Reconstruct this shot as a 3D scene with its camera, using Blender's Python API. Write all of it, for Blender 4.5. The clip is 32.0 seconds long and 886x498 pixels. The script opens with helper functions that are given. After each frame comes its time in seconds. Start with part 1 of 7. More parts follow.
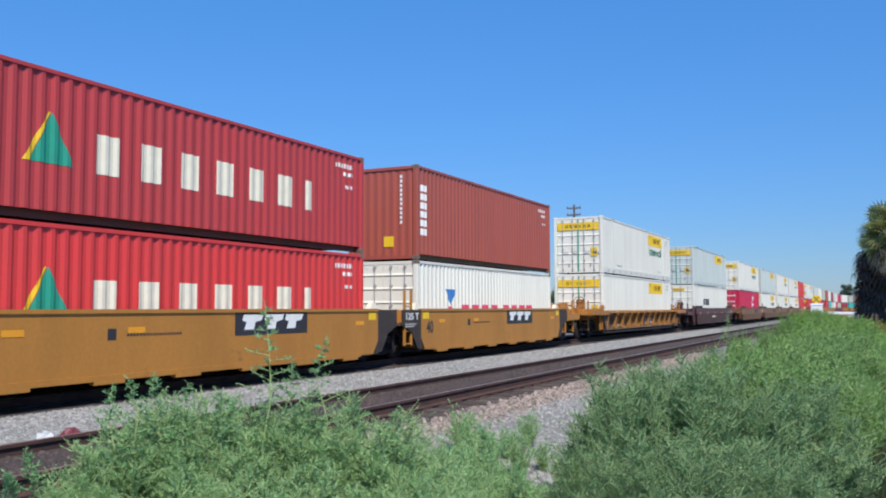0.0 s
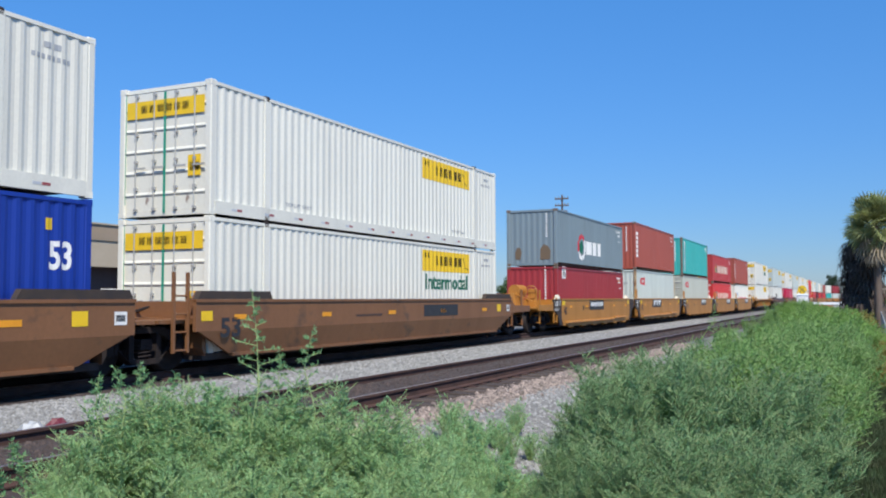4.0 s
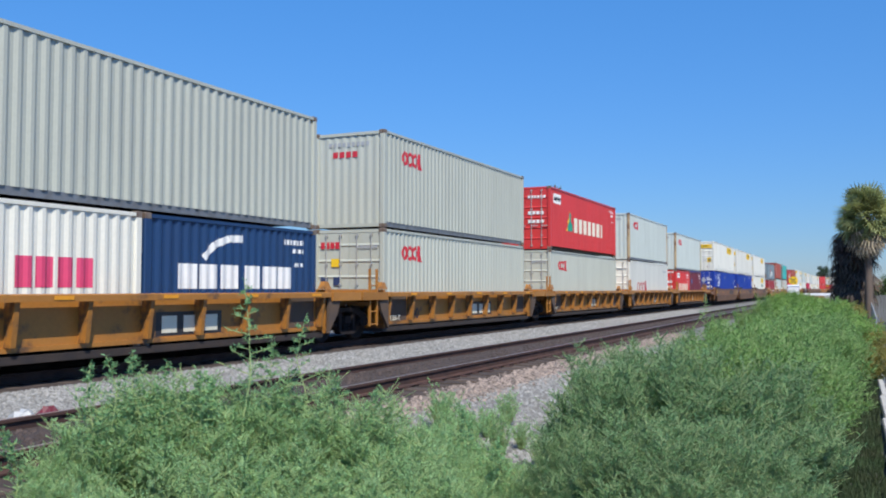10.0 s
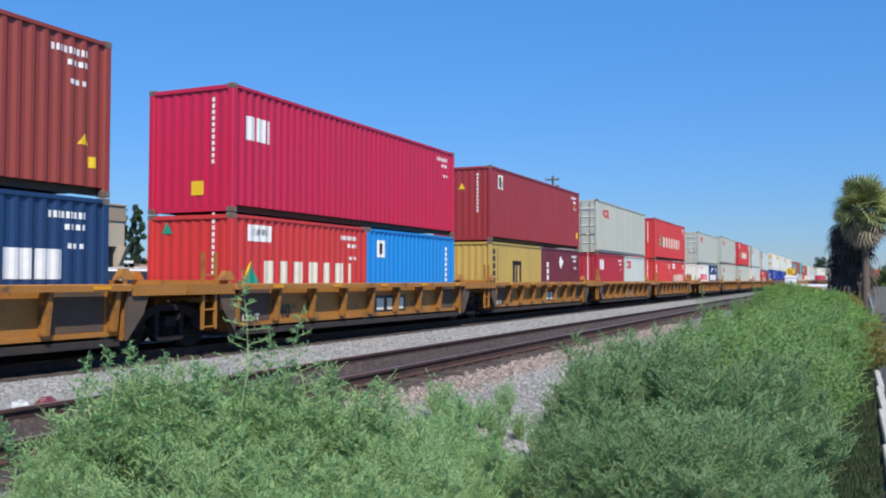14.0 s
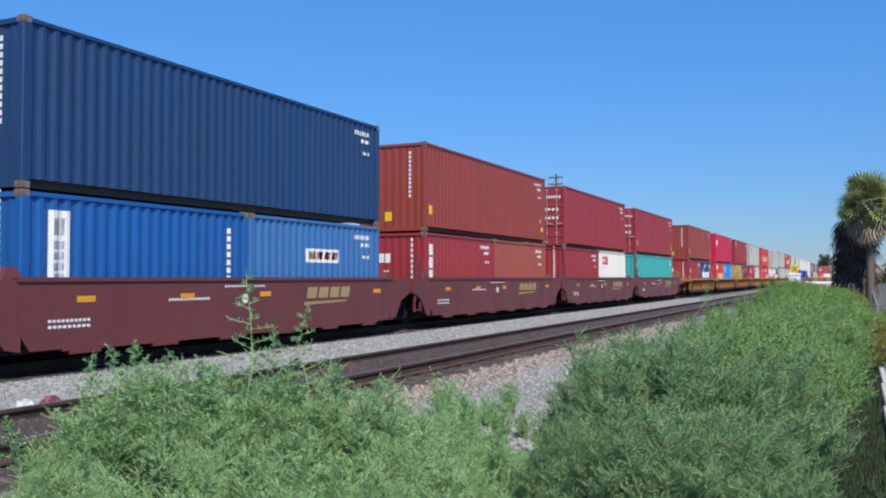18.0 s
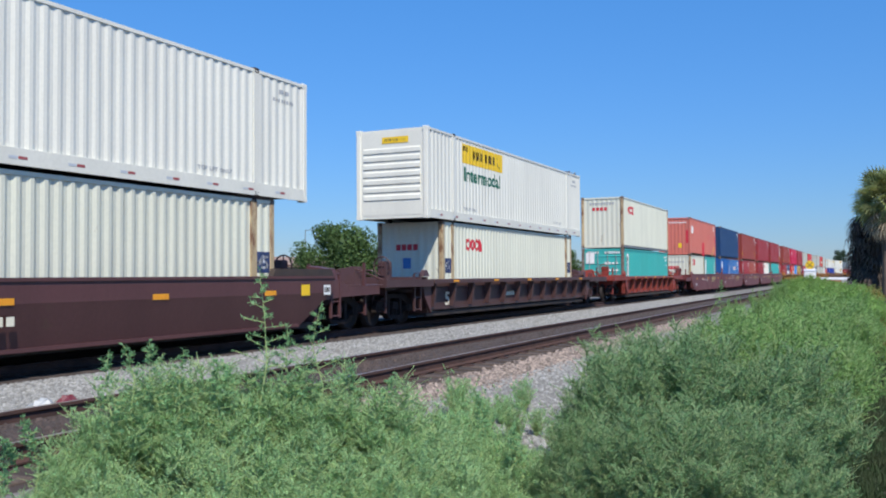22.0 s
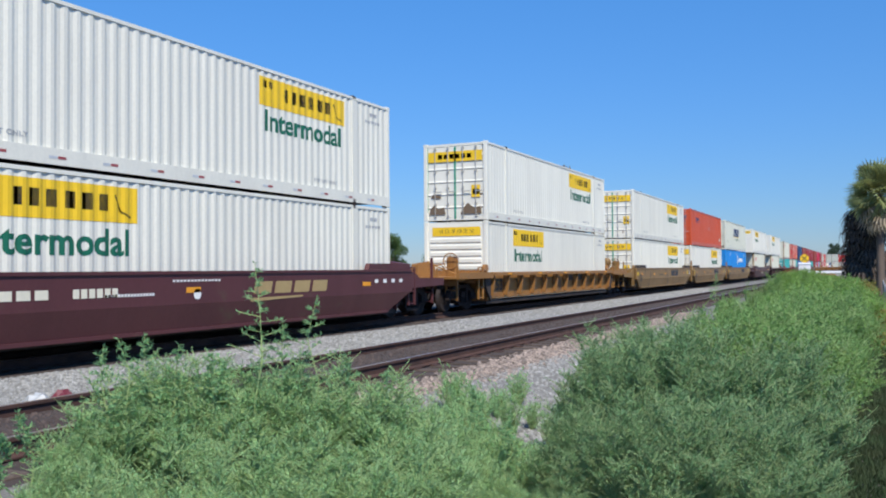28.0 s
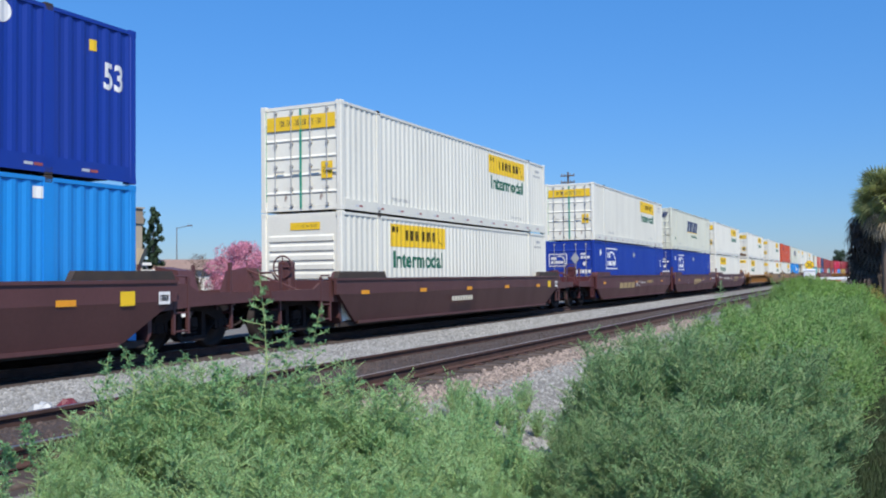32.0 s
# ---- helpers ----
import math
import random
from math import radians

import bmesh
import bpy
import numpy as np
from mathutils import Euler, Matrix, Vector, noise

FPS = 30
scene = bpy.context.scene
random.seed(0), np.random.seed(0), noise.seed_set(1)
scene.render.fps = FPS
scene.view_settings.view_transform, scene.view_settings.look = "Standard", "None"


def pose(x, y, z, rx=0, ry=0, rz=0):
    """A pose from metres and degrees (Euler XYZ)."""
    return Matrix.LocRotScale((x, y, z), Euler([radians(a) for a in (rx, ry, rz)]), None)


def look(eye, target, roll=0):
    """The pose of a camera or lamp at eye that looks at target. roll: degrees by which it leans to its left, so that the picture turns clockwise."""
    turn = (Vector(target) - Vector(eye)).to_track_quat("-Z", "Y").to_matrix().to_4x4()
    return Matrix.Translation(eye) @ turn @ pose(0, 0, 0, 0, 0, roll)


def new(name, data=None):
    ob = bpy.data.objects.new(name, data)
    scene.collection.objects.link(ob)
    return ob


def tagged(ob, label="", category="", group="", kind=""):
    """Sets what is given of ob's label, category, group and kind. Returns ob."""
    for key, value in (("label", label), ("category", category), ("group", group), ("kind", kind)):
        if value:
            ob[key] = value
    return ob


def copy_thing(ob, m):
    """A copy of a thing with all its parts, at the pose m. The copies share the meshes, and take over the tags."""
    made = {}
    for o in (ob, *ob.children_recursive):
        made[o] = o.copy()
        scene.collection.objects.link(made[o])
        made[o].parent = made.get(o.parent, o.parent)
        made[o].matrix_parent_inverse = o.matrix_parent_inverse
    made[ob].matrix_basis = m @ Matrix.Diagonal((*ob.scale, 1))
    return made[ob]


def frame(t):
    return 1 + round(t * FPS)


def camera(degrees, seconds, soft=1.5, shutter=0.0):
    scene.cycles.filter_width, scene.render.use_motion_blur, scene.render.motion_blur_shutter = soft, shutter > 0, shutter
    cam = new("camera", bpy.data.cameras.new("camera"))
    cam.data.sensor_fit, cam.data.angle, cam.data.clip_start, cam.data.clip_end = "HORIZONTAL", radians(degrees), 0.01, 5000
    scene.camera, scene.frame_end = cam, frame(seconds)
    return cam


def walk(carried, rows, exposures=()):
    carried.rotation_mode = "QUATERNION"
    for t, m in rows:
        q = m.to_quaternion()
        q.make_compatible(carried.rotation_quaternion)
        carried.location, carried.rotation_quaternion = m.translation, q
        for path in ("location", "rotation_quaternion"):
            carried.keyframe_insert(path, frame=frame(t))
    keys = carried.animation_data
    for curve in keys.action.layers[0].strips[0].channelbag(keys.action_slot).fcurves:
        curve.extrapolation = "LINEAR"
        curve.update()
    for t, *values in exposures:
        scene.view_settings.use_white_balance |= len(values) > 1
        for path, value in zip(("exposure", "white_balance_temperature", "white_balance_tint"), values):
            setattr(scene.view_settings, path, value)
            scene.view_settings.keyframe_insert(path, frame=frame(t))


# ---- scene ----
# ---- camera ----
cam = camera(53.0, 32.0, soft=2.0)
# seconds, yaw, pitch, roll of a camera held in one spot at eye height
VIEW = [[0.0, 26.04, 3.86, 0.18], [0.5, 26.14, 3.85, 0.33], [1.0, 26.17, 3.55, 0.32], [1.5, 25.67, 3.40, 0.27], [2.0, 25.4, 3.24, 0.15], [2.5, 25.3, 3.22, 0.11],
        [3.0, 25.2, 3.23, 0.07], [3.5, 25.27, 3.28, 0.07], [4.0, 25.27, 3.23, 0.15], [4.5, 25.23, 3.09, 0.22], [6.5, 25.48, 2.68, 0.26], [7.0, 25.48, 2.78, 0.06]]
VIEW += [[7.5, 25.36, 2.76, 0.11], [8.0, 25.25, 2.70, 0.08], [8.5, 24.81, 2.59, -0.03], [9.0, 24.64, 2.64, -0.16], [9.5, 24.58, 2.56, -0.12], [10.0, 24.78, 2.55, -0.08],
         [10.5, 24.68, 2.39, -0.09], [11.0, 24.8, 2.24, 0.06], [11.5, 24.93, 2.10, 0.07], [12.0, 24.85, 2.15, 0.03], [12.5, 24.77, 2.15, -0.01], [13.0, 24.61, 2.13, -0.06]]
VIEW += [[13.5, 24.6, 2.09, -0.19], [14.0, 24.63, 1.96, -0.12], [14.5, 24.47, 2.06, -0.10], [15.0, 24.42, 1.98, -0.05], [15.5, 24.61, 1.94, -0.12], [17.5, 24.88, 1.88, -0.06],
         [18.0, 24.86, 1.85, 0.05], [18.5, 24.93, 1.84, 0.07], [19.0, 25.2, 1.77, 0.33], [19.5, 25.45, 1.73, 0.30], [20.0, 25.13, 1.71, 0.19], [20.5, 25.18, 1.86, 0.26]]
VIEW += [[21.0, 25.25, 1.66, 0.30], [21.5, 25.48, 1.52, 0.34], [22.0, 25.71, 1.72, 0.36], [22.5, 25.52, 1.79, 0.44], [23.0, 25.57, 1.66, 0.28], [23.5, 25.23, 1.61, 0.27],
         [24.0, 25.11, 1.42, 0.23], [24.5, 25.03, 1.30, 0.34], [25.0, 25.0, 1.24, 0.39], [25.5, 24.82, 1.14, 0.32], [27.5, 25.05, 1.28, 0.39], [28.0, 25.41, 1.33, 0.43]]
VIEW += [[28.5, 25.38, 1.49, 0.45], [29.0, 25.34, 1.56, 0.51], [29.5, 25.33, 1.54, 0.53], [30.0, 25.41, 1.53, 0.67], [30.5, 25.52, 1.74, 0.70], [31.0, 25.73, 1.80, 0.57],
         [31.5, 25.62, 1.79, 0.65], [32.0, 25.69, 1.83, 0.64]]
walk(cam, [(t, pose(0, 0, 0, 90 + pitch, roll, yaw)) for t, yaw, pitch, roll in VIEW])

# ---- world, sun, exposure ----
SUN = Vector((0.52, -0.6, 1.0)).normalized()
world = bpy.data.worlds.new("world")
scene.world = world
world.use_nodes = True
sky = world.node_tree.nodes.new("ShaderNodeTexSky")
sky.sky_type = "NISHITA"
sky.sun_disc = False
sky.sun_elevation = math.asin(SUN.z)
sky.sun_rotation = math.atan2(SUN.x, SUN.y)
sky.air_density, sky.dust_density, sky.ozone_density, sky.altitude = 1.15, 0.0, 6.0, 300
background = world.node_tree.nodes["Background"]
background.inputs["Strength"].default_value = 0.134
# a clear, deep blue sky: one tint from the horizon up
wn, wl = world.node_tree.nodes, world.node_tree.links
w_dir, w_xyz, w_up, w_tint, w_mul = wn.new("ShaderNodeTexCoord"), wn.new("ShaderNodeSeparateXYZ"), wn.new("ShaderNodeMapRange"), wn.new("ShaderNodeMix"), wn.new("ShaderNodeMix")
w_tint.data_type = w_mul.data_type = "RGBA"
w_mul.blend_type = "MULTIPLY"
w_mul.inputs["Factor"].default_value = 1.0
w_up.inputs["From Max"].default_value = 0.36
w_tint.inputs[6].default_value, w_tint.inputs[7].default_value = (0.34, 0.435, 0.66, 1), (0.42, 0.84, 1.17, 1)
wl.new(w_dir.outputs["Generated"], w_xyz.inputs[0])
wl.new(w_xyz.outputs["Z"], w_up.inputs["Value"])
wl.new(w_up.outputs[0], w_tint.inputs["Factor"])
wl.new(sky.outputs[0], w_mul.inputs[6])
wl.new(w_tint.outputs[2], w_mul.inputs[7])
wl.new(w_mul.outputs[2], background.inputs["Color"])
sun = new("sun", bpy.data.lights.new("sun", "SUN"))
sun.data.energy, sun.data.angle, sun.data.color = 5.0, radians(0.53), (1.0, 0.94, 0.83)
sun.matrix_world = look(SUN * 60, (0, 0, 0))
scene.view_settings.exposure = 0.12

# ---- plan ----
RAIL_Z = -1.45          # top of the rails under the train
TRACK_X = -13.69        # middle of the train's track
NEAR_X, NEAR_Z = -6.9, -1.3   # middle and rail top of the empty track
GROUND_Z = -1.9
BEND_Y, BEND_R = 335.0, 230.0  # the tracks bend to the right from here
# metres that the train has gone at each full second
RUN = [-0.74, 18.38, 37.69, 56.8, 75.71, 94.74, 113.78, 132.8, 151.82, 170.78, 189.92, 208.77, 227.72, 246.84, 265.63, 284.51, 303.28,
       322.13, 340.99, 359.79, 378.58, 397.3, 415.75, 434.7, 453.73, 472.6, 491.22, 509.95, 528.69, 547.45, 566.2, 585.21, 604.22]


def run(t):
    """Metres that the train has gone at t seconds, smoothly."""
    i = min(max(int(t), 0), len(RUN) - 2)
    slope = [(RUN[min(j + 1, 32)] - RUN[max(j - 1, 0)]) / (min(j + 1, 32) - max(j - 1, 0)) for j in (i, i + 1)]
    f = t - i
    return ((2 * f ** 3 - 3 * f * f + 1) * RUN[i] + (f ** 3 - 2 * f * f + f) * slope[0]
            + (3 * f * f - 2 * f ** 3) * RUN[i + 1] + (f ** 3 - f * f) * slope[1])


def along(q, x, z):
    """The pose at q metres along the line of the track whose straight part lies at x."""
    if q <= BEND_Y:
        return pose(x, q, z)
    r = BEND_R - (x - TRACK_X)
    a = (q - BEND_Y) / BEND_R
    return pose(x + r * (1 - math.cos(a)), BEND_Y + r * math.sin(a), z, 0, 0, -math.degrees(a))


# ---- mesh tools ----
class Geo:
    """Gathers vertices and faces for one mesh."""

    def __init__(self):
        self.v, self.f = [], []

    def add(self, verts, faces):
        n = len(self.v)
        self.v += [tuple(p) for p in verts]
        self.f += [tuple(i + n for i in face) for face in faces]
        return self

    def hexa(self, p):
        """Eight corners: four below, four above, both counter-clockwise from over it."""
        return self.add(p, [(3, 2, 1, 0), (4, 5, 6, 7), (0, 1, 5, 4), (1, 2, 6, 5), (2, 3, 7, 6), (3, 0, 4, 7)])

    def box(self, x0, x1, y0, y1, z0, z1):
        return self.hexa([(x0, y0, z0), (x1, y0, z0), (x1, y1, z0), (x0, y1, z0), (x0, y0, z1), (x1, y0, z1), (x1, y1, z1), (x0, y1, z1)])

    def rbox(self, x0, x1, y0, y1, z0, z1, b):
        """A box with bevelled upright and upper edges."""
        ring = lambda i, z: [(x0 + i + b, y0 + i, z), (x1 - i - b, y0 + i, z), (x1 - i, y0 + i + b, z), (x1 - i, y1 - i - b, z),
                             (x1 - i - b, y1 - i, z), (x0 + i + b, y1 - i, z), (x0 + i, y1 - i - b, z), (x0 + i, y0 + i + b, z)]
        rings = [ring(0, z0), ring(0, z1 - b), ring(b * 0.8, z1)]
        faces = [tuple(range(7, -1, -1)), tuple(range(16, 24))]
        for k in (0, 8):
            faces += [(k + i, k + (i + 1) % 8, k + 8 + (i + 1) % 8, k + 8 + i) for i in range(8)]
        return self.add(rings[0] + rings[1] + rings[2], faces)

    def rod(self, a, b, r, n=6, r2=None):
        """A rod from a to b."""
        a, b = Vector(a), Vector(b)
        d = (b - a).normalized()
        s = d.orthogonal().normalized()
        w = d.cross(s)
        pts = []
        for p, rad in ((a, r), (b, r if r2 is None else r2)):
            pts += [p + (s * math.cos(i * math.tau / n) + w * math.sin(i * math.tau / n)) * rad for i in range(n)]
        return self.add(pts, [(i, (i + 1) % n, n + (i + 1) % n, n + i) for i in range(n)] + [tuple(range(n - 1, -1, -1)), tuple(range(n, 2 * n))])

    def pipe(self, points, r, n=6):
        """One bent tube through the points."""
        pts = [Vector(p) for p in points]
        ring, side = [], None
        for i, p in enumerate(pts):
            d = (pts[min(i + 1, len(pts) - 1)] - pts[max(i - 1, 0)]).normalized()
            side = d.orthogonal() if side is None else side - d * side.dot(d)
            side.normalize()
            w = d.cross(side)
            ring += [p + (side * math.cos(k * math.tau / n) + w * math.sin(k * math.tau / n)) * r for k in range(n)]
        faces = [(i * n + k, i * n + (k + 1) % n, (i + 1) * n + (k + 1) % n, (i + 1) * n + k) for i in range(len(pts) - 1) for k in range(n)]
        return self.add(ring, faces + [tuple(range(n - 1, -1, -1)), tuple(range((len(pts) - 1) * n, len(pts) * n))])

    def slab(self, outline, axis, a, b):
        """A flat outline, counter-clockwise, given thickness along x, y or z from a to b."""
        n = len(outline)
        put = {"x": lambda p, t: (t, p[0], p[1]), "y": lambda p, t: (p[0], t, p[1]), "z": lambda p, t: (p[0], p[1], t)}[axis]
        return self.add([put(p, a) for p in outline] + [put(p, b) for p in outline],
                        [tuple(range(n - 1, -1, -1)), tuple(range(n, 2 * n))] + [(i, (i + 1) % n, n + (i + 1) % n, n + i) for i in range(n)])

    def lathe(self, profile, n, centre=(0, 0, 0), axis="x"):
        """Profile points (along, radius) turned round an axis."""
        cx, cy, cz = centre
        pts = []
        for t, r in profile:
            for i in range(n):
                c, s = r * math.cos(i * math.tau / n), r * math.sin(i * math.tau / n)
                pts.append((cx + t, cy + c, cz + s) if axis == "x" else (cx + c, cy + s, cz + t))
        faces = []
        for k in range(len(profile) - 1):
            faces += [(k * n + i, k * n + (i + 1) % n, (k + 1) * n + (i + 1) % n, (k + 1) * n + i) for i in range(n)]
        return self.add(pts, faces + [tuple(range(n - 1, -1, -1)), tuple(range((len(profile) - 1) * n, len(profile) * n))])

    def mesh(self, name, material, smooth=False):
        me = bpy.data.meshes.new(name)
        me.from_pydata(self.v, [], self.f)
        bm = bmesh.new()
        bm.from_mesh(me)
        bmesh.ops.recalc_face_normals(bm, faces=bm.faces)
        bm.to_mesh(me)
        bm.free()
        if smooth:
            me.polygons.foreach_set("use_smooth", [True] * len(me.polygons))
        me.materials.append(material)
        return me


STORE = {}


def shared(key, material, build, smooth=False):
    """The mesh of that key and material, built once."""
    k = (key, material.name)
    if k not in STORE:
        STORE[k] = build().mesh(key if isinstance(key, str) else str(key[0]), material, smooth)
    return STORE[k]


def part(name, mesh, parent, label="", at=None):
    ob = new(name, mesh)
    ob.parent = parent
    if at is not None:
        ob.matrix_basis = at
    return tagged(ob, label)


def thing(name, label, category, at=None, group="", kind="", mesh=None):
    ob = new(name, mesh)
    if at is not None:
        ob.matrix_basis = at
    return tagged(ob, label, category, group, kind)


def structure(name, mesh, label=""):
    return tagged(new(name, mesh), label, kind="structure")


# ---- materials ----
def surface(name, base, rough=0.5, metal=0.0, second=None, scale=2.0, amount=0.5, stretch=(1, 1, 1), stain=None, stain_amount=0.0, stain_scale=3.0,
            stain_stretch=(1, 1, 1), bump=0.0, bump_scale=60.0, spread=0.0, space="Object", spec=0.5, through_light=0.0, island=False):
    """Paint, metal, stone or leaf: a base colour, slow and fine variation, stains and relief."""
    m = bpy.data.materials.new(name)
    m.use_nodes = True
    n, l = m.node_tree.nodes, m.node_tree.links
    b = n["Principled BSDF"]
    b.inputs["Roughness"].default_value, b.inputs["Metallic"].default_value = rough, metal
    b.inputs["Specular IOR Level"].default_value = spec
    tc = n.new("ShaderNodeTexCoord")

    def noise_at(sc, st, detail=6.0, rough_=0.6):
        mp = n.new("ShaderNodeMapping")
        mp.inputs["Scale"].default_value = [sc * k for k in st]
        l.new(tc.outputs[space], mp.inputs["Vector"])
        nz = n.new("ShaderNodeTexNoise")
        nz.inputs["Scale"].default_value, nz.inputs["Detail"].default_value, nz.inputs["Roughness"].default_value = 1.0, detail, rough_
        l.new(mp.outputs[0], nz.inputs["Vector"])
        return nz.outputs["Fac"]

    def ramp(sock, lo, hi, top=1.0):
        r = n.new("ShaderNodeMapRange")
        r.inputs["From Min"].default_value, r.inputs["From Max"].default_value, r.inputs["To Max"].default_value = lo, hi, top
        l.new(sock, r.inputs["Value"])
        return r.outputs[0]

    def mix(fac, a, c):
        x = n.new("ShaderNodeMix")
        x.data_type = "RGBA"
        if isinstance(fac, float):
            x.inputs["Factor"].default_value = fac
        else:
            l.new(fac, x.inputs["Factor"])
        for sock, val in ((x.inputs[6], a), (x.inputs[7], c)):
            if isinstance(val, tuple):
                sock.default_value = (*val, 1)
            else:
                l.new(val, sock)
        return x.outputs[2]

    col = tuple(base)
    second = second or tuple(c * 0.72 for c in base)
    slow = noise_at(scale, stretch)
    col = mix(ramp(slow, 0.38, 0.68, amount), col, tuple(second))
    fine = noise_at(scale * 14, (1, 1, 1), 3.0)
    col = mix(ramp(fine, 0.35, 0.75, amount * 0.45), col, tuple(c * 0.75 for c in second))
    if stain:
        patches = noise_at(stain_scale, stain_stretch, 8.0, 0.65)
        lo = 0.72 - 0.3 * stain_amount
        col = mix(ramp(patches, lo, lo + 0.1, 0.9), col, tuple(stain))
    if spread:
        if island:
            oi = n.new("ShaderNodeNewGeometry").outputs["Random Per Island"]
        else:
            oi = n.new("ShaderNodeObjectInfo").outputs["Random"]
        hsv = n.new("ShaderNodeHueSaturation")
        l.new(ramp_range(n, l, oi, 1 - spread, 1 + spread), hsv.inputs["Value"])
        l.new(col, hsv.inputs["Color"])
        col = hsv.outputs[0]
    l.new(col, b.inputs["Base Color"])
    l.new(ramp_range(n, l, slow, max(rough - 0.12, 0.02), min(rough + 0.12, 1.0)), b.inputs["Roughness"])
    if bump:
        bp = n.new("ShaderNodeBump")
        bp.inputs["Strength"].default_value, bp.inputs["Distance"].default_value = bump, 0.02
        l.new(noise_at(bump_scale, (1, 1, 1), 5.0), bp.inputs["Height"])
        l.new(bp.outputs[0], b.inputs["Normal"])
    if through_light:
        tr = n.new("ShaderNodeBsdfTranslucent")
        l.new(col, tr.inputs["Color"])
        ms = n.new("ShaderNodeMixShader")
        ms.inputs[0].default_value = through_light
        l.new(b.outputs[0], ms.inputs[1])
        l.new(tr.outputs[0], ms.inputs[2])
        l.new(ms.outputs[0], n["Material Output"].inputs["Surface"])
    return m


def ramp_range(n, l, sock, lo, hi):
    r = n.new("ShaderNodeMapRange")
    r.inputs["From Min"].default_value, r.inputs["From Max"].default_value = 0.0, 1.0
    r.inputs["To Min"].default_value, r.inputs["To Max"].default_value = lo, hi
    l.new(sock, r.inputs["Value"])
    return r.outputs[0]


RUST = (0.16, 0.062, 0.028)


def box_paint(name, base, rust=0.15, rough=0.42, fade=0.4):
    """Container paint: chalked, streaked from the top, rust where it is knocked."""
    grey = sum(base) / 3
    chalk = tuple(c * 0.64 + grey * 0.1 for c in base)
    return surface(name, base, rough, 0.0, chalk, 1.1, fade, (1.0, 1.0, 0.18), RUST, rust, 2.6, (1, 1, 0.45), 0.12, 9.0, 0.05)


PAINT = {
    "red": box_paint("red_paint", (0.63, 0.042, 0.04)), "crimson": box_paint("crimson_paint", (0.57, 0.012, 0.062), 0.1),
    "faded_red": box_paint("faded_red_paint", (0.45, 0.045, 0.045), 0.14),
    "maroon": box_paint("maroon_paint", (0.33, 0.034, 0.04)), "brown": box_paint("brown_paint", (0.38, 0.085, 0.055), 0.2),
    "orange_brown": box_paint("orange_brown_paint", (0.295, 0.05, 0.034), 0.1), "salmon": box_paint("salmon_paint", (0.6, 0.165, 0.12), 0.35),
    "orange": box_paint("orange_paint", (0.62, 0.085, 0.022), 0.12), "teal": box_paint("teal_paint", (0.045, 0.41, 0.38), 0.15),
    "grey": box_paint("grey_green_paint", (0.48, 0.5, 0.43), 0.12), "white": box_paint("white_paint", (0.79, 0.775, 0.68), 0.05),
    "cream": box_paint("cream_paint", (0.685, 0.69, 0.57), 0.16), "pearl": box_paint("pale_grey_paint", (0.56, 0.62, 0.58), 0.1),
    "slate": box_paint("slate_grey_paint", (0.2, 0.26, 0.29), 0.12), "navy": box_paint("navy_paint", (0.015, 0.05, 0.14), 0.05),
    "blue": box_paint("blue_paint", (0.006, 0.038, 0.31), 0.04, 0.5, 0.25), "sky": box_paint("sky_blue_paint", (0.01, 0.25, 0.68), 0.04, 0.5, 0.25),
    "royal": box_paint("royal_blue_paint", (0.01, 0.11, 0.38), 0.05), "violet": box_paint("violet_blue_paint", (0.05, 0.17, 0.42), 0.05),
    "yellow": box_paint("mustard_paint", (0.52, 0.36, 0.09), 0.1), "plum": box_paint("plum_red_paint", (0.42, 0.026, 0.045), 0.12), "wine": box_paint("wine_paint", (0.15, 0.022, 0.035), 0.1),
}
INK = {k: surface(k + "_ink", c, 0.5, 0, None, 4.0, 0.35) for k, c in {
    "white": (0.82, 0.82, 0.8), "green": (0.008, 0.13, 0.075), "red": (0.6, 0.03, 0.05), "gold": (0.85, 0.55, 0.02), "black": (0.03, 0.03, 0.035), "navy": (0.03, 0.05, 0.13),
    "amber": (0.8, 0.33, 0.02), "cream": (0.76, 0.72, 0.58), "pink": (0.7, 0.07, 0.17), "tan": (0.4, 0.29, 0.13), "teal": (0.02, 0.3, 0.2), "grey": (0.38, 0.4, 0.42), "rust": (0.17, 0.12, 0.075), "blue": (0.05, 0.2, 0.5)}.items()}
CASTING = surface("rubbed_casting_steel", (0.24, 0.2, 0.17), 0.75, 0.2, (0.12, 0.075, 0.05), 7.0, 0.9, bump=0.2)
LOCK_STEEL = surface("galvanised_lock_steel", (0.45, 0.45, 0.43), 0.55, 0.3, (0.42, 0.41, 0.39), 5.0, 0.7)
STEEL_DARK = surface("grimy_black_steel", (0.03, 0.024, 0.024), 0.8, 0.0, (0.06, 0.042, 0.032), 3.0, 0.8, bump=0.3)
STEEL_GREY = surface("worn_grey_steel", (0.3, 0.31, 0.32), 0.5, 0.5, (0.18, 0.17, 0.16), 3.0, 0.7, bump=0.2)
# shade under the cars is put into the near-black truck and wheel steel
TRUCK_STEEL = surface("dusty_cast_steel_shaded", (0.02, 0.017, 0.018), 0.9, 0.0, (0.036, 0.026, 0.024), 3.0, 0.9, bump=0.4, spec=0.25)
WHEEL_STEEL = surface("rolled_wheel_steel_shaded", (0.022, 0.017, 0.017), 0.75, 0.1, (0.034, 0.025, 0.021), 5.0, 0.8, spec=0.3)

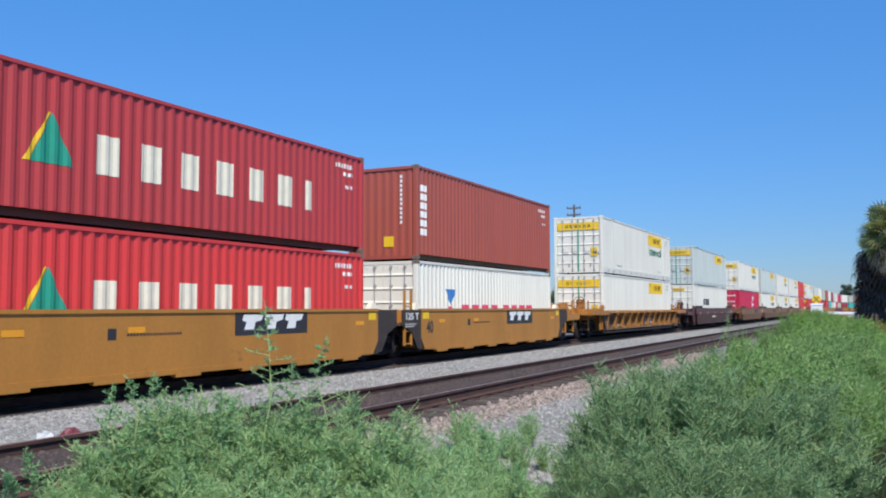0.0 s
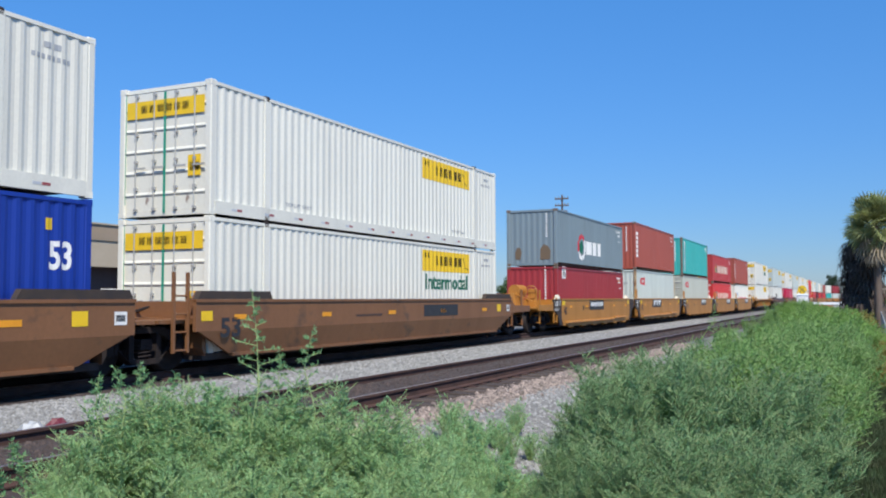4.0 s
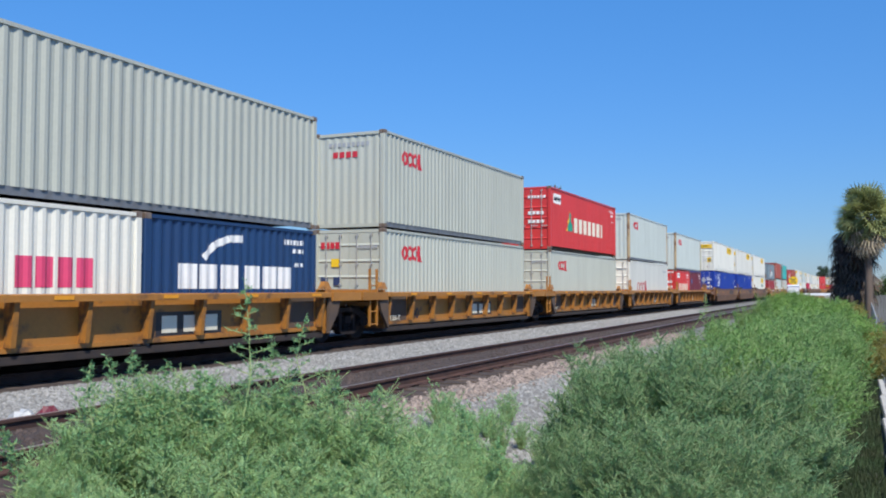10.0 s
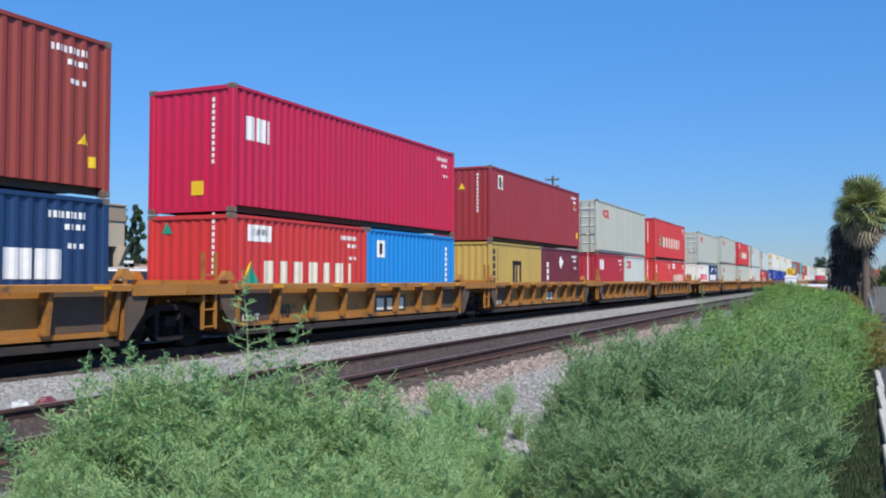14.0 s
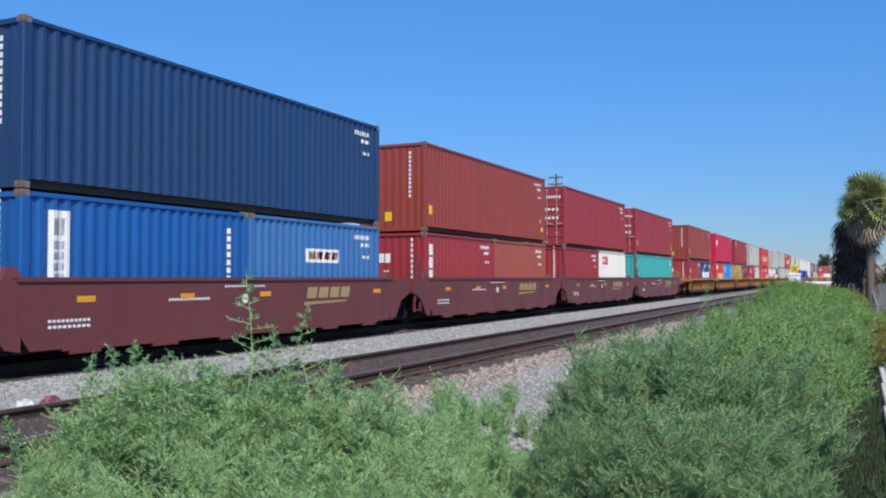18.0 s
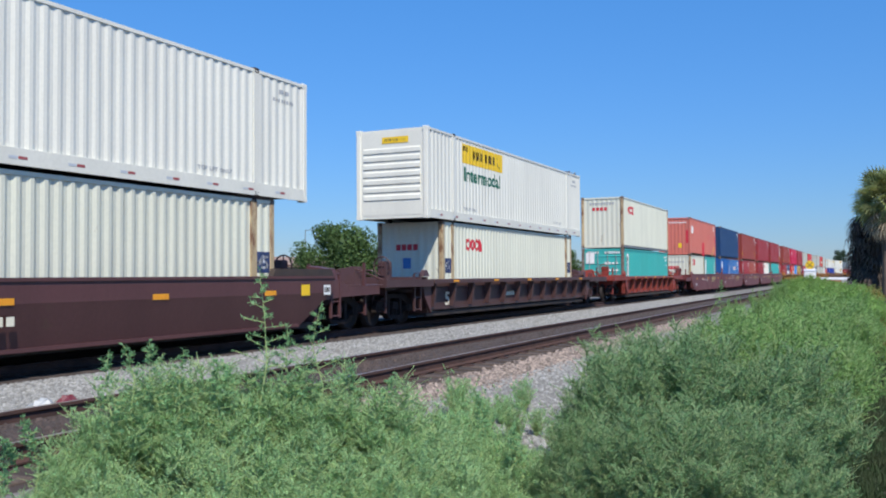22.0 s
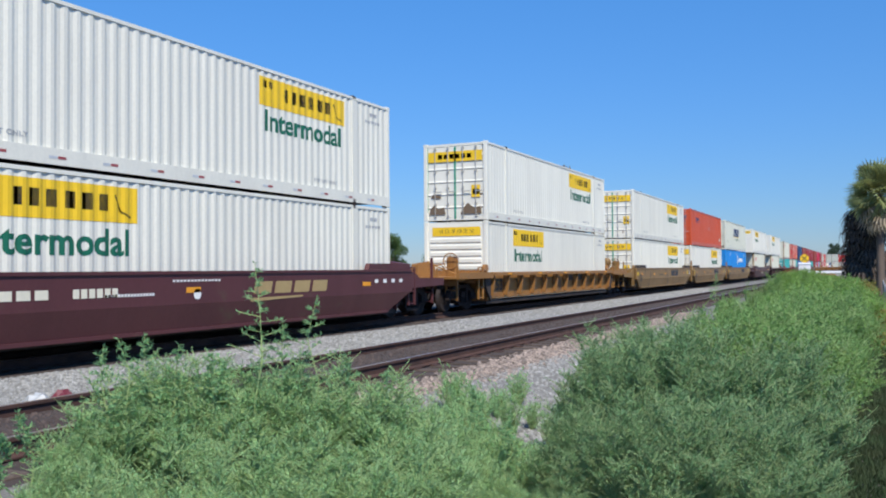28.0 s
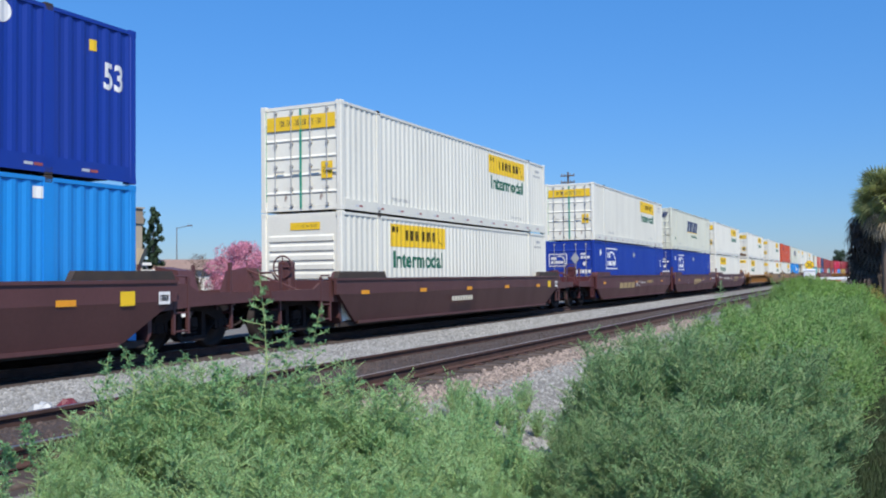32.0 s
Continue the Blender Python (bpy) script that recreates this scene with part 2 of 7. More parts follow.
# grime on panels; on bottom rails and joint plates it stands in for shade
GRIME_SHADE = surface("grime_and_shade_paint", (0.085, 0.062, 0.052), 0.85, 0, (0.15, 0.09, 0.05), 2.0, 0.8, bump=0.2)


def car_paint(name, base, grime=0.45):
    return surface(name, base, 0.5, 0.0, tuple(c * 0.7 for c in base), 0.8, 0.6, (1, 1, 0.3), (0.09, 0.055, 0.035), grime, 1.7, (1, 0.6, 0.8), 0.15, 12.0, 0.04)


CAR_PAINT = {"yellow": car_paint("trailer_yellow", (0.46, 0.2, 0.035), 0.25), "ochre": car_paint("weathered_ochre", (0.32, 0.15, 0.04), 0.5), "rib_yellow": car_paint("ribbed_yellow", (0.42, 0.18, 0.035), 0.6),
             "rust_brown": car_paint("weathered_brown", (0.23, 0.105, 0.046), 0.5), "mineral": car_paint("mineral_red", (0.165, 0.042, 0.042), 0.42), "red_rib": car_paint("faded_red", (0.28, 0.048, 0.034), 0.55),
             "dark_brown": car_paint("dark_brown", (0.102, 0.042, 0.042), 0.3), "umber": car_paint("dark_umber", (0.08, 0.04, 0.04), 0.3), "olive": car_paint("olive_ochre", (0.28, 0.165, 0.06), 0.55), "wine53": car_paint("deep_red_brown", (0.1, 0.03, 0.033), 0.42)}
# ---- containers ----
PITCH, DEPTH = 0.278, 0.036
# end walls and doors collect more rust than the sides
END_PAINT = {k: box_paint(k + "_stained_paint", c, 0.32) for k, c in {"white": (0.79, 0.775, 0.68), "cream": (0.685, 0.69, 0.57), "pearl": (0.56, 0.62, 0.58)}.items()}
RUSTY_POST = box_paint("rusting_cream_paint", (0.5, 0.38, 0.22), 0.8)


def relief(d):
    """How far the corrugated wall lies inside its outer face, d metres along it."""
    f = (d % PITCH) / PITCH
    if f < 0.25:
        return 0.0
    if f < 0.5:
        return (f - 0.25) * 4 * DEPTH
    if f < 0.75:
        return DEPTH
    return (1 - f) * 4 * DEPTH


def knees(a, b):
    q = PITCH / 4
    return [a] + [k * q for k in range(int(a / q) + 1, int(b / q) + 1) if a + 1e-4 < k * q < b - 1e-4] + [b]


def corrugated(length, z0, z1, smooth=False, deep=1.0):
    """An upright wall along +y from 0, its outer face at x = 0 and looking to +x."""
    g = Geo()
    ys = [0, length] if smooth else knees(0, length)
    xs = [0.0 if smooth else -relief(y) * deep for y in ys]
    n = len(ys)
    g.add([(x, y, z) for z in (z0, z1) for x, y in zip(xs, ys)] + [(x - 0.03, y, z) for z in (z0, z1) for x, y in zip(xs, ys)],
          [(i, i + 1, n + i + 1, n + i) for i in range(n - 1)] + [(2 * n + i + 1, 2 * n + i, 3 * n + i, 3 * n + i + 1) for i in range(n - 1)]
          + [(0, n, 3 * n, 2 * n), (n - 1, 3 * n - 1, 4 * n - 1, 2 * n - 1)])
    return g


def turn_z(geo, degrees, dx, dy):
    c, s = math.cos(radians(degrees)), math.sin(radians(degrees))
    geo.v = [(x * c - y * s + dx, x * s + y * c + dy, z) for x, y, z in geo.v]
    return geo


SIZES = {20: (6.06, 2.44, 2.59), 40: (12.19, 2.44, 2.895), 41: (12.19, 2.44, 2.6), 45: (13.72, 2.44, 2.895), 53: (16.15, 2.59, 2.895)}


def door_leaf(w, h):
    """A door leaf, hinged at x = 0, its face to -y, one sheet with five pressed ribs."""
    line = [(0.0, 0.0)]
    for k in range(5):
        z = h * (0.12 + 0.18 * k)
        line += [(0.0, z), (-0.026, z + 0.045), (-0.026, z + 0.06), (0.0, z + 0.11)]
    line += [(0.0, h), (0.04, h), (0.04, 0.0)]
    n = len(line)
    return Geo().add([(x, y, z) for x in (0.0, w) for y, z in line], [(k, n + k, n + (k + 1) % n, (k + 1) % n) for k in range(n)] + [tuple(range(n)), tuple(range(2 * n - 1, n - 1, -1))])


def lock_rod(h):
    g = Geo().rod((0, -0.05, 0.02), (0, -0.05, h - 0.02), 0.015, 6)
    for z in (0.04, 0.5, 1.1, 1.7, h - 0.06):
        g.box(-0.04, 0.04, -0.06, 0.0, z - 0.03, z + 0.03)
    return g.box(-0.02, 0.3, -0.085, -0.06, 0.93, 0.97)


def cut_flat(outlines, texts, knees_at, face):
    """Flat shapes (u, z) laid 4 mm over a wall whose depth at u is face(u)."""
    bm = bmesh.new()
    for o in outlines:
        bm.faces.new([bm.verts.new((p[0], p[1], 0)) for p in o])
    for body, u, z, size, width in texts:
        me = letters(body)
        co = np.empty(len(me.vertices) * 3)
        me.vertices.foreach_get("co", co)
        co = co.reshape(-1, 3)
        lo, hi = co.min(0), co.max(0)
        vs = [bm.verts.new((u + (c[0] - lo[0]) * width / (hi[0] - lo[0]), z + (c[1] - lo[1]) * size / (hi[1] - lo[1]), 0)) for c in co]
        for p in me.polygons:
            bm.faces.new([vs[i] for i in p.vertices])
    us = [v.co.x for v in bm.verts]
    for k in knees_at:
        if min(us) < k < max(us):
            bmesh.ops.bisect_plane(bm, geom=bm.verts[:] + bm.edges[:] + bm.faces[:], plane_co=(k, 0, 0), plane_no=(1, 0, 0))
    out = Geo()
    bm.verts.index_update()
    out.add([(face(v.co.x), v.co.x, v.co.y) for v in bm.verts], [[v.index for v in f.verts] for f in bm.faces])
    bm.free()
    return out


FONT = {}


def letters(body):
    if body not in FONT:
        cu = bpy.data.curves.new("letters", "FONT")
        cu.body = body
        cu.resolution_u = 3
        cu.offset = 0.026
        ob = bpy.data.objects.new("letters", cu)
        FONT[body] = bpy.data.meshes.new_from_object(ob)
        bpy.data.objects.remove(ob)
    return FONT[body]


def rect(u0, u1, z0, z1, lean=0.0):
    return [(u0, z0), (u1, z0), (u1 + lean, z1), (u0 + lean, z1)]


def blocks(u0, u1, z0, z1, n, gap=0.22, lean=0.0, widths=None):
    """n plain blocks in a row, as wide as the characters of a mark."""
    w = widths or [1.0] * n
    unit = (u1 - u0) / (sum(w) + gap * (n - 1))
    out, u = [], u0
    for k in w:
        out.append(rect(u, u + unit * k, z0, z1, lean))
        u += unit * (k + gap)
    return out


def column(u0, u1, z0, z1, n, gap=0.3):
    h = (z1 - z0) / (n + gap * (n - 1))
    return [rect(u0, u1, z0 + k * h * (1 + gap), z0 + k * h * (1 + gap) + h) for k in range(n)]


def disc(u, z, r, n=20, r2=None):
    return [(u + r * math.cos(i * math.tau / n), z + (r2 or r) * math.sin(i * math.tau / n)) for i in range(n)]


def band(points, w):
    """A ribbon of width w along points."""
    out = []
    for (a, b), (c, d) in zip(points, points[1:]):
        k = math.hypot(c - a, d - b)
        nx, nz = -(d - b) / k * w / 2, (c - a) / k * w / 2
        out.append([(a - nx, b - nz), (c - nx, d - nz), (c + nx, d + nz), (a + nx, b + nz)])
    return out


def id_marks(L, H):
    """The small owner's code, check marks and table near the front end."""
    return [("white", blocks(L - 1.35, L - 0.55, H - 0.42, H - 0.3, 9, 0.5) + blocks(L - 1.0, L - 0.55, H - 0.62, H - 0.52, 4, 0.5) + blocks(L - 0.95, L - 0.6, H - 0.95, H - 0.86, 3, 0.6), [])]


def mark_triangle(L, H):
    return [("teal", [[(1.6, 0.96), (2.5, 0.96), (2.02, 1.84)]], []), ("gold", [[(1.45, 0.96), (1.59, 0.96), (2.0, 1.84), (1.96, 1.84)]], []),
            ("cream", blocks(2.98, 9.75, 0.92, 1.64, 7, 1.05, 0, [1, 1, 1, 1.05, 1, 1.05, 0.5]), [])] + id_marks(L, H)


def mark_triangle_plate(L, H):
    return [("teal", [[(2.7, 0.98), (3.65, 0.98), (3.15, 1.92)]], []), ("gold", [[(2.54, 0.98), (2.69, 0.98), (3.13, 1.92), (3.08, 1.92)]], []),
            ("cream", blocks(3.85, 9.25, 0.96, 1.68, 7, 0.5, 0, [1, 1, 1, 1.05, 1, 1.05, 0.5]), [])] + id_marks(L, H) + [("white", [rect(0.5, 1.6, 2.15, 2.6)], []), ("navy", blocks(0.6, 1.5, 2.28, 2.45, 4, 0.2, 0.05), [])]


def mark_triangle_low(L, H):
    return [("teal", [[(0.52, 0.95), (1.05, 0.95), (0.75, 1.52)]], []), ("gold", [[(0.4, 0.95), (0.51, 0.95), (0.73, 1.52), (0.69, 1.52)]], []),
            ("cream", blocks(1.22, 5.25, 0.98, 1.54, 7, 0.8, 0, [1, 1, 1, 1.05, 1, 1.05, 0.45]), []), ("white", [rect(0.62, 1.5, 1.98, 2.36)], []), ("navy", blocks(0.72, 1.4, 2.12, 2.27, 4, 0.2, 0.05), [])] + id_marks(L, H)


def mark_red_four(L, H, u=1.2, z=1.95, w=1.42, h=0.5):
    if L < 7 and u == 1.2:
        u, w = 0.8, 1.2
    if H < 2.7:
        z -= 0.15
    a = w / 4
    return [("red", band(disc(u + a * 0.5, z + h / 2, a * 0.42, 10, h * 0.36) + [disc(u + a * 0.5, z + h / 2, a * 0.42, 10, h * 0.36)[0]], 0.11)
             + band(disc(u + a * 1.5, z + h / 2, a * 0.42, 10, h * 0.36) + [disc(u + a * 1.5, z + h / 2, a * 0.42, 10, h * 0.36)[0]], 0.11)
             + band(disc(u + a * 2.5, z + h / 2, a * 0.42, 10, h * 0.36) + [disc(u + a * 2.5, z + h / 2, a * 0.42, 10, h * 0.36)[0]], 0.11) + [[(u + a * 3.05, z), (u + a * 3.9, z), (u + a * 3.35, z + h), (u + a * 3.05, z + h)]], [])]


def mark_yellow_plate(L, H, u=10.05, z=2.0, word=True, z_word=1.42):
    """A yellow plate with a dark name bar row, and the word below it in green."""
    out = [("gold", [rect(u, u + 3.65, z, z + 0.66)], []), ("black", blocks(u + 0.95, u + 2.95, z + 0.2, z + 0.5, 6, 0.7, 0, [0.7, 0.8, 1, 1, 1.05, 0.95]) + blocks(u + 0.12, u + 0.5, z + 0.42, z + 0.58, 2, 0.4)
            + band([(u + 3.1, z + 0.5), (u + 3.25, z + 0.2), (u + 3.5, z + 0.1)], 0.04), [])]
    if word:
        out.append(("green", [], [("Intermodal", u + 0.2, z_word, 0.5, 3.25)]))
    return out + small53(L, H)


def small53(L, H):
    return [("grey", blocks(L - 1.35, L - 0.55, H - 0.62, H - 0.54, 8, 0.6) + blocks(L - 1.1, L - 0.75, H - 0.42, H - 0.32, 2, 0.6), [("TOP LIFT ONLY", L - 3.9, 0.42, 0.09, 1.1), ("TOP LIFT ONLY", 2.75, 0.42, 0.09, 1.1)]),
            ("white", [rect(2.05, 2.12, 0.3, H - 0.3)], [])]


def mark_arc_box(L, H):
    """A white framed square with an arc in it, a grey diamond and 53 near the front end."""
    u, z = 2.25, 1.48
    arc = [(u + 1.02 + 0.85 * math.cos(a * math.pi / 8), z + 0.2 + 0.68 * math.sin(a * math.pi / 8)) for a in range(0, 7)]
    return [("white", band([(u, z), (u + 2.15, z), (u + 2.15, z + 1.05), (u, z + 1.05), (u, z)], 0.06) + band(arc, 0.1) + blocks(u + 0.15, u + 0.75, z + 0.55, z + 0.85, 3, 0.25, 0.05)
             + blocks(u + 0.15, u + 1.75, z + 0.16, z + 0.4, 8, 0.3) + [disc(1.1, 2.3, 0.16)], [("53", L - 1.02, 0.62 + 1.0, 0.5, 0.46)]),
            ("grey", [[(8.03, 2.3), (8.26, 2.06), (8.49, 2.3), (8.26, 2.54)]], [])]


def mark_53(L, H):
    return [("white", [disc(L - 2.9, 2.55, 0.16), rect(L - 2.3, L - 2.24, 0.5, 2.4)], [("53", L - 0.9, 1.62, 0.5, 0.46)]), ("grey", [[(7.2, 2.3), (7.5, 1.95), (7.8, 2.3), (7.5, 2.65)]], []), ("gold", [rect(L - 1.0, L - 0.85, 2.3, 2.5)], [])]


def mark_53_blue(L, H):
    return [("white", [disc(L - 2.9, 2.55, 0.2), rect(L - 3.9, L - 3.8, 1.2, 2.6)], [("53", L - 0.78, 1.66, 0.5, 0.46), ("LIFT ONLY", L - 5.6, 0.45, 0.22, 1.5)]), ("gold", [rect(L - 1.1, L - 0.95, 2.3, 2.5)], [])]


def mark_small_square(L, H):
    return [("white", [rect(L - 2.28, L - 2.08, 2.5, 2.7)], [])]


def mark_violet(L, H):
    return id_marks(L, H) + [("white", [rect(2.3, 3.9, 1.5, 1.85)], []), ("red", blocks(2.45, 3.75, 1.58, 1.78, 4, 0.2, 0.05), [])]


def mark_slant(L, H):
    return [("navy", blocks(5.85, 10.0, 1.45, 2.25, 5, 0.16, 0.22, [1, 1.3, 0.45, 1, 1]), []), ("gold", blocks(5.93, 10.08, 1.38, 1.45, 5, 0.16, 0.0, [1, 1.3, 0.45, 1, 1]), []),
            ("green", [], [("INTERMODAL", 7.35, 1.02, 0.2, 2.75)]), ("green", blocks(1.2, 1.7, 0.7, 0.9, 2, 0.4), [])] + small53(L, H)


def mark_wheel(L, H):
    ring = disc(8.95, 1.92, 0.42, 12)
    return [("white", band(ring + ring[:1], 0.12) + [disc(8.95, 1.92, 0.16)] + blocks(9.6, 13.1, 1.72, 2.1, 10, 0.3) + blocks(6.8, 8.6, 2.5, 2.58, 14, 0.5) + [disc(3.2, 2.5, 0.14), disc(13.9, 2.5, 0.14)], []),
            ("grey", blocks(14.6, 15.7, 2.3, 2.4, 7, 0.4), [])]


def mark_black_bars(L, H):
    return [("navy", blocks(2.2, 3.85, 2.02, 2.3, 8, 0.25, 0.05) + [rect(2.25, 3.85, 1.92, 1.97)], []), ("grey", [rect(8.9, 9.15, 1.45, 1.7)], []), ("cream", blocks(L - 1.1, L - 0.75, 0.6, 0.95, 2, 0.2), [])]


def mark_ring(L, H):
    ring = disc(4.0, 1.02, 0.55, 16)
    return [("red", band(ring[2:10], 0.2), []), ("white", band(ring[9:] + ring[:3], 0.2), []), ("green", [disc(3.95, 1.02, 0.32)], []), ("white", blocks(4.8, 7.45, 0.7, 1.36, 3, 0.3, 0, [1.3, 1, 0.8]), [])] + id_marks(L, H)


def mark_tall_plate(L, H):
    d = 0.0 if H > 2.7 else -0.36
    return [("white", [rect(0.7, 1.2, 0.35, 2.66 + d)], []), ("navy", column(0.82, 1.08, 0.45, 2.1 + d, 8, 0.3), []), ("black", [rect(0.84, 1.06, 2.2 + d, 2.5 + d)], [])] + id_marks(L, H)


def mark_tall(L, H):
    return [("white", column(0.28, 0.66, 0.75, 2.3, 6, 0.35), [])] + id_marks(L, H)


def mark_three(L, H, u=0.53, z=1.68, ink="white"):
    return [(ink, blocks(u, u + 0.9, z, z + 0.55, 3, 0.18, 0, [1, 1, 0.45]), [])] + id_marks(L, H)


def mark_three_patched(L, H):
    return mark_three(L, H) + [("red", [rect(5.35, 6.4, 0.02, 1.1), rect(8.6, 8.95, 1.4, 1.8), rect(11.55, 11.95, 1.2, 1.75)], []), ("gold", [rect(11.2, 11.35, 0.4, 0.85)], []), ("tan", [rect(9.9, 10.6, 0.05, 0.4)], [])]


def mark_swoosh(L, H):
    return [("white", blocks(0.95, 2.9, 1.1, 1.62, 3, 0.16) + blocks(3.15, 5.0, 1.1, 1.62, 3, 0.16) + band([(1.75, 1.75), (2.1, 2.05), (2.6, 2.2), (3.1, 2.22)], 0.16), [])] + id_marks(L, H)


def mark_pink_row(L, H):
    return [("pink", blocks(0.95, 2.9, 1.12, 1.65, 4, 0.25) + blocks(3.2, 4.85, 1.12, 1.65, 4, 0.25) + blocks(0.4, 2.4, 2.2, 2.3, 12, 0.5), []), ("navy", [[(0.3, 1.35), (0.7, 1.35), (0.5, 0.95)]], []), ("pink", [rect(0.42, 0.58, 0.65, 0.94)], [])]


def mark_pink_row_long(L, H):
    return [("pink", blocks(3.2, 6.4, 0.72, 1.25, 4, 0.25) + blocks(6.9, 9.9, 0.72, 1.25, 4, 0.25), []), ("blue", [[(2.0, 1.75), (2.8, 1.75), (2.4, 1.2)]], []), ("pink", [rect(2.25, 2.55, 0.65, 1.19)], [])]


def mark_m(L, H):
    return [("black", [rect(2.45, 2.68, 1.0, 1.85), rect(2.85, 3.05, 1.0, 1.85), rect(3.22, 3.45, 1.0, 1.85), rect(2.45, 3.45, 1.7, 1.88)] + blocks(2.5, 3.4, 0.62, 0.85, 3, 0.2) + column(0.3, 0.5, 0.7, 2.3, 6, 0.4) + column(0.7, 0.85, 0.9, 2.3, 8, 0.4), [])]


def mark_tall_small(L, H):
    return [("white", column(0.85, 1.1, 0.5, 1.9, 5, 0.3) + [[(2.6, 1.95), (2.95, 2.25), (3.3, 1.95), (2.95, 1.6)]], [])] + id_marks(L, H)


def mark_tall_bold(L, H):
    return [("white", column(0.35, 0.62, 0.6, 2.2, 4, 0.2), [])] + id_marks(L, H)


def mark_word_small(L, H):
    return [("white", blocks(0.4, 1.15, 1.55, 1.85, 3, 0.2), []), ("gold", [rect(0.25, 0.42, 0.9, 1.1)], [])] + id_marks(L, H)


def mark_plate_small(L, H):
    return [("white", [rect(0.6, 1.05, 1.75, 2.25)], []), ("blue", [rect(0.68, 0.92, 1.85, 2.15)], []), ("white", column(5.35, 5.45, 0.7, 2.2, 9, 0.5), [])]


def mark_tall_plate_short(L, H):
    return [("white", [rect(0.58, 1.02, 0.36, 2.28)], []), ("blue", column(0.68, 0.92, 0.48, 1.75, 7, 0.3), []), ("black", [rect(0.68, 0.92, 1.85, 2.15)], []), ("white", column(5.35, 5.45, 0.7, 2.2, 9, 0.5), [])]


def mark_emblem(L, H):
    return [("white", [rect(0.85, 1.3, 2.05, 2.6)], []), ("navy", [[(0.9, 2.1), (1.25, 2.1), (1.25, 2.35), (0.9, 2.5)]], []), ("gold", [rect(0.98, 1.2, 2.4, 2.54), rect(L - 0.5, L - 0.3, 0.55, 0.85), [(L - 1.0, 2.05), (L - 0.75, 2.05), (L - 0.88, 2.3)]], [])] + id_marks(L, H)


def mark_tags(L, H):
    return [("gold", [rect(0.35, 0.6, 0.55, 0.85), rect(L - 0.5, L - 0.35, 0.5, 0.7), [(L - 0.75, 0.9), (L - 0.5, 0.9), (L - 0.62, 1.1)]], [])] + id_marks(L, H)


def mark_red_swirl(L, H):
    ring = disc(10.5, 1.6, 0.7, 12)
    return [("white", band(ring[1:9], 0.25) + [rect(9.9, 11.2, 1.4, 1.6)], [])]


def mark_disc(L, H):
    return [("blue", [disc(1.2, 1.75, 0.2)], [])] + id_marks(L, H)


def mark_big_low(L, H):
    a = mark_red_four(L, H, 2.0, 0.74, 3.1, 0.9)
    return a + [("grey", blocks(L - 1.8, L - 0.6, 2.3, 2.4, 7, 0.5), [])]


def mark_45(L, H):
    return mark_red_four(L, H, 1.9, 1.95, 1.45, 0.45) + [("navy", [rect(0.18, 0.66, 1.2, 1.68), rect(L - 0.66, L - 0.18, 1.2, 1.68)], []), ("white", [], [("45", 0.24, 1.28, 0.32, 0.36), ("45", L - 0.6, 1.28, 0.32, 0.36)])]


def mark_tip_blocks(L, H):
    return [("black", blocks(4.0, 6.6, 1.35, 1.85, 3, 0.3), [])]


def mark_none(L, H):
    return id_marks(L, H)


def mark_yellow_rear(L, H):
    return mark_yellow_plate(L, H, 2.62, 2.02, True, 1.4)


def mark_yellow_nofoot(L, H):
    return mark_yellow_plate(L, H, 10.05, 2.0, False)


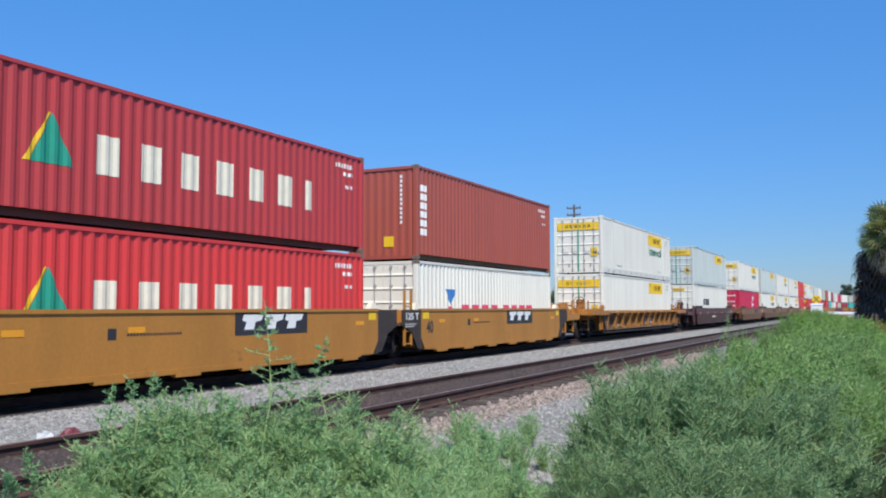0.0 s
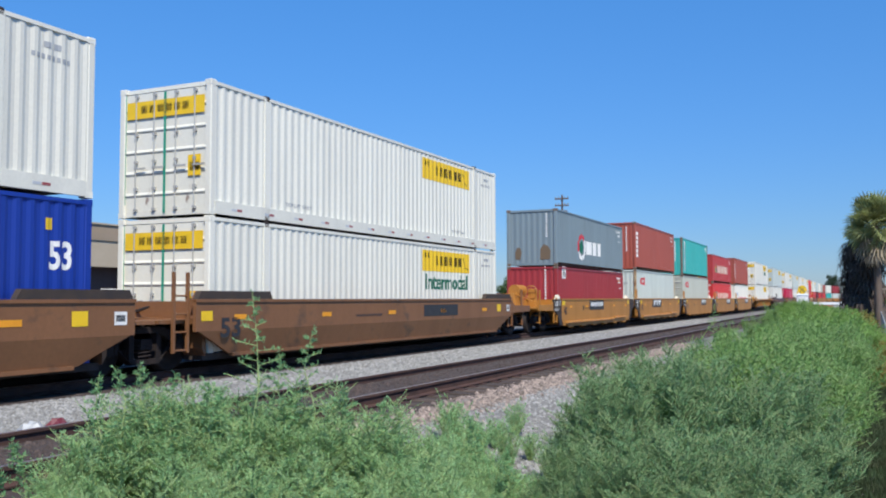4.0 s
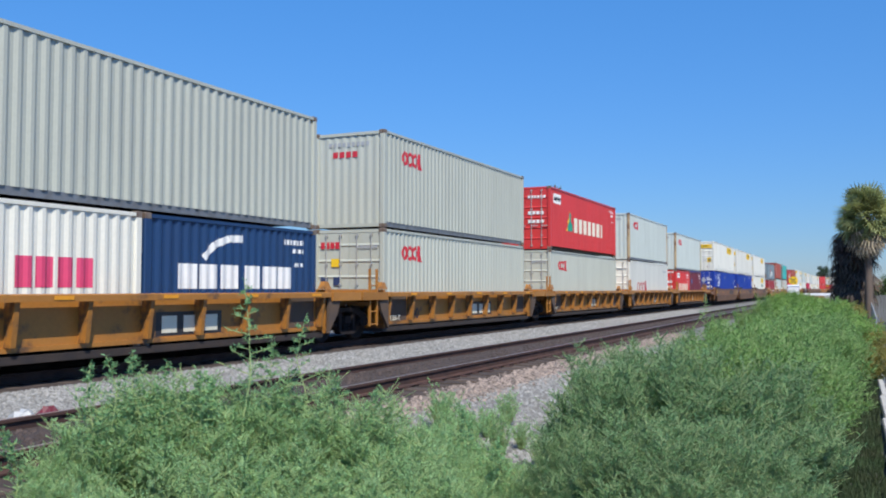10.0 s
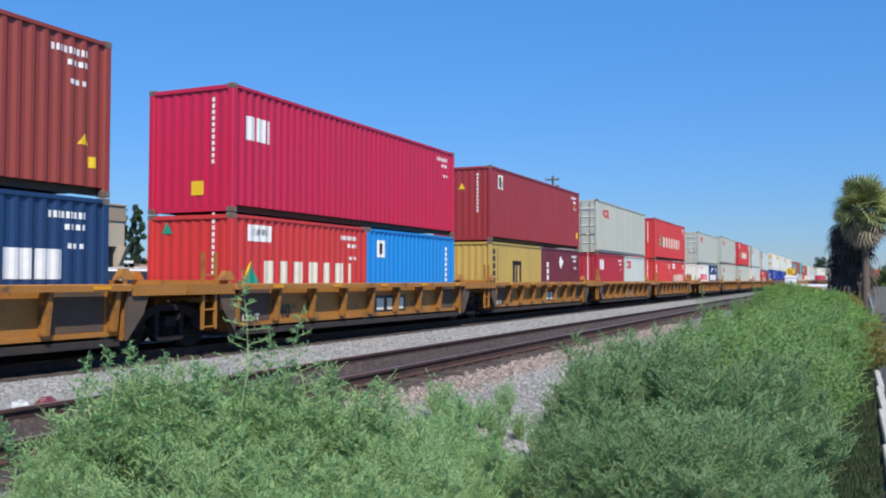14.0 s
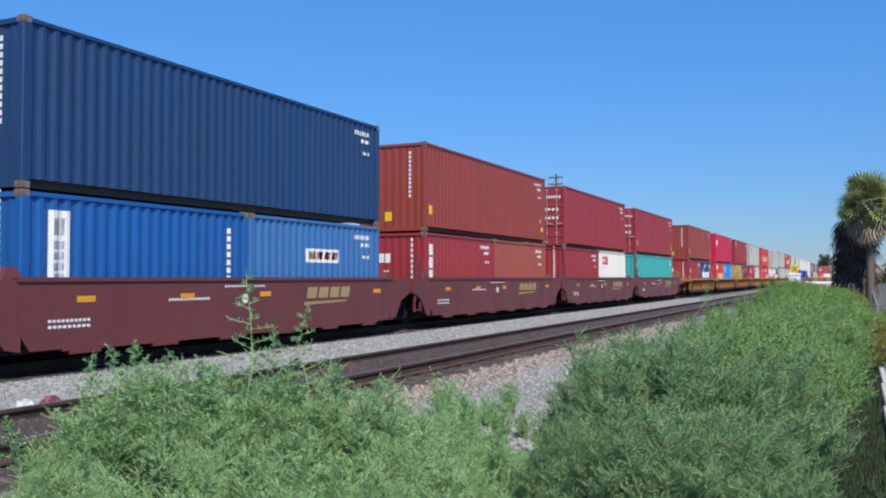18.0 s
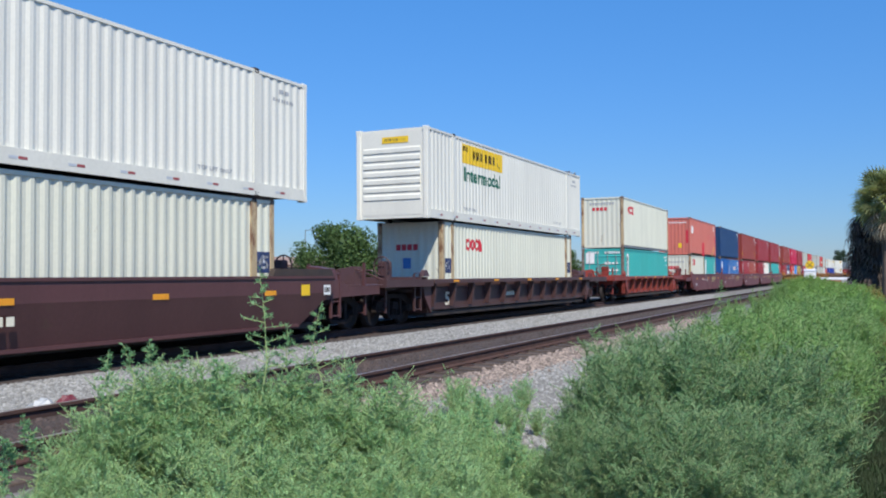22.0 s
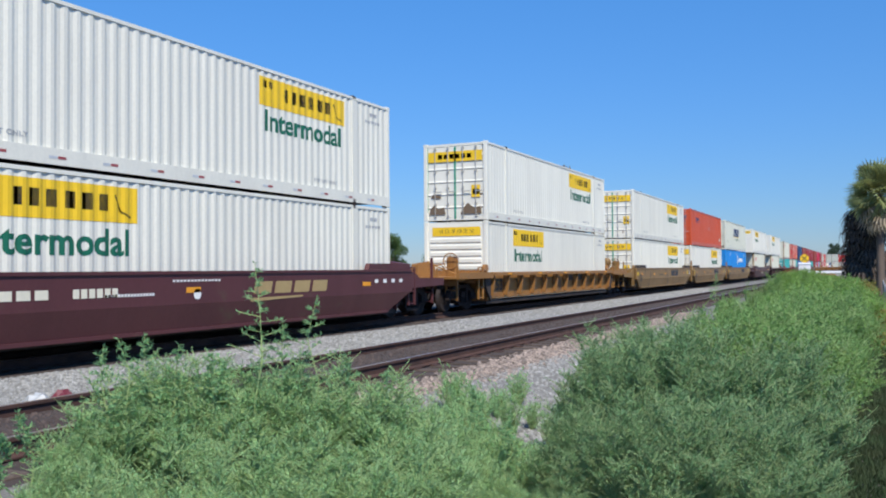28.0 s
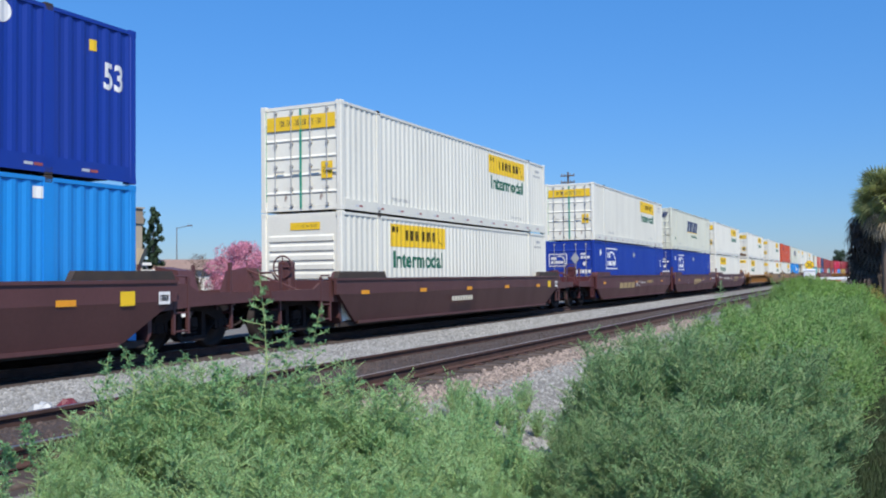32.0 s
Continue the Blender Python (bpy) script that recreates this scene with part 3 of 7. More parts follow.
END_MARKS = {
    "plate": [("gold", [rect(0.2, 2.39, 2.2, 2.58), rect(1.95, 2.3, 0.85, 1.3)], []), ("black", blocks(0.6, 1.95, 2.31, 2.48, 6, 0.35) + blocks(2.0, 2.25, 0.95, 1.15, 2, 0.3), []), ("teal", [rect(1.26, 1.33, 0.08, 2.75), rect(0.14, 0.18, 0.3, 2.75)], [])],
    "plate_rusty": [("rust", [[(0.22, 0.24), (0.9, 0.24), (0.84, 0.5), (0.6, 0.44), (0.42, 0.6), (0.28, 0.46)], [(1.5, 0.24), (2.35, 0.24), (2.32, 0.52), (2.05, 0.46), (1.8, 0.66), (1.6, 0.42)], [(0.3, 0.86), (0.72, 0.84), (0.66, 0.98), (0.36, 1.0)]], []), ("gold", [rect(0.2, 2.39, 2.2, 2.58), rect(1.95, 2.3, 0.85, 1.3)], []), ("black", blocks(0.6, 1.95, 2.31, 2.48, 6, 0.35) + blocks(2.0, 2.25, 0.95, 1.15, 2, 0.3), []), ("teal", [rect(1.26, 1.33, 0.08, 2.75), rect(0.14, 0.18, 0.3, 2.75)], [])],
    "plate_top": [("gold", [rect(0.35, 2.3, 2.35, 2.68)], []), ("black", blocks(0.6, 2.05, 2.45, 2.6, 6, 0.35), [])],
    "plate_small": [("gold", [rect(0.95, 1.9, 2.42, 2.62)], []), ("black", blocks(1.05, 1.8, 2.48, 2.56, 6, 0.35), [])],
    "red_four": [("red", blocks(0.65, 1.5, 2.12, 2.3, 4, 0.3), []), ("grey", blocks(0.5, 1.9, 2.45, 2.58, 9, 0.5), [])],
    "red_four_low": [("red", blocks(0.65, 1.5, 1.5, 1.75, 4, 0.25), []), ("grey", blocks(0.6, 1.9, 2.0, 2.12, 9, 0.5), [])],
    "red_four_doors": [("red", blocks(0.25, 0.9, 2.3, 2.5, 4, 0.25), []), ("gold", [rect(0.62, 0.9, 1.75, 2.0)], []), ("navy", [rect(0.25, 0.5, 1.2, 1.45), rect(0.7, 0.95, 1.2, 1.45)], []), ("grey", blocks(1.5, 2.2, 2.3, 2.4, 6, 0.4), [])],
    "triangle": [("teal", [[(0.4, 2.15), (0.72, 2.15), (0.55, 2.42)]], []), ("white", column(1.85, 1.93, 1.2, 2.6, 10, 0.5), [])],
    "triangle_doors": [("teal", [[(0.25, 2.2), (0.55, 2.2), (0.4, 2.5)]], []), ("white", blocks(1.35, 2.2, 2.35, 2.48, 6, 0.4) + blocks(1.35, 2.1, 1.6, 1.75, 4, 0.3) + blocks(1.35, 2.1, 1.2, 1.35, 4, 0.3) + [rect(0.2, 0.6, 1.75, 1.9)], []), ("gold", [rect(0.3, 0.45, 1.05, 1.2)], [])],
    "code": [("white", column(1.82, 1.9, 1.1, 2.6, 11, 0.5), []), ("gold", [rect(0.95, 1.2, 0.35, 0.65)], [])],
    "code_plate": [("white", column(1.82, 1.9, 1.1, 2.6, 11, 0.5), []), ("gold", [rect(1.25, 1.6, 0.4, 0.72)], [])],
    "code_warn": [("white", column(1.82, 1.9, 1.1, 2.6, 11, 0.5), []), ("gold", [[(1.05, 2.0), (1.35, 2.0), (1.2, 2.25)]], [])],
    "white_rows": [("white", blocks(0.35, 1.0, 2.3, 2.42, 5, 0.5) + blocks(1.35, 2.2, 2.3, 2.42, 7, 0.5) + blocks(1.35, 2.1, 1.7, 1.82, 4, 0.5) + blocks(1.35, 2.1, 1.3, 1.42, 4, 0.5) + [rect(0.25, 0.75, 1.75, 2.35)], [])],
    "words": [("white", blocks(0.5, 1.15, 1.6, 1.9, 3, 0.2) + blocks(0.9, 1.1, 1.15, 1.35, 2, 0.3) + column(1.9, 1.97, 0.9, 2.4, 9, 0.5), [])],
    "slant": [("rust", [[(2.08, 0.5), (2.14, 0.45), (2.16, 1.9), (2.1, 2.3)], [(1.9, 0.16), (2.4, 0.16), (2.38, 0.42), (2.2, 0.36), (2.05, 0.26)], [(0.2, 0.16), (0.5, 0.16), (0.34, 0.3)], [(0.55, 1.55), (0.6, 1.5), (0.66, 1.85), (0.62, 1.9)]], []), ("navy", blocks(0.6, 1.5, 2.38, 2.6, 5, 0.15, 0.1), []), ("grey", blocks(0.95, 1.35, 1.5, 1.7, 3, 0.3), [])],
    "slant_doors": [("navy", blocks(0.3, 2.2, 2.25, 2.6, 5, 0.15, 0.15), [])],
    "arc": [("white", band([(0.2, 1.62), (1.12, 1.62), (1.12, 2.22), (0.2, 2.22), (0.2, 1.62)], 0.04) + blocks(0.3, 0.92, 1.74, 1.88, 5, 0.25) + blocks(0.3, 0.58, 1.94, 2.08, 3, 0.25)
             + band([(0.64, 2.1), (0.8, 2.13), (0.95, 2.05), (1.02, 1.9), (1.04, 1.72)], 0.05) + blocks(1.86, 2.1, 2.16, 2.26, 2, 0.3) + blocks(1.86, 2.32, 1.98, 2.1, 3, 0.25) + [disc(2.05, 1.72, 0.1)]
             + blocks(1.4, 2.36, 1.24, 1.42, 6, 0.35), []), ("grey", [[(1.34, 2.0), (1.57, 1.7), (1.8, 2.0), (1.57, 2.3)]], [])],
    "wheel": [("white", [disc(0.5, 1.75, 0.2)] + blocks(0.8, 2.2, 1.68, 1.84, 10, 0.3) + blocks(0.5, 1.1, 1.1, 1.3, 3, 0.3) + blocks(1.5, 2.2, 1.1, 1.3, 4, 0.3), [])],
    "bars": [("navy", blocks(0.5, 2.2, 2.12, 2.4, 9, 0.25, 0.06) + [rect(0.5, 2.2, 2.0, 2.05)], []), ("grey", [rect(0.75, 1.0, 0.75, 1.0), rect(1.45, 1.7, 0.75, 1.0)], [])],
    "pink": [("pink", [rect(0.45, 0.75, 1.2, 1.6)], []), ("navy", [rect(0.52, 0.68, 1.3, 1.7)], [])],
    "shade45": [("red", blocks(0.7, 1.5, 1.95, 2.15, 4, 0.25), []), ("blue", [rect(0.95, 1.25, 1.35, 1.7)], [])],
    "patch": [("white", blocks(0.6, 2.1, 2.45, 2.55, 8, 0.7), []), ("red", [rect(2.08, 2.28, 0.9, 1.9)], []), ("gold", [rect(1.5, 1.75, 0.55, 0.9)], [])],
    "rust_runs": [("rust", [[(0.42, 0.3), (0.66, 0.3), (0.72, 0.62), (0.66, 0.82), (0.5, 0.86), (0.4, 0.6)], [(1.62, 0.28), (2.1, 0.28), (2.12, 0.7), (1.98, 0.9), (1.8, 0.98), (1.64, 0.8)]], []), ("white", column(1.9, 1.97, 1.3, 2.4, 9, 0.5), [])],
    "none": [],
}

WORDS = {"red": "red", "faded_red": "dull red", "crimson": "crimson", "maroon": "maroon", "brown": "reddish brown", "orange_brown": "orange brown", "salmon": "salmon pink", "orange": "orange", "teal": "teal green", "grey": "grey-green", "white": "white",
         "cream": "cream", "pearl": "pale grey", "slate": "slate grey", "navy": "navy", "blue": "deep blue", "sky": "light blue", "royal": "bright blue", "violet": "violet blue", "yellow": "mustard yellow", "wine": "wine red", "plum": "plum red"}


def marks_on(owner, layers, key, knee_list, face, at=None):
    """Paints marks: each large block is a part, small print is joined."""
    for i, (ink, outlines, texts) in enumerate(layers):
        big, small = [], []
        for o in outlines:
            us, zs = [p[0] for p in o], [p[1] for p in o]
            (big if max(us) - min(us) > 0.24 and max(zs) - min(zs) > 0.3 else small).append(o)
        for k, o in enumerate(big):
            part("marking", shared(("marking", key, i, k), INK[ink], lambda: cut_flat([o], [], knee_list, face)), owner, at=at)
        for k, t in enumerate(texts):
            part("lettering", shared(("lettering", key, i, k), INK[ink], lambda: cut_flat([], [t], knee_list, face)), owner, at=at)
        if small:
            tagged(part("small_print", shared(("small_print", key, i), INK[ink], lambda: cut_flat(small, [], knee_list, face)), owner, at=at), kind="stuff")


def plain_container(size, colour, on):
    """A container of the train's far head: walls, roof and posts."""
    L, W, H = SIZES[size]
    P = PAINT[colour]
    box = thing("shipping_container", "%s shipping container far down the line, %s" % (WORDS[colour], on), "container", group="containers on the train")
    h2, w2 = L / 2, W / 2
    for s in (-1, 1):
        part("side_panel", shared(("side_panel", size, False), P, lambda: corrugated(L - 0.24, 0.16, H - 0.1)), box, at=pose(s * (w2 - 0.012), -s * (h2 - 0.12), 0, 0, 0, 0 if s > 0 else 180))
        part("end_wall", shared(("end_panel", size), P, lambda: turn_z(corrugated(W - 0.3, 0.12, H - 0.1, False, 0.55), 90, 0, 0)), box, at=pose(s * (w2 - 0.15), s * (h2 - 0.05), 0, 0, 0, 0 if s > 0 else 180))
        for e in (-1, 1):
            part("corner_post", shared(("corner_post", size), P, lambda: Geo().rbox(-0.08, 0.08, -0.08, 0.08, 0.0, H, 0.02)), box, at=pose(s * (w2 - 0.08), e * (h2 - 0.08), 0))
    part("roof", shared(("roof", size), P, lambda: Geo().box(-w2 + 0.06, w2 - 0.06, -h2 + 0.1, h2 - 0.1, H - 0.06, H - 0.02)), box)
    part("floor", shared(("floor", size), STEEL_DARK, lambda: underframe(L, W)), box)
    return box


def container(size, colour, end, side_marks, end_marks, on, smooth=False):
    """A shipping container round its middle, standing on z = 0. end: what closes its rear, 'doors', 'front' or 'ribs'."""
    L, W, H = SIZES[size]
    P = PAINT[colour]
    feet = {20: "twenty-foot", 40: "forty-foot", 41: "forty-foot", 45: "forty-five-foot", 53: "fifty-three-foot"}[size]
    face_word = {"doors": "locked doors", "front": "corrugated end", "ribs": "ribbed end"}[end]
    box = thing("shipping_container", "%s %s shipping container with %s, %s" % (WORDS[colour], feet, face_word, on), "container", group="containers on the train")
    h2, w2 = L / 2, W / 2
    side = shared(("side_panel", size, smooth), P, lambda: corrugated(L - 0.24, 0.28 if size == 53 else 0.16, H - 0.1, smooth, 0.62 if size == 53 else 1.0))
    part("side_panel", side, box, at=pose(w2 - 0.012, -h2 + 0.12, 0))
    part("side_panel", side, box, at=pose(-w2 + 0.012, h2 - 0.12, 0, 0, 0, 180))
    part("roof", shared(("roof", size), P, lambda: Geo().box(-w2 + 0.06, w2 - 0.06, -h2 + 0.1, h2 - 0.1, H - 0.06, H - 0.02)), box)
    part("underframe", shared(("underframe", size), STEEL_DARK, lambda: underframe(L, W)), box)
    rail = shared(("top_rail", size), P, lambda: Geo().box(-0.03, 0.03, -h2 + 0.16, h2 - 0.16, H - 0.1, H - 0.03))
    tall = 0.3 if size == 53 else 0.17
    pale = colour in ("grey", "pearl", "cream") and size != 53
    # dark rails carry grime and the painted shade below the side wall
    low = shared(("bottom_rail", size), P if size == 53 else STEEL_GREY if pale else GRIME_SHADE, lambda: Geo().box(-0.025, 0.025, -h2 + 0.16, h2 - 0.16, 0.02, tall))
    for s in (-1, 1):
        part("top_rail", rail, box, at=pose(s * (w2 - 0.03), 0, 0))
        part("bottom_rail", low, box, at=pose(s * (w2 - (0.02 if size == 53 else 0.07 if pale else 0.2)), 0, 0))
    post = shared(("corner_post", size), RUSTY_POST if colour in ("cream", "pearl") and size != 53 else CASTING if colour == "teal" else P, lambda: Geo().rbox(-0.08, 0.08, -0.08, 0.08, 0.1, H - 0.1, 0.02))
    cast = shared("corner_casting", P if size == 53 else CASTING, lambda: Geo().rbox(-0.09, 0.09, -0.09, 0.09, 0, 0.118, 0.012))
    reach = (L - 12.19) / 2 if size in (45, 53) else 0.0
    for sx in (-1, 1):
        for sy in (-1, 1):
            part("corner_post", post, box, at=pose(sx * (w2 - 0.08), sy * (h2 - 0.08), 0))
            for z in (0, H - 0.118):
                part("corner_casting", cast, box, at=pose(sx * (w2 - 0.088), sy * (h2 - 0.088), z))
            if reach:
                part("lifting_post", shared(("lifting_post", size), RUSTY_POST if size == 45 else P, lambda: Geo().box(-0.05, 0.05, -0.1, 0.1, 0.03, H - 0.05)), box, at=pose(sx * (w2 - 0.045), sy * (h2 - reach), 0))
                for z in (0, H - 0.118):
                    part("corner_casting", shared("lifting_casting", STEEL_DARK, lambda: Geo().rbox(-0.09, 0.09, -0.09, 0.09, 0, 0.125, 0.012)), box, at=pose(sx * (w2 - 0.085), sy * (h2 - reach), z))
    Lf = shared(("end_panel", size), END_PAINT.get(colour, P), lambda: turn_z(corrugated(W - 0.3, 0.12, H - 0.1, False, 0.55), 90, 0, 0))
    part("front_wall", Lf, box, at=pose(w2 - 0.15, h2 - 0.05, 0))
    part("header", shared(("header", W, H), P, lambda: Geo().box(-w2 + 0.16, w2 - 0.16, 0.0, 0.09, H - 0.12, H - 0.03)), box, at=pose(0, -h2 + (0.025 if end == "front" else 0.05), 0))
    part("end_sill", shared(("end_sill", W), P, lambda: Geo().box(-w2 + 0.16, w2 - 0.16, 0.0, 0.08, 0.02, 0.125)), box, at=pose(0, -h2 + 0.05, 0))
    if end == "front":
        part("end_wall", Lf, box, at=pose(-w2 + 0.15, -h2 + 0.05, 0, 0, 0, 180))
    elif end == "ribs":
        wall = part("end_wall", shared(("rib_wall", size), P, lambda: Geo().box(0, W - 0.3, 0.0, 0.05, 0.12, H - 0.1)), box, at=pose(-w2 + 0.15, -h2 + 0.04, 0))
        for k in range(7):
            part("rib", shared(("end_rib", size), P, lambda: end_rib(W)), wall, at=pose(0, 0, 0.62 + k * 0.25))
    else:
        w = (W - 0.32) / 2
        leaf = shared(("door", size), END_PAINT.get(colour, P), lambda: door_leaf(w - 0.01, H - 0.26))
        rod = shared(("lock_rod", size), LOCK_STEEL, lambda: lock_rod(H - 0.26))
        for k in (0, 1):
            d = part("door", leaf, box, at=pose(-w2 + 0.16 + k * w, -h2 + 0.06, 0.13))
            for f in (0.28, 0.74):
                part("lock_rod", rod, d, at=pose(w * f, 0, 0))
    if end_marks != "none":
        marks_on(box, END_MARKS[end_marks], ("end", end_marks, W), [], lambda u: 0.004, at=pose(-w2, -h2 + (0.03 if end != "front" else 0.048), 0, 0, 0, -90))
    if size == 53:
        # reflective tape along the bottom rail
        for ink, du in (("white", 0.0), ("red", 0.19)):
            tagged(part("tape", shared(("tape", ink), TAPE[ink], lambda: tape_row(du)), box, at=pose(w2 + 0.005, -h2 + 0.7, 0.12)), kind="stuff")
    start = 0.12
    depth = (lambda u: 0.006) if smooth else (lambda u: 0.006 - relief(max(u - start, 0)) * (0.62 if size == 53 else 1.0))
    for ink_layers in (side_marks(L, H),):
        kn = [] if smooth else [start + k * PITCH / 4 for k in range(int(L / PITCH * 4))]
        marks_on(box, ink_layers, (side_marks, size, smooth), kn, depth, at=pose(w2 - 0.012, -h2, 0))
    return box


TAPE = {"white": surface("silver_tape", (0.62, 0.64, 0.66), 0.4, 0.2), "red": surface("faded_red_tape", (0.36, 0.09, 0.09), 0.45)}


def tape_row(du):
    g = Geo()
    for k in range(13):
        g.box(0, 0.004, k * 1.18 + du, k * 1.18 + du + 0.17, 0, 0.05)
    return g


def underframe(L, W):
    g = Geo().box(-W / 2 + 0.24, W / 2 - 0.24, -L / 2 + 0.12, L / 2 - 0.12, 0.1, 0.15)
    return g


def end_rib(W):
    """One lying rib of a flat end wall."""
    w = W - 0.3
    return Geo().hexa([(0.12, -0.03, 0), (w - 0.12, -0.03, 0), (w - 0.12, 0.002, -0.03), (0.12, 0.002, -0.03), (0.12, -0.03, 0.12), (w - 0.12, -0.03, 0.12), (w - 0.12, 0.002, 0.17), (0.12, 0.002, 0.17)])
# ---- well cars ----
WHEEL_R, WHEEL_BASE = 0.483, 1.83


def wheelset():
    """An axle with two flanged wheels, turning round x."""
    g = Geo().rod((-1.05, 0, 0), (1.05, 0, 0), 0.09, 10)
    for s in (-1, 1):
        prof = [(s * 0.8, 0.12), (s * 0.8, 0.2), (s * 0.745, 0.34), (s * 0.69, 0.40), (s * 0.69, 0.505), (s * 0.72, 0.505), (s * 0.735, WHEEL_R), (s * 0.825, WHEEL_R - 0.006), (s * 0.825, 0.40), (s * 0.775, 0.35), (s * 0.82, 0.2), (s * 0.86, 0.12)]
        g.lathe(prof, 28)
        for k in range(4):
            a = k * math.tau / 4
            g.rod((s * 0.86, 0.07 * math.cos(a), 0.07 * math.sin(a)), (s * 1.06, 0.07 * math.cos(a), 0.07 * math.sin(a)), 0.018, 5)
        g.rod((s * 0.84, 0, 0), (s * 1.07, 0, 0), 0.1, 10)
    return g


def side_frame():
    """A cast side frame with its two windows and pedestal jaws, face to +x."""
    g = Geo()
    b = WHEEL_BASE / 2
    g.slab([(-b - 0.16, 0.1), (-b + 0.16, 0.1), (-0.32, 0.3), (0.32, 0.3), (b - 0.16, 0.1), (b + 0.16, 0.1), (b + 0.1, 0.24), (0.42, 0.42), (-0.42, 0.42), (-b - 0.1, 0.24)], "x", -0.08, 0.08)
    g.slab([(-0.34, -0.3), (0.34, -0.3), (0.46, -0.2), (-0.46, -0.2)], "x", -0.1, 0.1)
    for s in (-1, 1):
        g.slab([(s * (b - 0.14), 0.12), (s * 0.34, -0.3), (s * 0.46, -0.2), (s * (b - 0.02), 0.2)][::s], "x", -0.07, 0.07)
        g.slab([(s * 0.3, -0.24), (s * 0.42, -0.24), (s * 0.42, 0.34), (s * 0.3, 0.34)][::s], "x", -0.075, 0.075)
        g.slab([(s * b - 0.2, -0.08), (s * b - 0.13, -0.08), (s * b - 0.13, 0.12), (s * b - 0.2, 0.12)], "x", -0.08, 0.08)
        g.slab([(s * b + 0.13, -0.08), (s * b + 0.2, -0.08), (s * b + 0.2, 0.12), (s * b + 0.13, 0.12)], "x", -0.08, 0.08)
        g.rbox(-0.1, 0.1, s * b - 0.12, s * b + 0.12, -0.1, 0.12, 0.03)
    return g


def coil_springs():
    g = Geo()
    pts = [(0.1 * math.cos(a), 0.2 * math.sin(a), -0.22 + 0.3 * i / 24) for i, a in enumerate([k * math.tau * 4 / 24 for k in range(25)])]
    g.pipe(pts, 0.022, 4)
    return g


def truck_bolster():
    g = Geo().hexa([(-1.1, -0.16, -0.02), (1.1, -0.16, -0.02), (1.1, 0.16, -0.02), (-1.1, 0.16, -0.02), (-1.1, -0.14, 0.18), (1.1, -0.14, 0.18), (1.1, 0.14, 0.18), (-1.1, 0.14, 0.18)])
    g.lathe([(0.18, 0.26), (0.34, 0.24)], 14, axis="z")
    for s in (-1, 1):
        g.rod((-1.0, s * 0.42, -0.05), (1.0, s * 0.42, -0.05), 0.05, 6)
        for x in (-0.76, 0.76):
            g.box(x - 0.05, x + 0.05, s * 0.4 - 0.03 + s * 0.02, s * 0.4 + 0.03 + s * 0.02, -0.2, 0.2)
    return g


def add_truck(car, y):
    """A four-wheel truck under the car at y. Returns its wheelsets."""
    t = part("truck", shared("truck", TRUCK_STEEL, truck_bolster), car, "dusty cast steel truck, darkened for the shade below the car", at=pose(0, y, WHEEL_R + 0.02))
    frame_mesh, spring = shared("side_frame", TRUCK_STEEL, side_frame), shared("spring", TRUCK_STEEL, coil_springs)
    for s in (-1, 1):
        part("side_frame", frame_mesh, t, at=pose(s * 1.0, 0, 0, 0, 0, 0 if s > 0 else 180))
        part("spring", spring, t, at=pose(s * 1.0, 0, 0))
    axles = []
    for s in (-1, 1):
        axles.append((part("wheelset", shared("wheelset", WHEEL_STEEL, wheelset, True), t, at=pose(0, s * WHEEL_BASE / 2, -0.02)), s * WHEEL_BASE / 2, car, y))
    return axles


def smooth_side(h2):
    """The plain side of a forty-foot well, outer face to +x at x = 0."""
    g = Geo().slab([(-h2 + 0.25, -1.2), (h2 - 0.25, -1.2), (h2, -0.85), (h2, 0), (-h2, 0), (-h2, -0.85)], "x", -0.09, 0.0)
    g.box(-0.14, 0.03, -h2, h2, -0.06, 0.012)
    g.box(-0.2, 0.02, -h2 + 0.9, h2 - 0.9, -1.24, -1.14)
    for k in range(6):
        y = -h2 + 1.4 + k * (2 * h2 - 2.8) / 5
        g.box(-0.1, 0.02, y - 0.35, y + 0.35, -1.3, -1.22)
    return g


def folded_side(h2, fold, lean):
    """The side of a long well: upright above the fold, leaning inwards below it, cut away over the trucks."""
    g = Geo().box(-0.08, 0.0, -h2, h2, -fold, 0.0)
    g.box(-0.16, 0.03, -h2, h2, -0.05, 0.012)
    g.hexa([(-lean - 0.08, -h2 + 1.2, -1.14), (-lean, -h2 + 1.2, -1.14), (-lean, h2 - 1.2, -1.14), (-lean - 0.08, h2 - 1.2, -1.14), (-0.08, -h2 + 0.1, -fold), (0.0, -h2 + 0.1, -fold), (0.0, h2 - 0.1, -fold), (-0.08, h2 - 0.1, -fold)])
    g.box(-lean - 0.12, 0.04 - lean, -h2 + 1.3, h2 - 1.3, -1.19, -1.12)
    return g


def end_platform(style, reach, wide):
    """The deck over a truck with its side sills, from the well's bulkhead at y = 0 out to -reach."""
    if style == "ribbed":
        g = Geo().box(-wide, wide, -reach, 0.0, 1.13, 1.2)
        for s in (-1, 1):
            g.box(min(s * wide, s * (wide - 0.12)), max(s * wide, s * (wide - 0.12)), -reach, -0.02, 1.2, 1.345)
        return g
    g = Geo().box(-1.4, 1.4, -reach, 0.0, 1.02, 1.09)
    for s in (-1, 1):
        plate = [(0.08, 0.84), (0.08, 1.4), (-0.9, 1.38), (-1.25, 1.2), (-reach, 1.18), (-reach, 0.96), (-1.1, 0.92)]
        g.slab(plate[::-1], "x", s * 1.43 - 0.03, s * 1.43 + 0.03)
    return g


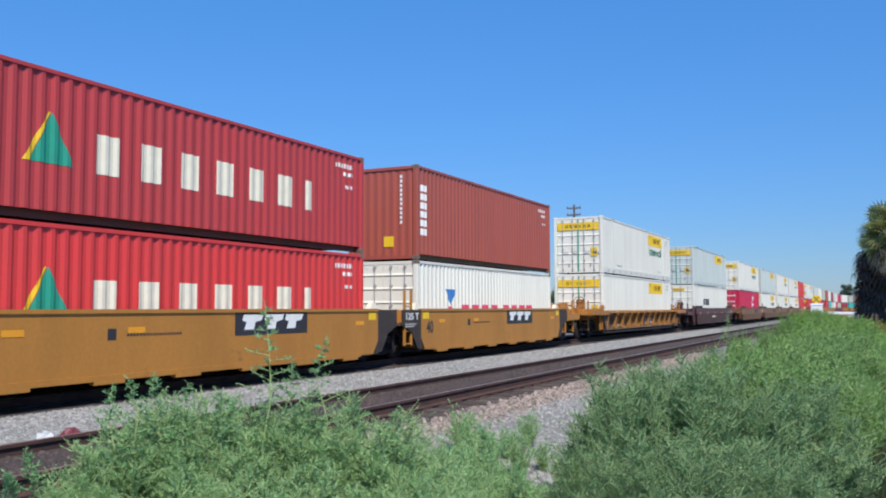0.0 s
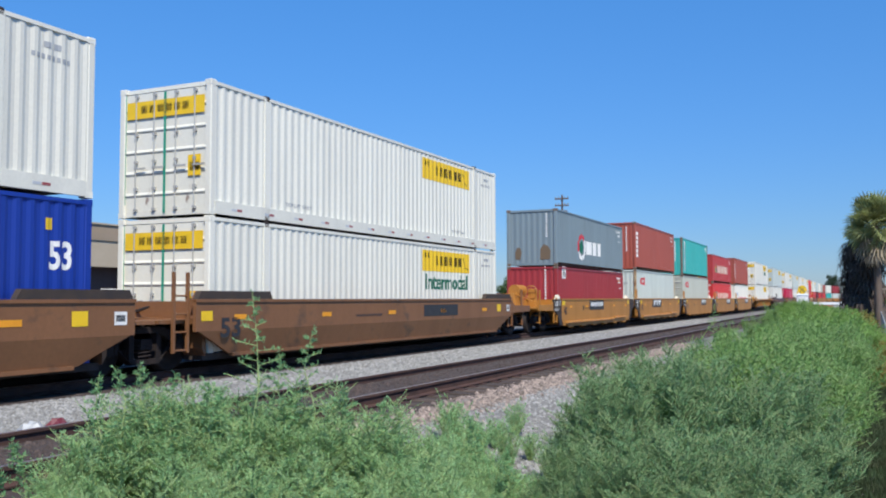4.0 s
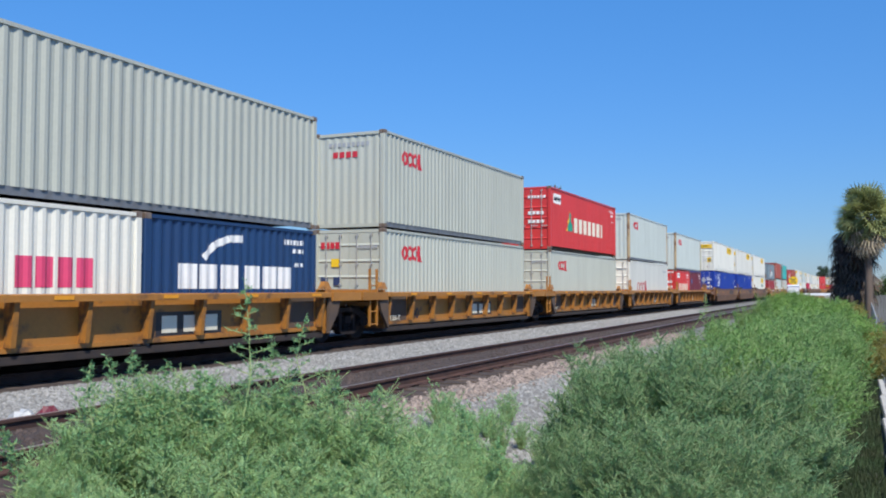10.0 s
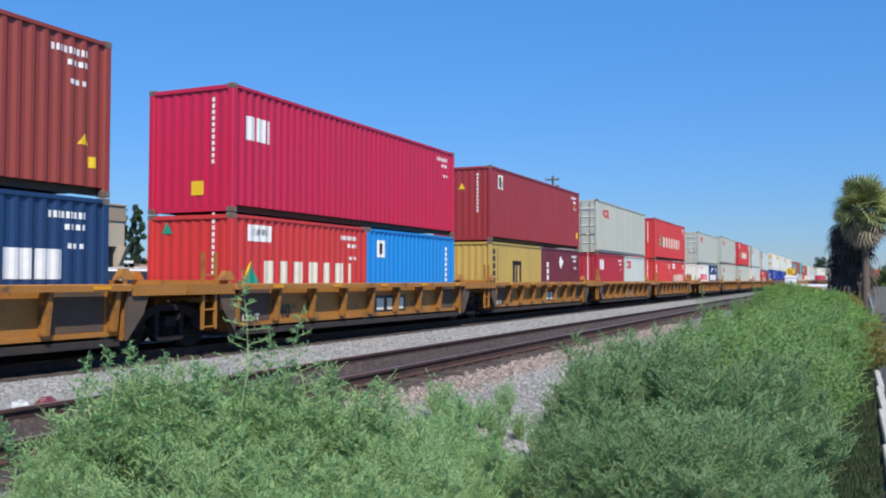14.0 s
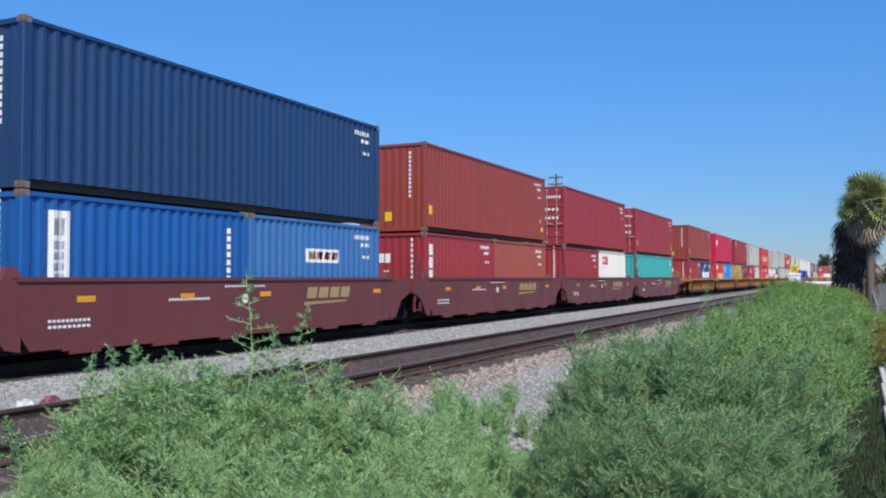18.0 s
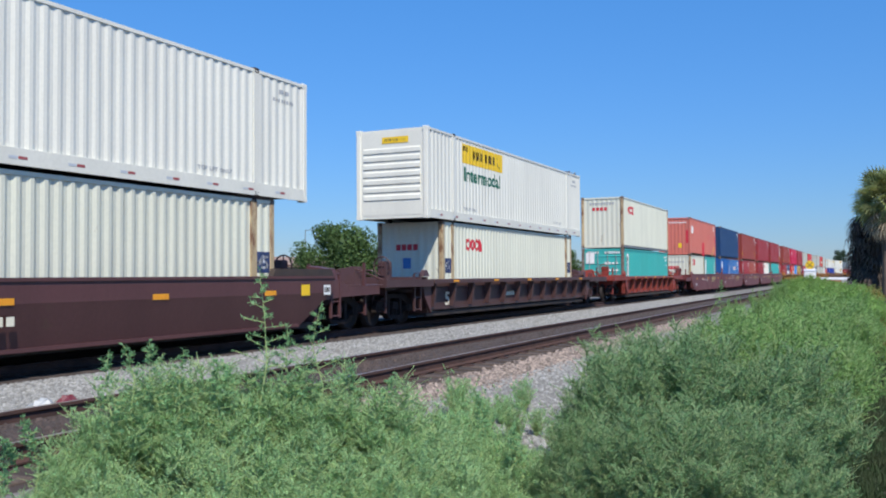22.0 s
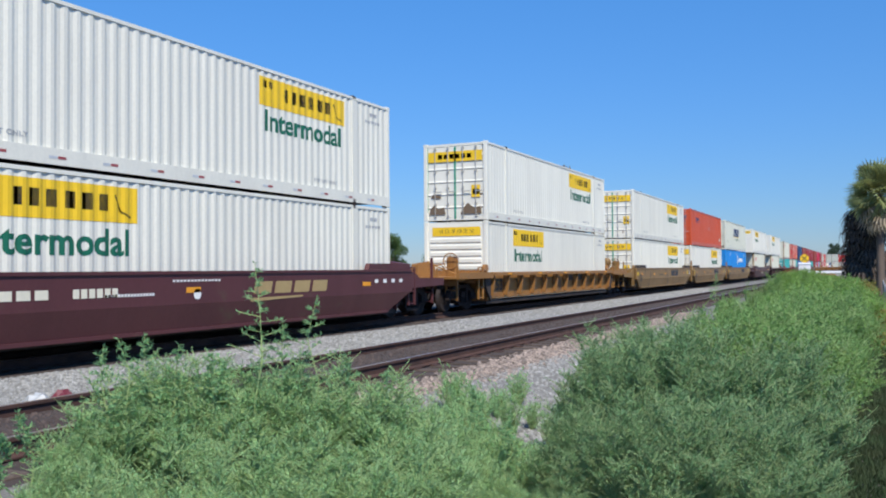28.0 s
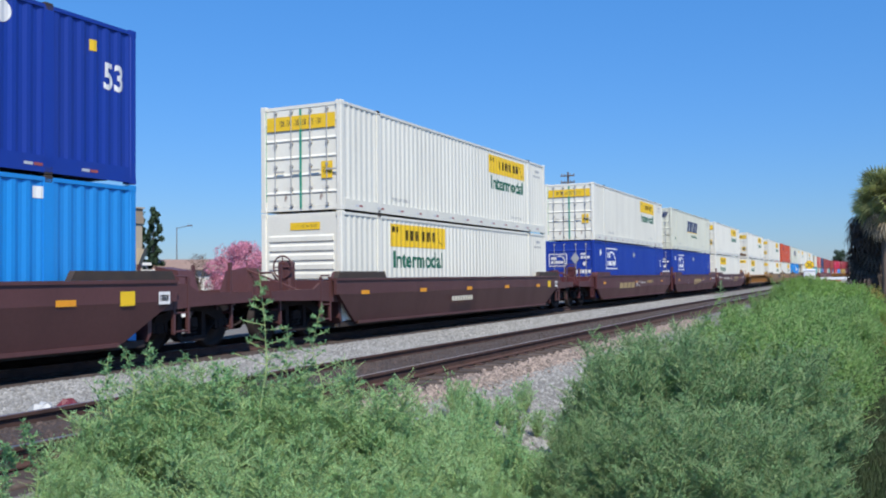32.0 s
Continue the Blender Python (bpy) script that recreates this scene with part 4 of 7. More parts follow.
def ribbed_top(h2):
    return Geo().rbox(-0.16, 0.05, -h2 - 0.16, h2 + 0.16, -0.23, -0.1, 0.02)


def ribbed_plate(h2):
    g = Geo().slab([(-h2 - 0.1, -1.02), (h2 + 0.1, -1.02), (h2, -0.19), (-h2, -0.21)], "x", -0.3, -0.27)
    g.box(-0.3, -0.235, -h2 - 0.1, h2 + 0.1, -1.06, -0.98)
    return g


def rib():
    return Geo().hexa([(-0.28, -0.05, -0.97), (-0.1, -0.05, -0.97), (-0.1, 0.05, -0.97), (-0.28, 0.05, -0.97), (-0.28, -0.05, -0.19), (-0.01, -0.05, -0.19), (-0.01, 0.05, -0.19), (-0.28, 0.05, -0.19)])


def ladder(top):
    g = Geo()
    for y in (-0.2, 0.2):
        g.box(-0.03, 0.03, y - 0.03, y + 0.03, 0.4, top)
    for k in range(4):
        g.rod((0, -0.2, 0.45 + k * 0.36), (0, 0.2, 0.45 + k * 0.36), 0.02, 5)
    return g


def end_deck(reach):
    """The platform over a truck: from the well's bulkhead at y = 0 out to -reach."""
    g = Geo().box(-1.32, 1.32, -0.35, 0.0, 0.95, 1.05)
    g.box(-0.4, 0.4, -reach, 0.1, 0.78, 1.08)
    g.slab([(0.0, 0.45), (0.1, 0.3), (0.1, 1.42), (0.0, 1.42)], "x", -1.38, 1.38)
    for s in (-1, 1):
        g.hexa([(s * 0.35, -0.9, 0.95), (s * 1.3, -0.2, 0.95), (s * 1.3, 0.0, 0.95), (s * 0.35, 0.0, 0.95), (s * 0.35, -0.9, 1.06), (s * 1.3, -0.2, 1.06), (s * 1.3, 0.0, 1.06), (s * 0.35, 0.0, 1.06)])
    return g


def end_walkway():
    """A cross walkway with its hand rails and hoses at a coupled end, at y = 0."""
    g = Geo().box(-1.35, 1.35, -0.55, 0.0, 1.06, 1.11)
    g.box(-1.35, 1.35, -0.6, -0.52, 0.9, 1.12)
    for x in (-1.3, 1.3):
        g.box(x - 0.035, x + 0.035, -0.52, -0.46, 1.1, 1.82)
    g.box(-0.3, -0.22, -0.5, -0.44, 1.1, 1.62).box(0.5, 0.56, -0.5, -0.44, 1.1, 1.5)
    g.hexa([(-0.75, -0.2, 1.11), (0.15, -0.2, 1.11), (0.15, 0.4, 1.11), (-0.75, 0.4, 1.11), (-0.6, -0.12, 1.66), (0.0, -0.12, 1.74), (0.0, 0.34, 1.74), (-0.6, 0.34, 1.66)])
    g.rod((1.2, 0.6, 1.12), (-0.1, -0.1, 1.72), 0.03, 5)
    for s in (-1, 1):
        g.box(s * 1.3 - 0.03, s * 1.3 + 0.03, -0.55, -0.49, 0.4, 1.1)
        g.box(s * 0.9 - 0.03, s * 0.9 + 0.03, -0.55, -0.49, 0.4, 1.1)
        g.rod((s * 0.9, -0.52, 0.45), (s * 1.3, -0.52, 0.45), 0.025, 5)
        g.rod((s * 0.9, -0.52, 0.75), (s * 1.3, -0.52, 0.75), 0.025, 5)
    return g


def coupler():
    g = Geo().box(-0.12, 0.12, -0.75, 0.3, 0.78, 0.98)
    g.slab([(-0.2, -0.95), (0.1, -1.0), (0.24, -0.8), (0.2, -0.55), (-0.2, -0.55)], "z", 0.74, 1.02)
    g.pipe([(0.35, 0.0, 0.75), (0.4, -0.3, 0.45), (0.3, -0.7, 0.3), (0.15, -1.0, 0.42)], 0.03, 6)
    return g


def brake_gear(tank):
    """The brake wheel, reservoir and pipes at one end."""
    g = Geo()
    ring = [(0.5 + 0.28 * math.cos(a * math.tau / 14), 0.0, 1.75 + 0.28 * math.sin(a * math.tau / 14)) for a in range(15)]
    g.pipe(ring, 0.022, 5)
    for a in range(4):
        g.rod((0.5, 0, 1.75), (0.5 + 0.28 * math.cos(a * math.tau / 4), 0, 1.75 + 0.28 * math.sin(a * math.tau / 4)), 0.016, 5)
    g.rbox(0.32, 0.7, 0.02, 0.28, 1.1, 1.9, 0.04)
    if tank:
        g.rod((-0.1, -0.55, 1.8), (-0.1, 0.45, 1.8), 0.27, 16)
        g.box(-0.2, 0.0, -0.4, -0.3, 1.08, 1.6).box(-0.2, 0.0, 0.2, 0.3, 1.08, 1.6)
    g.lathe([(-0.3, 0.08), (-0.26, 0.16), (0.26, 0.16), (0.3, 0.08)], 12, (-0.8, 0.2, 1.3))
    g.pipe([(-0.9, 0.1, 1.1), (-0.7, 0.15, 1.6), (0.1, 0.1, 1.62), (0.35, 0.1, 1.3)], 0.03, 5)
    return g


def guide_block():
    return Geo().hexa([(-0.09, -0.2, 0), (0.09, -0.2, 0), (0.09, 0.2, 0), (-0.09, 0.2, 0), (-0.06, -0.08, 0.2), (0.06, -0.08, 0.2), (0.06, 0.08, 0.2), (-0.06, 0.08, 0.2)])


SILL = 1.45
CAR_WORDS = {"yellow": "yellow", "ochre": "weathered ochre", "rib_yellow": "rusty yellow", "rust_brown": "grimy brown", "mineral": "mineral red", "red_rib": "faded red", "dark_brown": "dark brown", "olive": "dusty olive-ochre", "wine53": "deep red-brown"}




def slab_letters(u, z, h=0.32):
    """Three leaning plain blocks of a name plate."""
    return [[(u + k * 0.76 + 0.08, z), (u + k * 0.76 + 0.42, z), (u + k * 0.76 + 0.46, z + h * 0.5), (u + k * 0.76 + 0.68, z + h * 0.62), (u + k * 0.76 + 0.74, z + h), (u + k * 0.76 + 0.06, z + h), (u + k * 0.76 + 0.02, z + h * 0.62), (u + k * 0.76 + 0.16, z + h * 0.5)] for k in range(3)]


def side_marks_of(style, colour, L, h2, name_at=1.35):
    """Layers of marks on the near side: u from the car's middle, z from the rails."""
    amber = []
    step = 2.6 if L < 13 else 3.4
    k = -h2 + 1.2
    while k < h2 - 0.6:
        amber.append(rect(k, k + 0.42, SILL - (0.2 if style == "ribbed" else 0.42), SILL - (0.13 if style == "ribbed" else 0.31)))
        k += step
    if style == "smooth" and colour == "yellow":
        amber = [r for r in amber if not name_at - 0.45 < r[0][0] < name_at + 2.7]
    if colour == "wine53":
        amber = [r for r in amber if not (name_at - 0.6 < r[0][0] < name_at + 3.4 or -5.9 < r[0][0] < -2.4)]
    if colour == "mineral":
        amber = [r for r in amber if not 1.3 < r[0][0] < 4.1]
    out = [("amber", amber, [])]
    if style == "smooth" and colour == "yellow":
        out += [("white", slab_letters(name_at + 0.22, 1.02) if name_at != -1.9 else blocks(name_at + 0.2, name_at + 2.45, 1.08, 1.28, 10, 0.3, 0.04), []), ("black", blocks(-2.6, -1.2, 0.98, 1.02, 18, 0.5) + [rect(-3.05, -2.85, 0.92, 1.12)], [("40", -6.05, 0.72, 0.38, 0.46)]), ("gold", [rect(-h2 + 0.08, -h2 + 0.5, 1.16, 1.36), rect(h2 - 0.5, h2 - 0.12, 1.16, 1.36)], []), ("white", blocks(-h2 - 1.0, -h2 - 0.35, 1.0, 1.03, 9, 0.4) + blocks(-h2 - 1.0, -h2 - 0.45, 0.93, 0.96, 8, 0.4), [("125 T", -h2 - 0.95, 1.14, 0.2, 0.78)])]
    if style == "ribbed" and colour == "rib_yellow":
        out += [("cream", blocks(0.5, 2.2, 0.56, 0.9, 3, 0.45), []), ("black", [], [("40", -4.32, 0.52, 0.34, 0.48)]), ("cream", [], [("125-T", -5.72, 0.5, 0.16, 0.64)])]
    if colour in ("mineral", "wine53"):
        u = 1.9 if L < 13 else name_at
        out += [("tan", blocks(u, u + (2.0 if L < 13 else 2.9), 0.95, 1.22, 4, 0.2, 0.08) + [[(u - 0.1, 0.78), (u + 1.9, 0.84), (u + 1.9, 0.88), (u - 0.1, 0.86)]], []), ("white", blocks(-1.2, 0.2, 1.25, 1.29, 14, 0.5) + blocks(-2.9, -1.7, 1.0, 1.05, 16, 0.4) + [disc(-0.5, 1.0, 0.11)] + blocks(-h2 + 0.6, -h2 + 1.5, 0.7, 0.75, 10, 0.4) + blocks(-h2 + 0.6, -h2 + 1.5, 0.6, 0.65, 9, 0.4), [])]
        if name_at < -3:
            u = name_at
            ring = disc(u + 4.45, 0.98, 0.14, 12)
            out[1:] = [("tan", blocks(u, u + 3.3, 0.76, 1.06, 4, 0.2, 0.12) + blocks(u + 6.5, u + 8.1, 0.98, 1.16, 10, 0.25), []), ("white", [rect(u + 3.85, u + 4.02, 0.84, 1.12)] + band(ring + ring[:1], 0.04) + blocks(u + 4.8, u + 6.1, 1.0, 1.06, 14, 0.4), [])]
        elif name_at == -1.5:
            u = name_at
            ring = disc(u - 2.3, 0.98, 0.1, 12)[2:11]
            out[1:] = [("tan", blocks(u, u + 2.9, 0.87, 1.13, 4, 0.2, 0.1) + [[(u - 0.1, 0.7), (u + 1.9, 0.78), (u + 1.9, 0.82), (u - 0.1, 0.8)]], []), ("white", band(ring, 0.05) + blocks(u + 3.3, u + 4.5, 1.0, 1.05, 14, 0.4) + blocks(h2 - 2.2, h2 - 0.6, 1.1, 1.2, 4, 1.5), [])]
        elif L > 13:
            out += [("cream", blocks(-3.6, -2.6, 1.0, 1.16, 6, 0.3) + blocks(-5.4, -4.1, 1.0, 1.16, 4, 0.3), []), ("white", blocks(-h2 + 0.6, -h2 + 2.2, 1.1, 1.2, 4, 1.5) + blocks(h2 - 2.2, h2 - 0.6, 1.1, 1.2, 4, 1.5), [("125 T", -h2 + 0.2, 1.12, 0.14, 0.4)])]
    if colour in ("ochre", "olive", "rust_brown") and L > 13:
        out += [("black", [rect(1.4, 3.9, 0.93, 1.28)] + blocks(-2.6, -1.2, 1.0, 1.06, 16, 0.5), [("53", -h2 + 0.75, 0.66, 0.42, 0.66)]), ("gold", [rect(-h2 + 0.15, -h2 + 0.5, 1.02, 1.22)], [])]
    if style == "folded" and colour not in ("mineral", "wine53"):
        out += [("gold", [rect(h2 - 1.45, h2 - 1.1, 1.0, 1.26)], []), ("white", [rect(h2 - 0.5, h2 - 0.2, 1.0, 1.24)], []), ("black", [rect(h2 - 0.46, h2 - 0.24, 1.06, 1.18)], [])]
    if colour == "dark_brown":
        out += [("cream", blocks(-2.0, -0.4, 0.7, 0.85, 8, 0.4), [("53", -h2 + 1.2, 0.5, 0.44, 0.72)] if style == "ribbed" else [])]
    return out


def plain_truck():
    g = truck_bolster()
    for s in (-1, 1):
        g.add([(x + s * 1.0, y, z) for x, y, z in side_frame().v], side_frame().f)
        w = wheelset()
        g.add([(x, y + s * WHEEL_BASE / 2, z - 0.02) for x, y, z in w.v], w.f)
    return g


def plain_car(colour, size):
    """A well car of the train's far head."""
    L = SIZES[size][0]
    P = CAR_PAINT[colour]
    car = thing("well_car", "%s railway well car far down the line" % CAR_WORDS[colour], "railway car", group="well cars of the train")
    for s in (1, -1):
        part("side", shared(("side", "smooth", L), P, lambda: smooth_side(L / 2 + 0.28)), car, at=pose(s * 1.5, 0, SILL, 0, 0, 0 if s > 0 else 180))
    part("floor", shared(("floor", L), STEEL_DARK, lambda: Geo().box(-1.3, 1.3, -L / 2 - 0.2, L / 2 + 0.2, 0.2, 0.33)), car)
    for e in (-1, 1):
        part("end_deck", shared(("end_deck", False), P, lambda: end_deck(1.2)), car, at=pose(0, e * (L / 2 + 0.3), 0, 0, 0, 0 if e < 0 else 180))
        part("truck", shared("plain_truck", TRUCK_STEEL, plain_truck), car, at=pose(0, e * (L / 2 + 1.4), WHEEL_R + 0.02))
    return car


def well_car(style, colour, size, rear, front, name_at):
    """One well with its end decks. rear, front: metres to the joint or coupler beyond the load's end; over 3 m it is a coupled end."""
    L = SIZES[size][0]
    P = CAR_PAINT["umber" if (style, colour) == ("ribbed", "dark_brown") else colour]
    words = {"smooth": "smooth steel sides", "folded": "folded steel sides", "ribbed": "ribbed steel sides"}[style]
    car = thing("well_car", "%s railway well car with %s, carrying stacked containers" % (CAR_WORDS[colour], words), "railway car", group="well cars of the train")
    h2 = L / 2 + (0.28 if style == "smooth" else 0.75 if style == "folded" else 0.1)
    side_x = 1.6 if L > 13 else 1.5
    for s in (1, -1):
        at = pose(s * side_x, 0, SILL, 0, 0, 0 if s > 0 else 180)
        if style == "smooth":
            part("side", shared(("side", "smooth", L), P, lambda: smooth_side(h2)), car, at=at)
        elif style == "folded":
            fold, lean = (0.4, 0.2) if colour == "dark_brown" else (0.64, 0.12)
            part("side", shared(("side", "folded", L, fold), P, lambda: folded_side(h2, fold, lean)), car, at=at)
            for e in (-1, 1):
                part("top_guide", shared("top_guide", STEEL_DARK if colour not in ("mineral", "wine53") else P, lambda: Geo().hexa([(-0.1, -1.25, 0), (0.04, -1.25, 0), (0.04, 1.25, 0), (-0.1, 1.25, 0), (-0.1, -1.15, 0.17), (0.04, -1.15, 0.17), (0.04, 1.15, 0.17), (-0.1, 1.15, 0.17)])), car, at=pose(s * 1.57, e * (h2 - 1.3), SILL + 0.013))
        else:
            sd = part("side", shared(("side", "ribbed", L), P, lambda: ribbed_plate(h2)), car, at=at)
            part("top_chord", shared(("top_chord", L), P, lambda: ribbed_top(h2)), car, at=at)
            n = 9 if L < 13 else 12
            if colour == "rib_yellow":
                bay = (2 * h2 - 0.2) / (n - 1)
                for y in (-h2 + 0.16, h2 - 0.06 - bay):
                    part("end_panel", shared("end_panel_dark", GRIME_SHADE, lambda: Geo().box(-0.268, -0.264, 0, bay - 0.11, -0.96, -0.2)), sd, at=pose(0, y, 0))
            for k in range(n):
                part("rib", shared("rib", P, rib), sd, at=pose(0, -h2 + 0.1 + k * (2 * h2 - 0.2) / (n - 1), 0))
    if style == "smooth" and name_at in (-2.75, -1.9):
        for y in (-h2 + 0.5, 2.7):
            part("side_ledge", shared(("side_ledge", y > 0), P, lambda: Geo().hexa([(0, 0, 0), (0.12, 0.1, 0), (0.12, 2.5 if y > 0 else 8.4, 0), (0, 2.6 if y > 0 else 8.6, 0), (0, 0, 0.09), (0.1, 0.1, 0.07), (0.1, 2.5 if y > 0 else 8.4, 0.07), (0, 2.6 if y > 0 else 8.6, 0.09)])), car, at=pose(1.502, y, 0.36 if y < 0 else 0.42))
    part("floor", shared(("floor", L), STEEL_DARK, lambda: Geo().box(-1.3, 1.3, -L / 2 - 0.2, L / 2 + 0.2, 0.2, 0.33)), car)
    axles = []
    for e, gap in ((-1, rear), (1, front)):
        turn = 0 if e < 0 else 180
        y0 = e * (L / 2 + 0.3)
        coupled = gap > 2.6
        part("end_deck", shared(("end_deck", coupled), P, lambda: end_deck(2.4 if coupled else 1.2)), car, at=pose(0, y0, 0, 0, 0, turn))
        reach, wide = (2.95 if coupled else gap - 0.36), side_x + 0.045
        # joint plate added to shade the truck; dark on yellow cars as painted shade
        if not coupled and style != "ribbed":
            part("platform", shared(("platform", "joint", round(reach, 2)), GRIME_SHADE if colour == "yellow" else P, lambda: Geo().box(-1.36, 1.36, -reach, -0.36, 0.98, 1.05)), car, at=pose(0, y0, 0, 0, 0, turn))
        else:
            part("platform", shared(("platform", style, round(reach, 2), wide), P, lambda: end_platform(style, reach, wide)), car, at=pose(0, y0, 0, 0, 0, turn))
        dark = CAR_PAINT[colour] if colour in ("mineral", "wine53", "dark_brown", "red_rib") else STEEL_DARK
        for s in (-1, 1):
            if style != "folded":
                part("end_skirt", shared(("end_skirt", style), GRIME_SHADE if colour == "rib_yellow" else dark, lambda: Geo().slab([(0.1, 0.25), (0.1, 1.43), (-1.05, 1.43), (-1.05, 0.98), (-0.55, 0.78), (-0.2, 0.3)] if style == "smooth" else [(0.1, 0.3), (0.1, 1.28), (-0.5, 1.28), (-0.32, 0.8)], "x", -0.04, 0.04)), car, at=pose(s * 1.455, y0, 0, 0, 0, turn))
            part("guide_block", shared("guide_block", INK["cream"] if style == "smooth" and colour == "yellow" else P, guide_block), car, at=pose(s * 1.3, y0 - e * 0.02, SILL - 0.02))
        if coupled:
            part("walkway", shared("walkway", P, end_walkway), car, at=pose(0, y0 + e * 1.9, 0, 0, 0, turn))
            part("coupler", shared("coupler", TRUCK_STEEL, coupler), car, at=pose(0, y0 + e * (gap - 0.3 - 0.85), 0, 0, 0, turn))
            part("brake_gear", shared(("brake_gear", colour in ("yellow", "olive")), P, lambda: brake_gear(colour in ("yellow", "olive"))), car, at=pose(0, y0 + e * 1.2, 0, 0, 0, turn))
            axles += add_truck(car, e * (L / 2 + 1.75))
        elif e < 0:
            axles += add_truck(car, e * (L / 2 + gap))
            part("pipework", shared("pipework", TRUCK_STEEL, lambda: Geo().pipe([(0.9, -0.1, 1.0), (0.95, -0.5, 0.72), (0.9, -0.9, 0.8), (0.95, -1.4, 1.0)], 0.03, 5).pipe([(-0.4, 0.0, 1.2), (0.3, -0.4, 1.3), (0.5, -1.0, 1.22)], 0.03, 5)), car, at=pose(0, y0, 0))
        if e < 0 or coupled:
            s = 1 if e < 0 else -1
            for sx in (1, -1) if coupled else (s,):
                part("ladder", shared(("ladder", coupled), P, lambda: ladder(1.5 if coupled else 2.0)), car, at=pose(sx * 1.44, y0 + e * 0.72, 0))
    face = (lambda u: 0.004) if style != "ribbed" else (lambda u: 0.004)
    for i, layer in enumerate(side_marks_of(style, colour, L, h2, name_at)):
        ink, outlines, texts = layer
        proud = 0.03 if style != "ribbed" else (0.055 if i == 0 else -0.262)
        if style == "smooth" and colour == "yellow" and i == 1:
            part("plate", shared(("plate", name_at), INK["black"], lambda: cut_flat([rect(name_at, name_at + 2.65, 0.9, 1.42)], [], [], lambda u: 0.004)), car, at=pose(1.5, 0, 0))
        if style == "ribbed" and i == 1 and colour == "rib_yellow":
            part("plate", shared("plate_ribbed", INK["black"], lambda: cut_flat([rect(0.35, 2.35, 0.5, 0.98)], [], [], lambda u: 0.003)), car, at=pose(side_x - 0.27, 0, 0))
        x = side_x + (proud + 0.004 if style == "ribbed" else 0.003)
        marks_on(car, [layer], (style, colour, L, i, name_at), [], face, at=pose(x, 0, 0))
    return car, axles


# ---- the train ----
F, D, R = "front", "doors", "ribs"
Y, YR, YN = mark_yellow_plate, mark_yellow_rear, mark_yellow_nofoot
# load: size, colour, rear end, side marks, end marks; a unit: rear end of the load, length class, car style and colour, upper load, lower loads
# the head of the train: rear end of the load, size, car colour, upper and lower load
HEAD = [(388.0, 40, "yellow", "red", "brown"), (372.0, 40, "yellow", "grey", "teal"), (356.0, 40, "yellow", "white", "maroon"), (340.0, 40, "mineral", "crimson", "grey"), (324.0, 40, "mineral", "white", "red"), (308.0, 40, "mineral", "pearl", "white"),
        (292.0, 40, "yellow", "maroon", "pearl"), (276.0, 40, "yellow", "white", "teal"), (260.0, 40, "yellow", "brown", "red"), (244.0, 40, "yellow", "grey", "maroon"), (228.0, 40, "yellow", "white", "red"), (212.0, 40, "yellow", "pearl", "wine")]
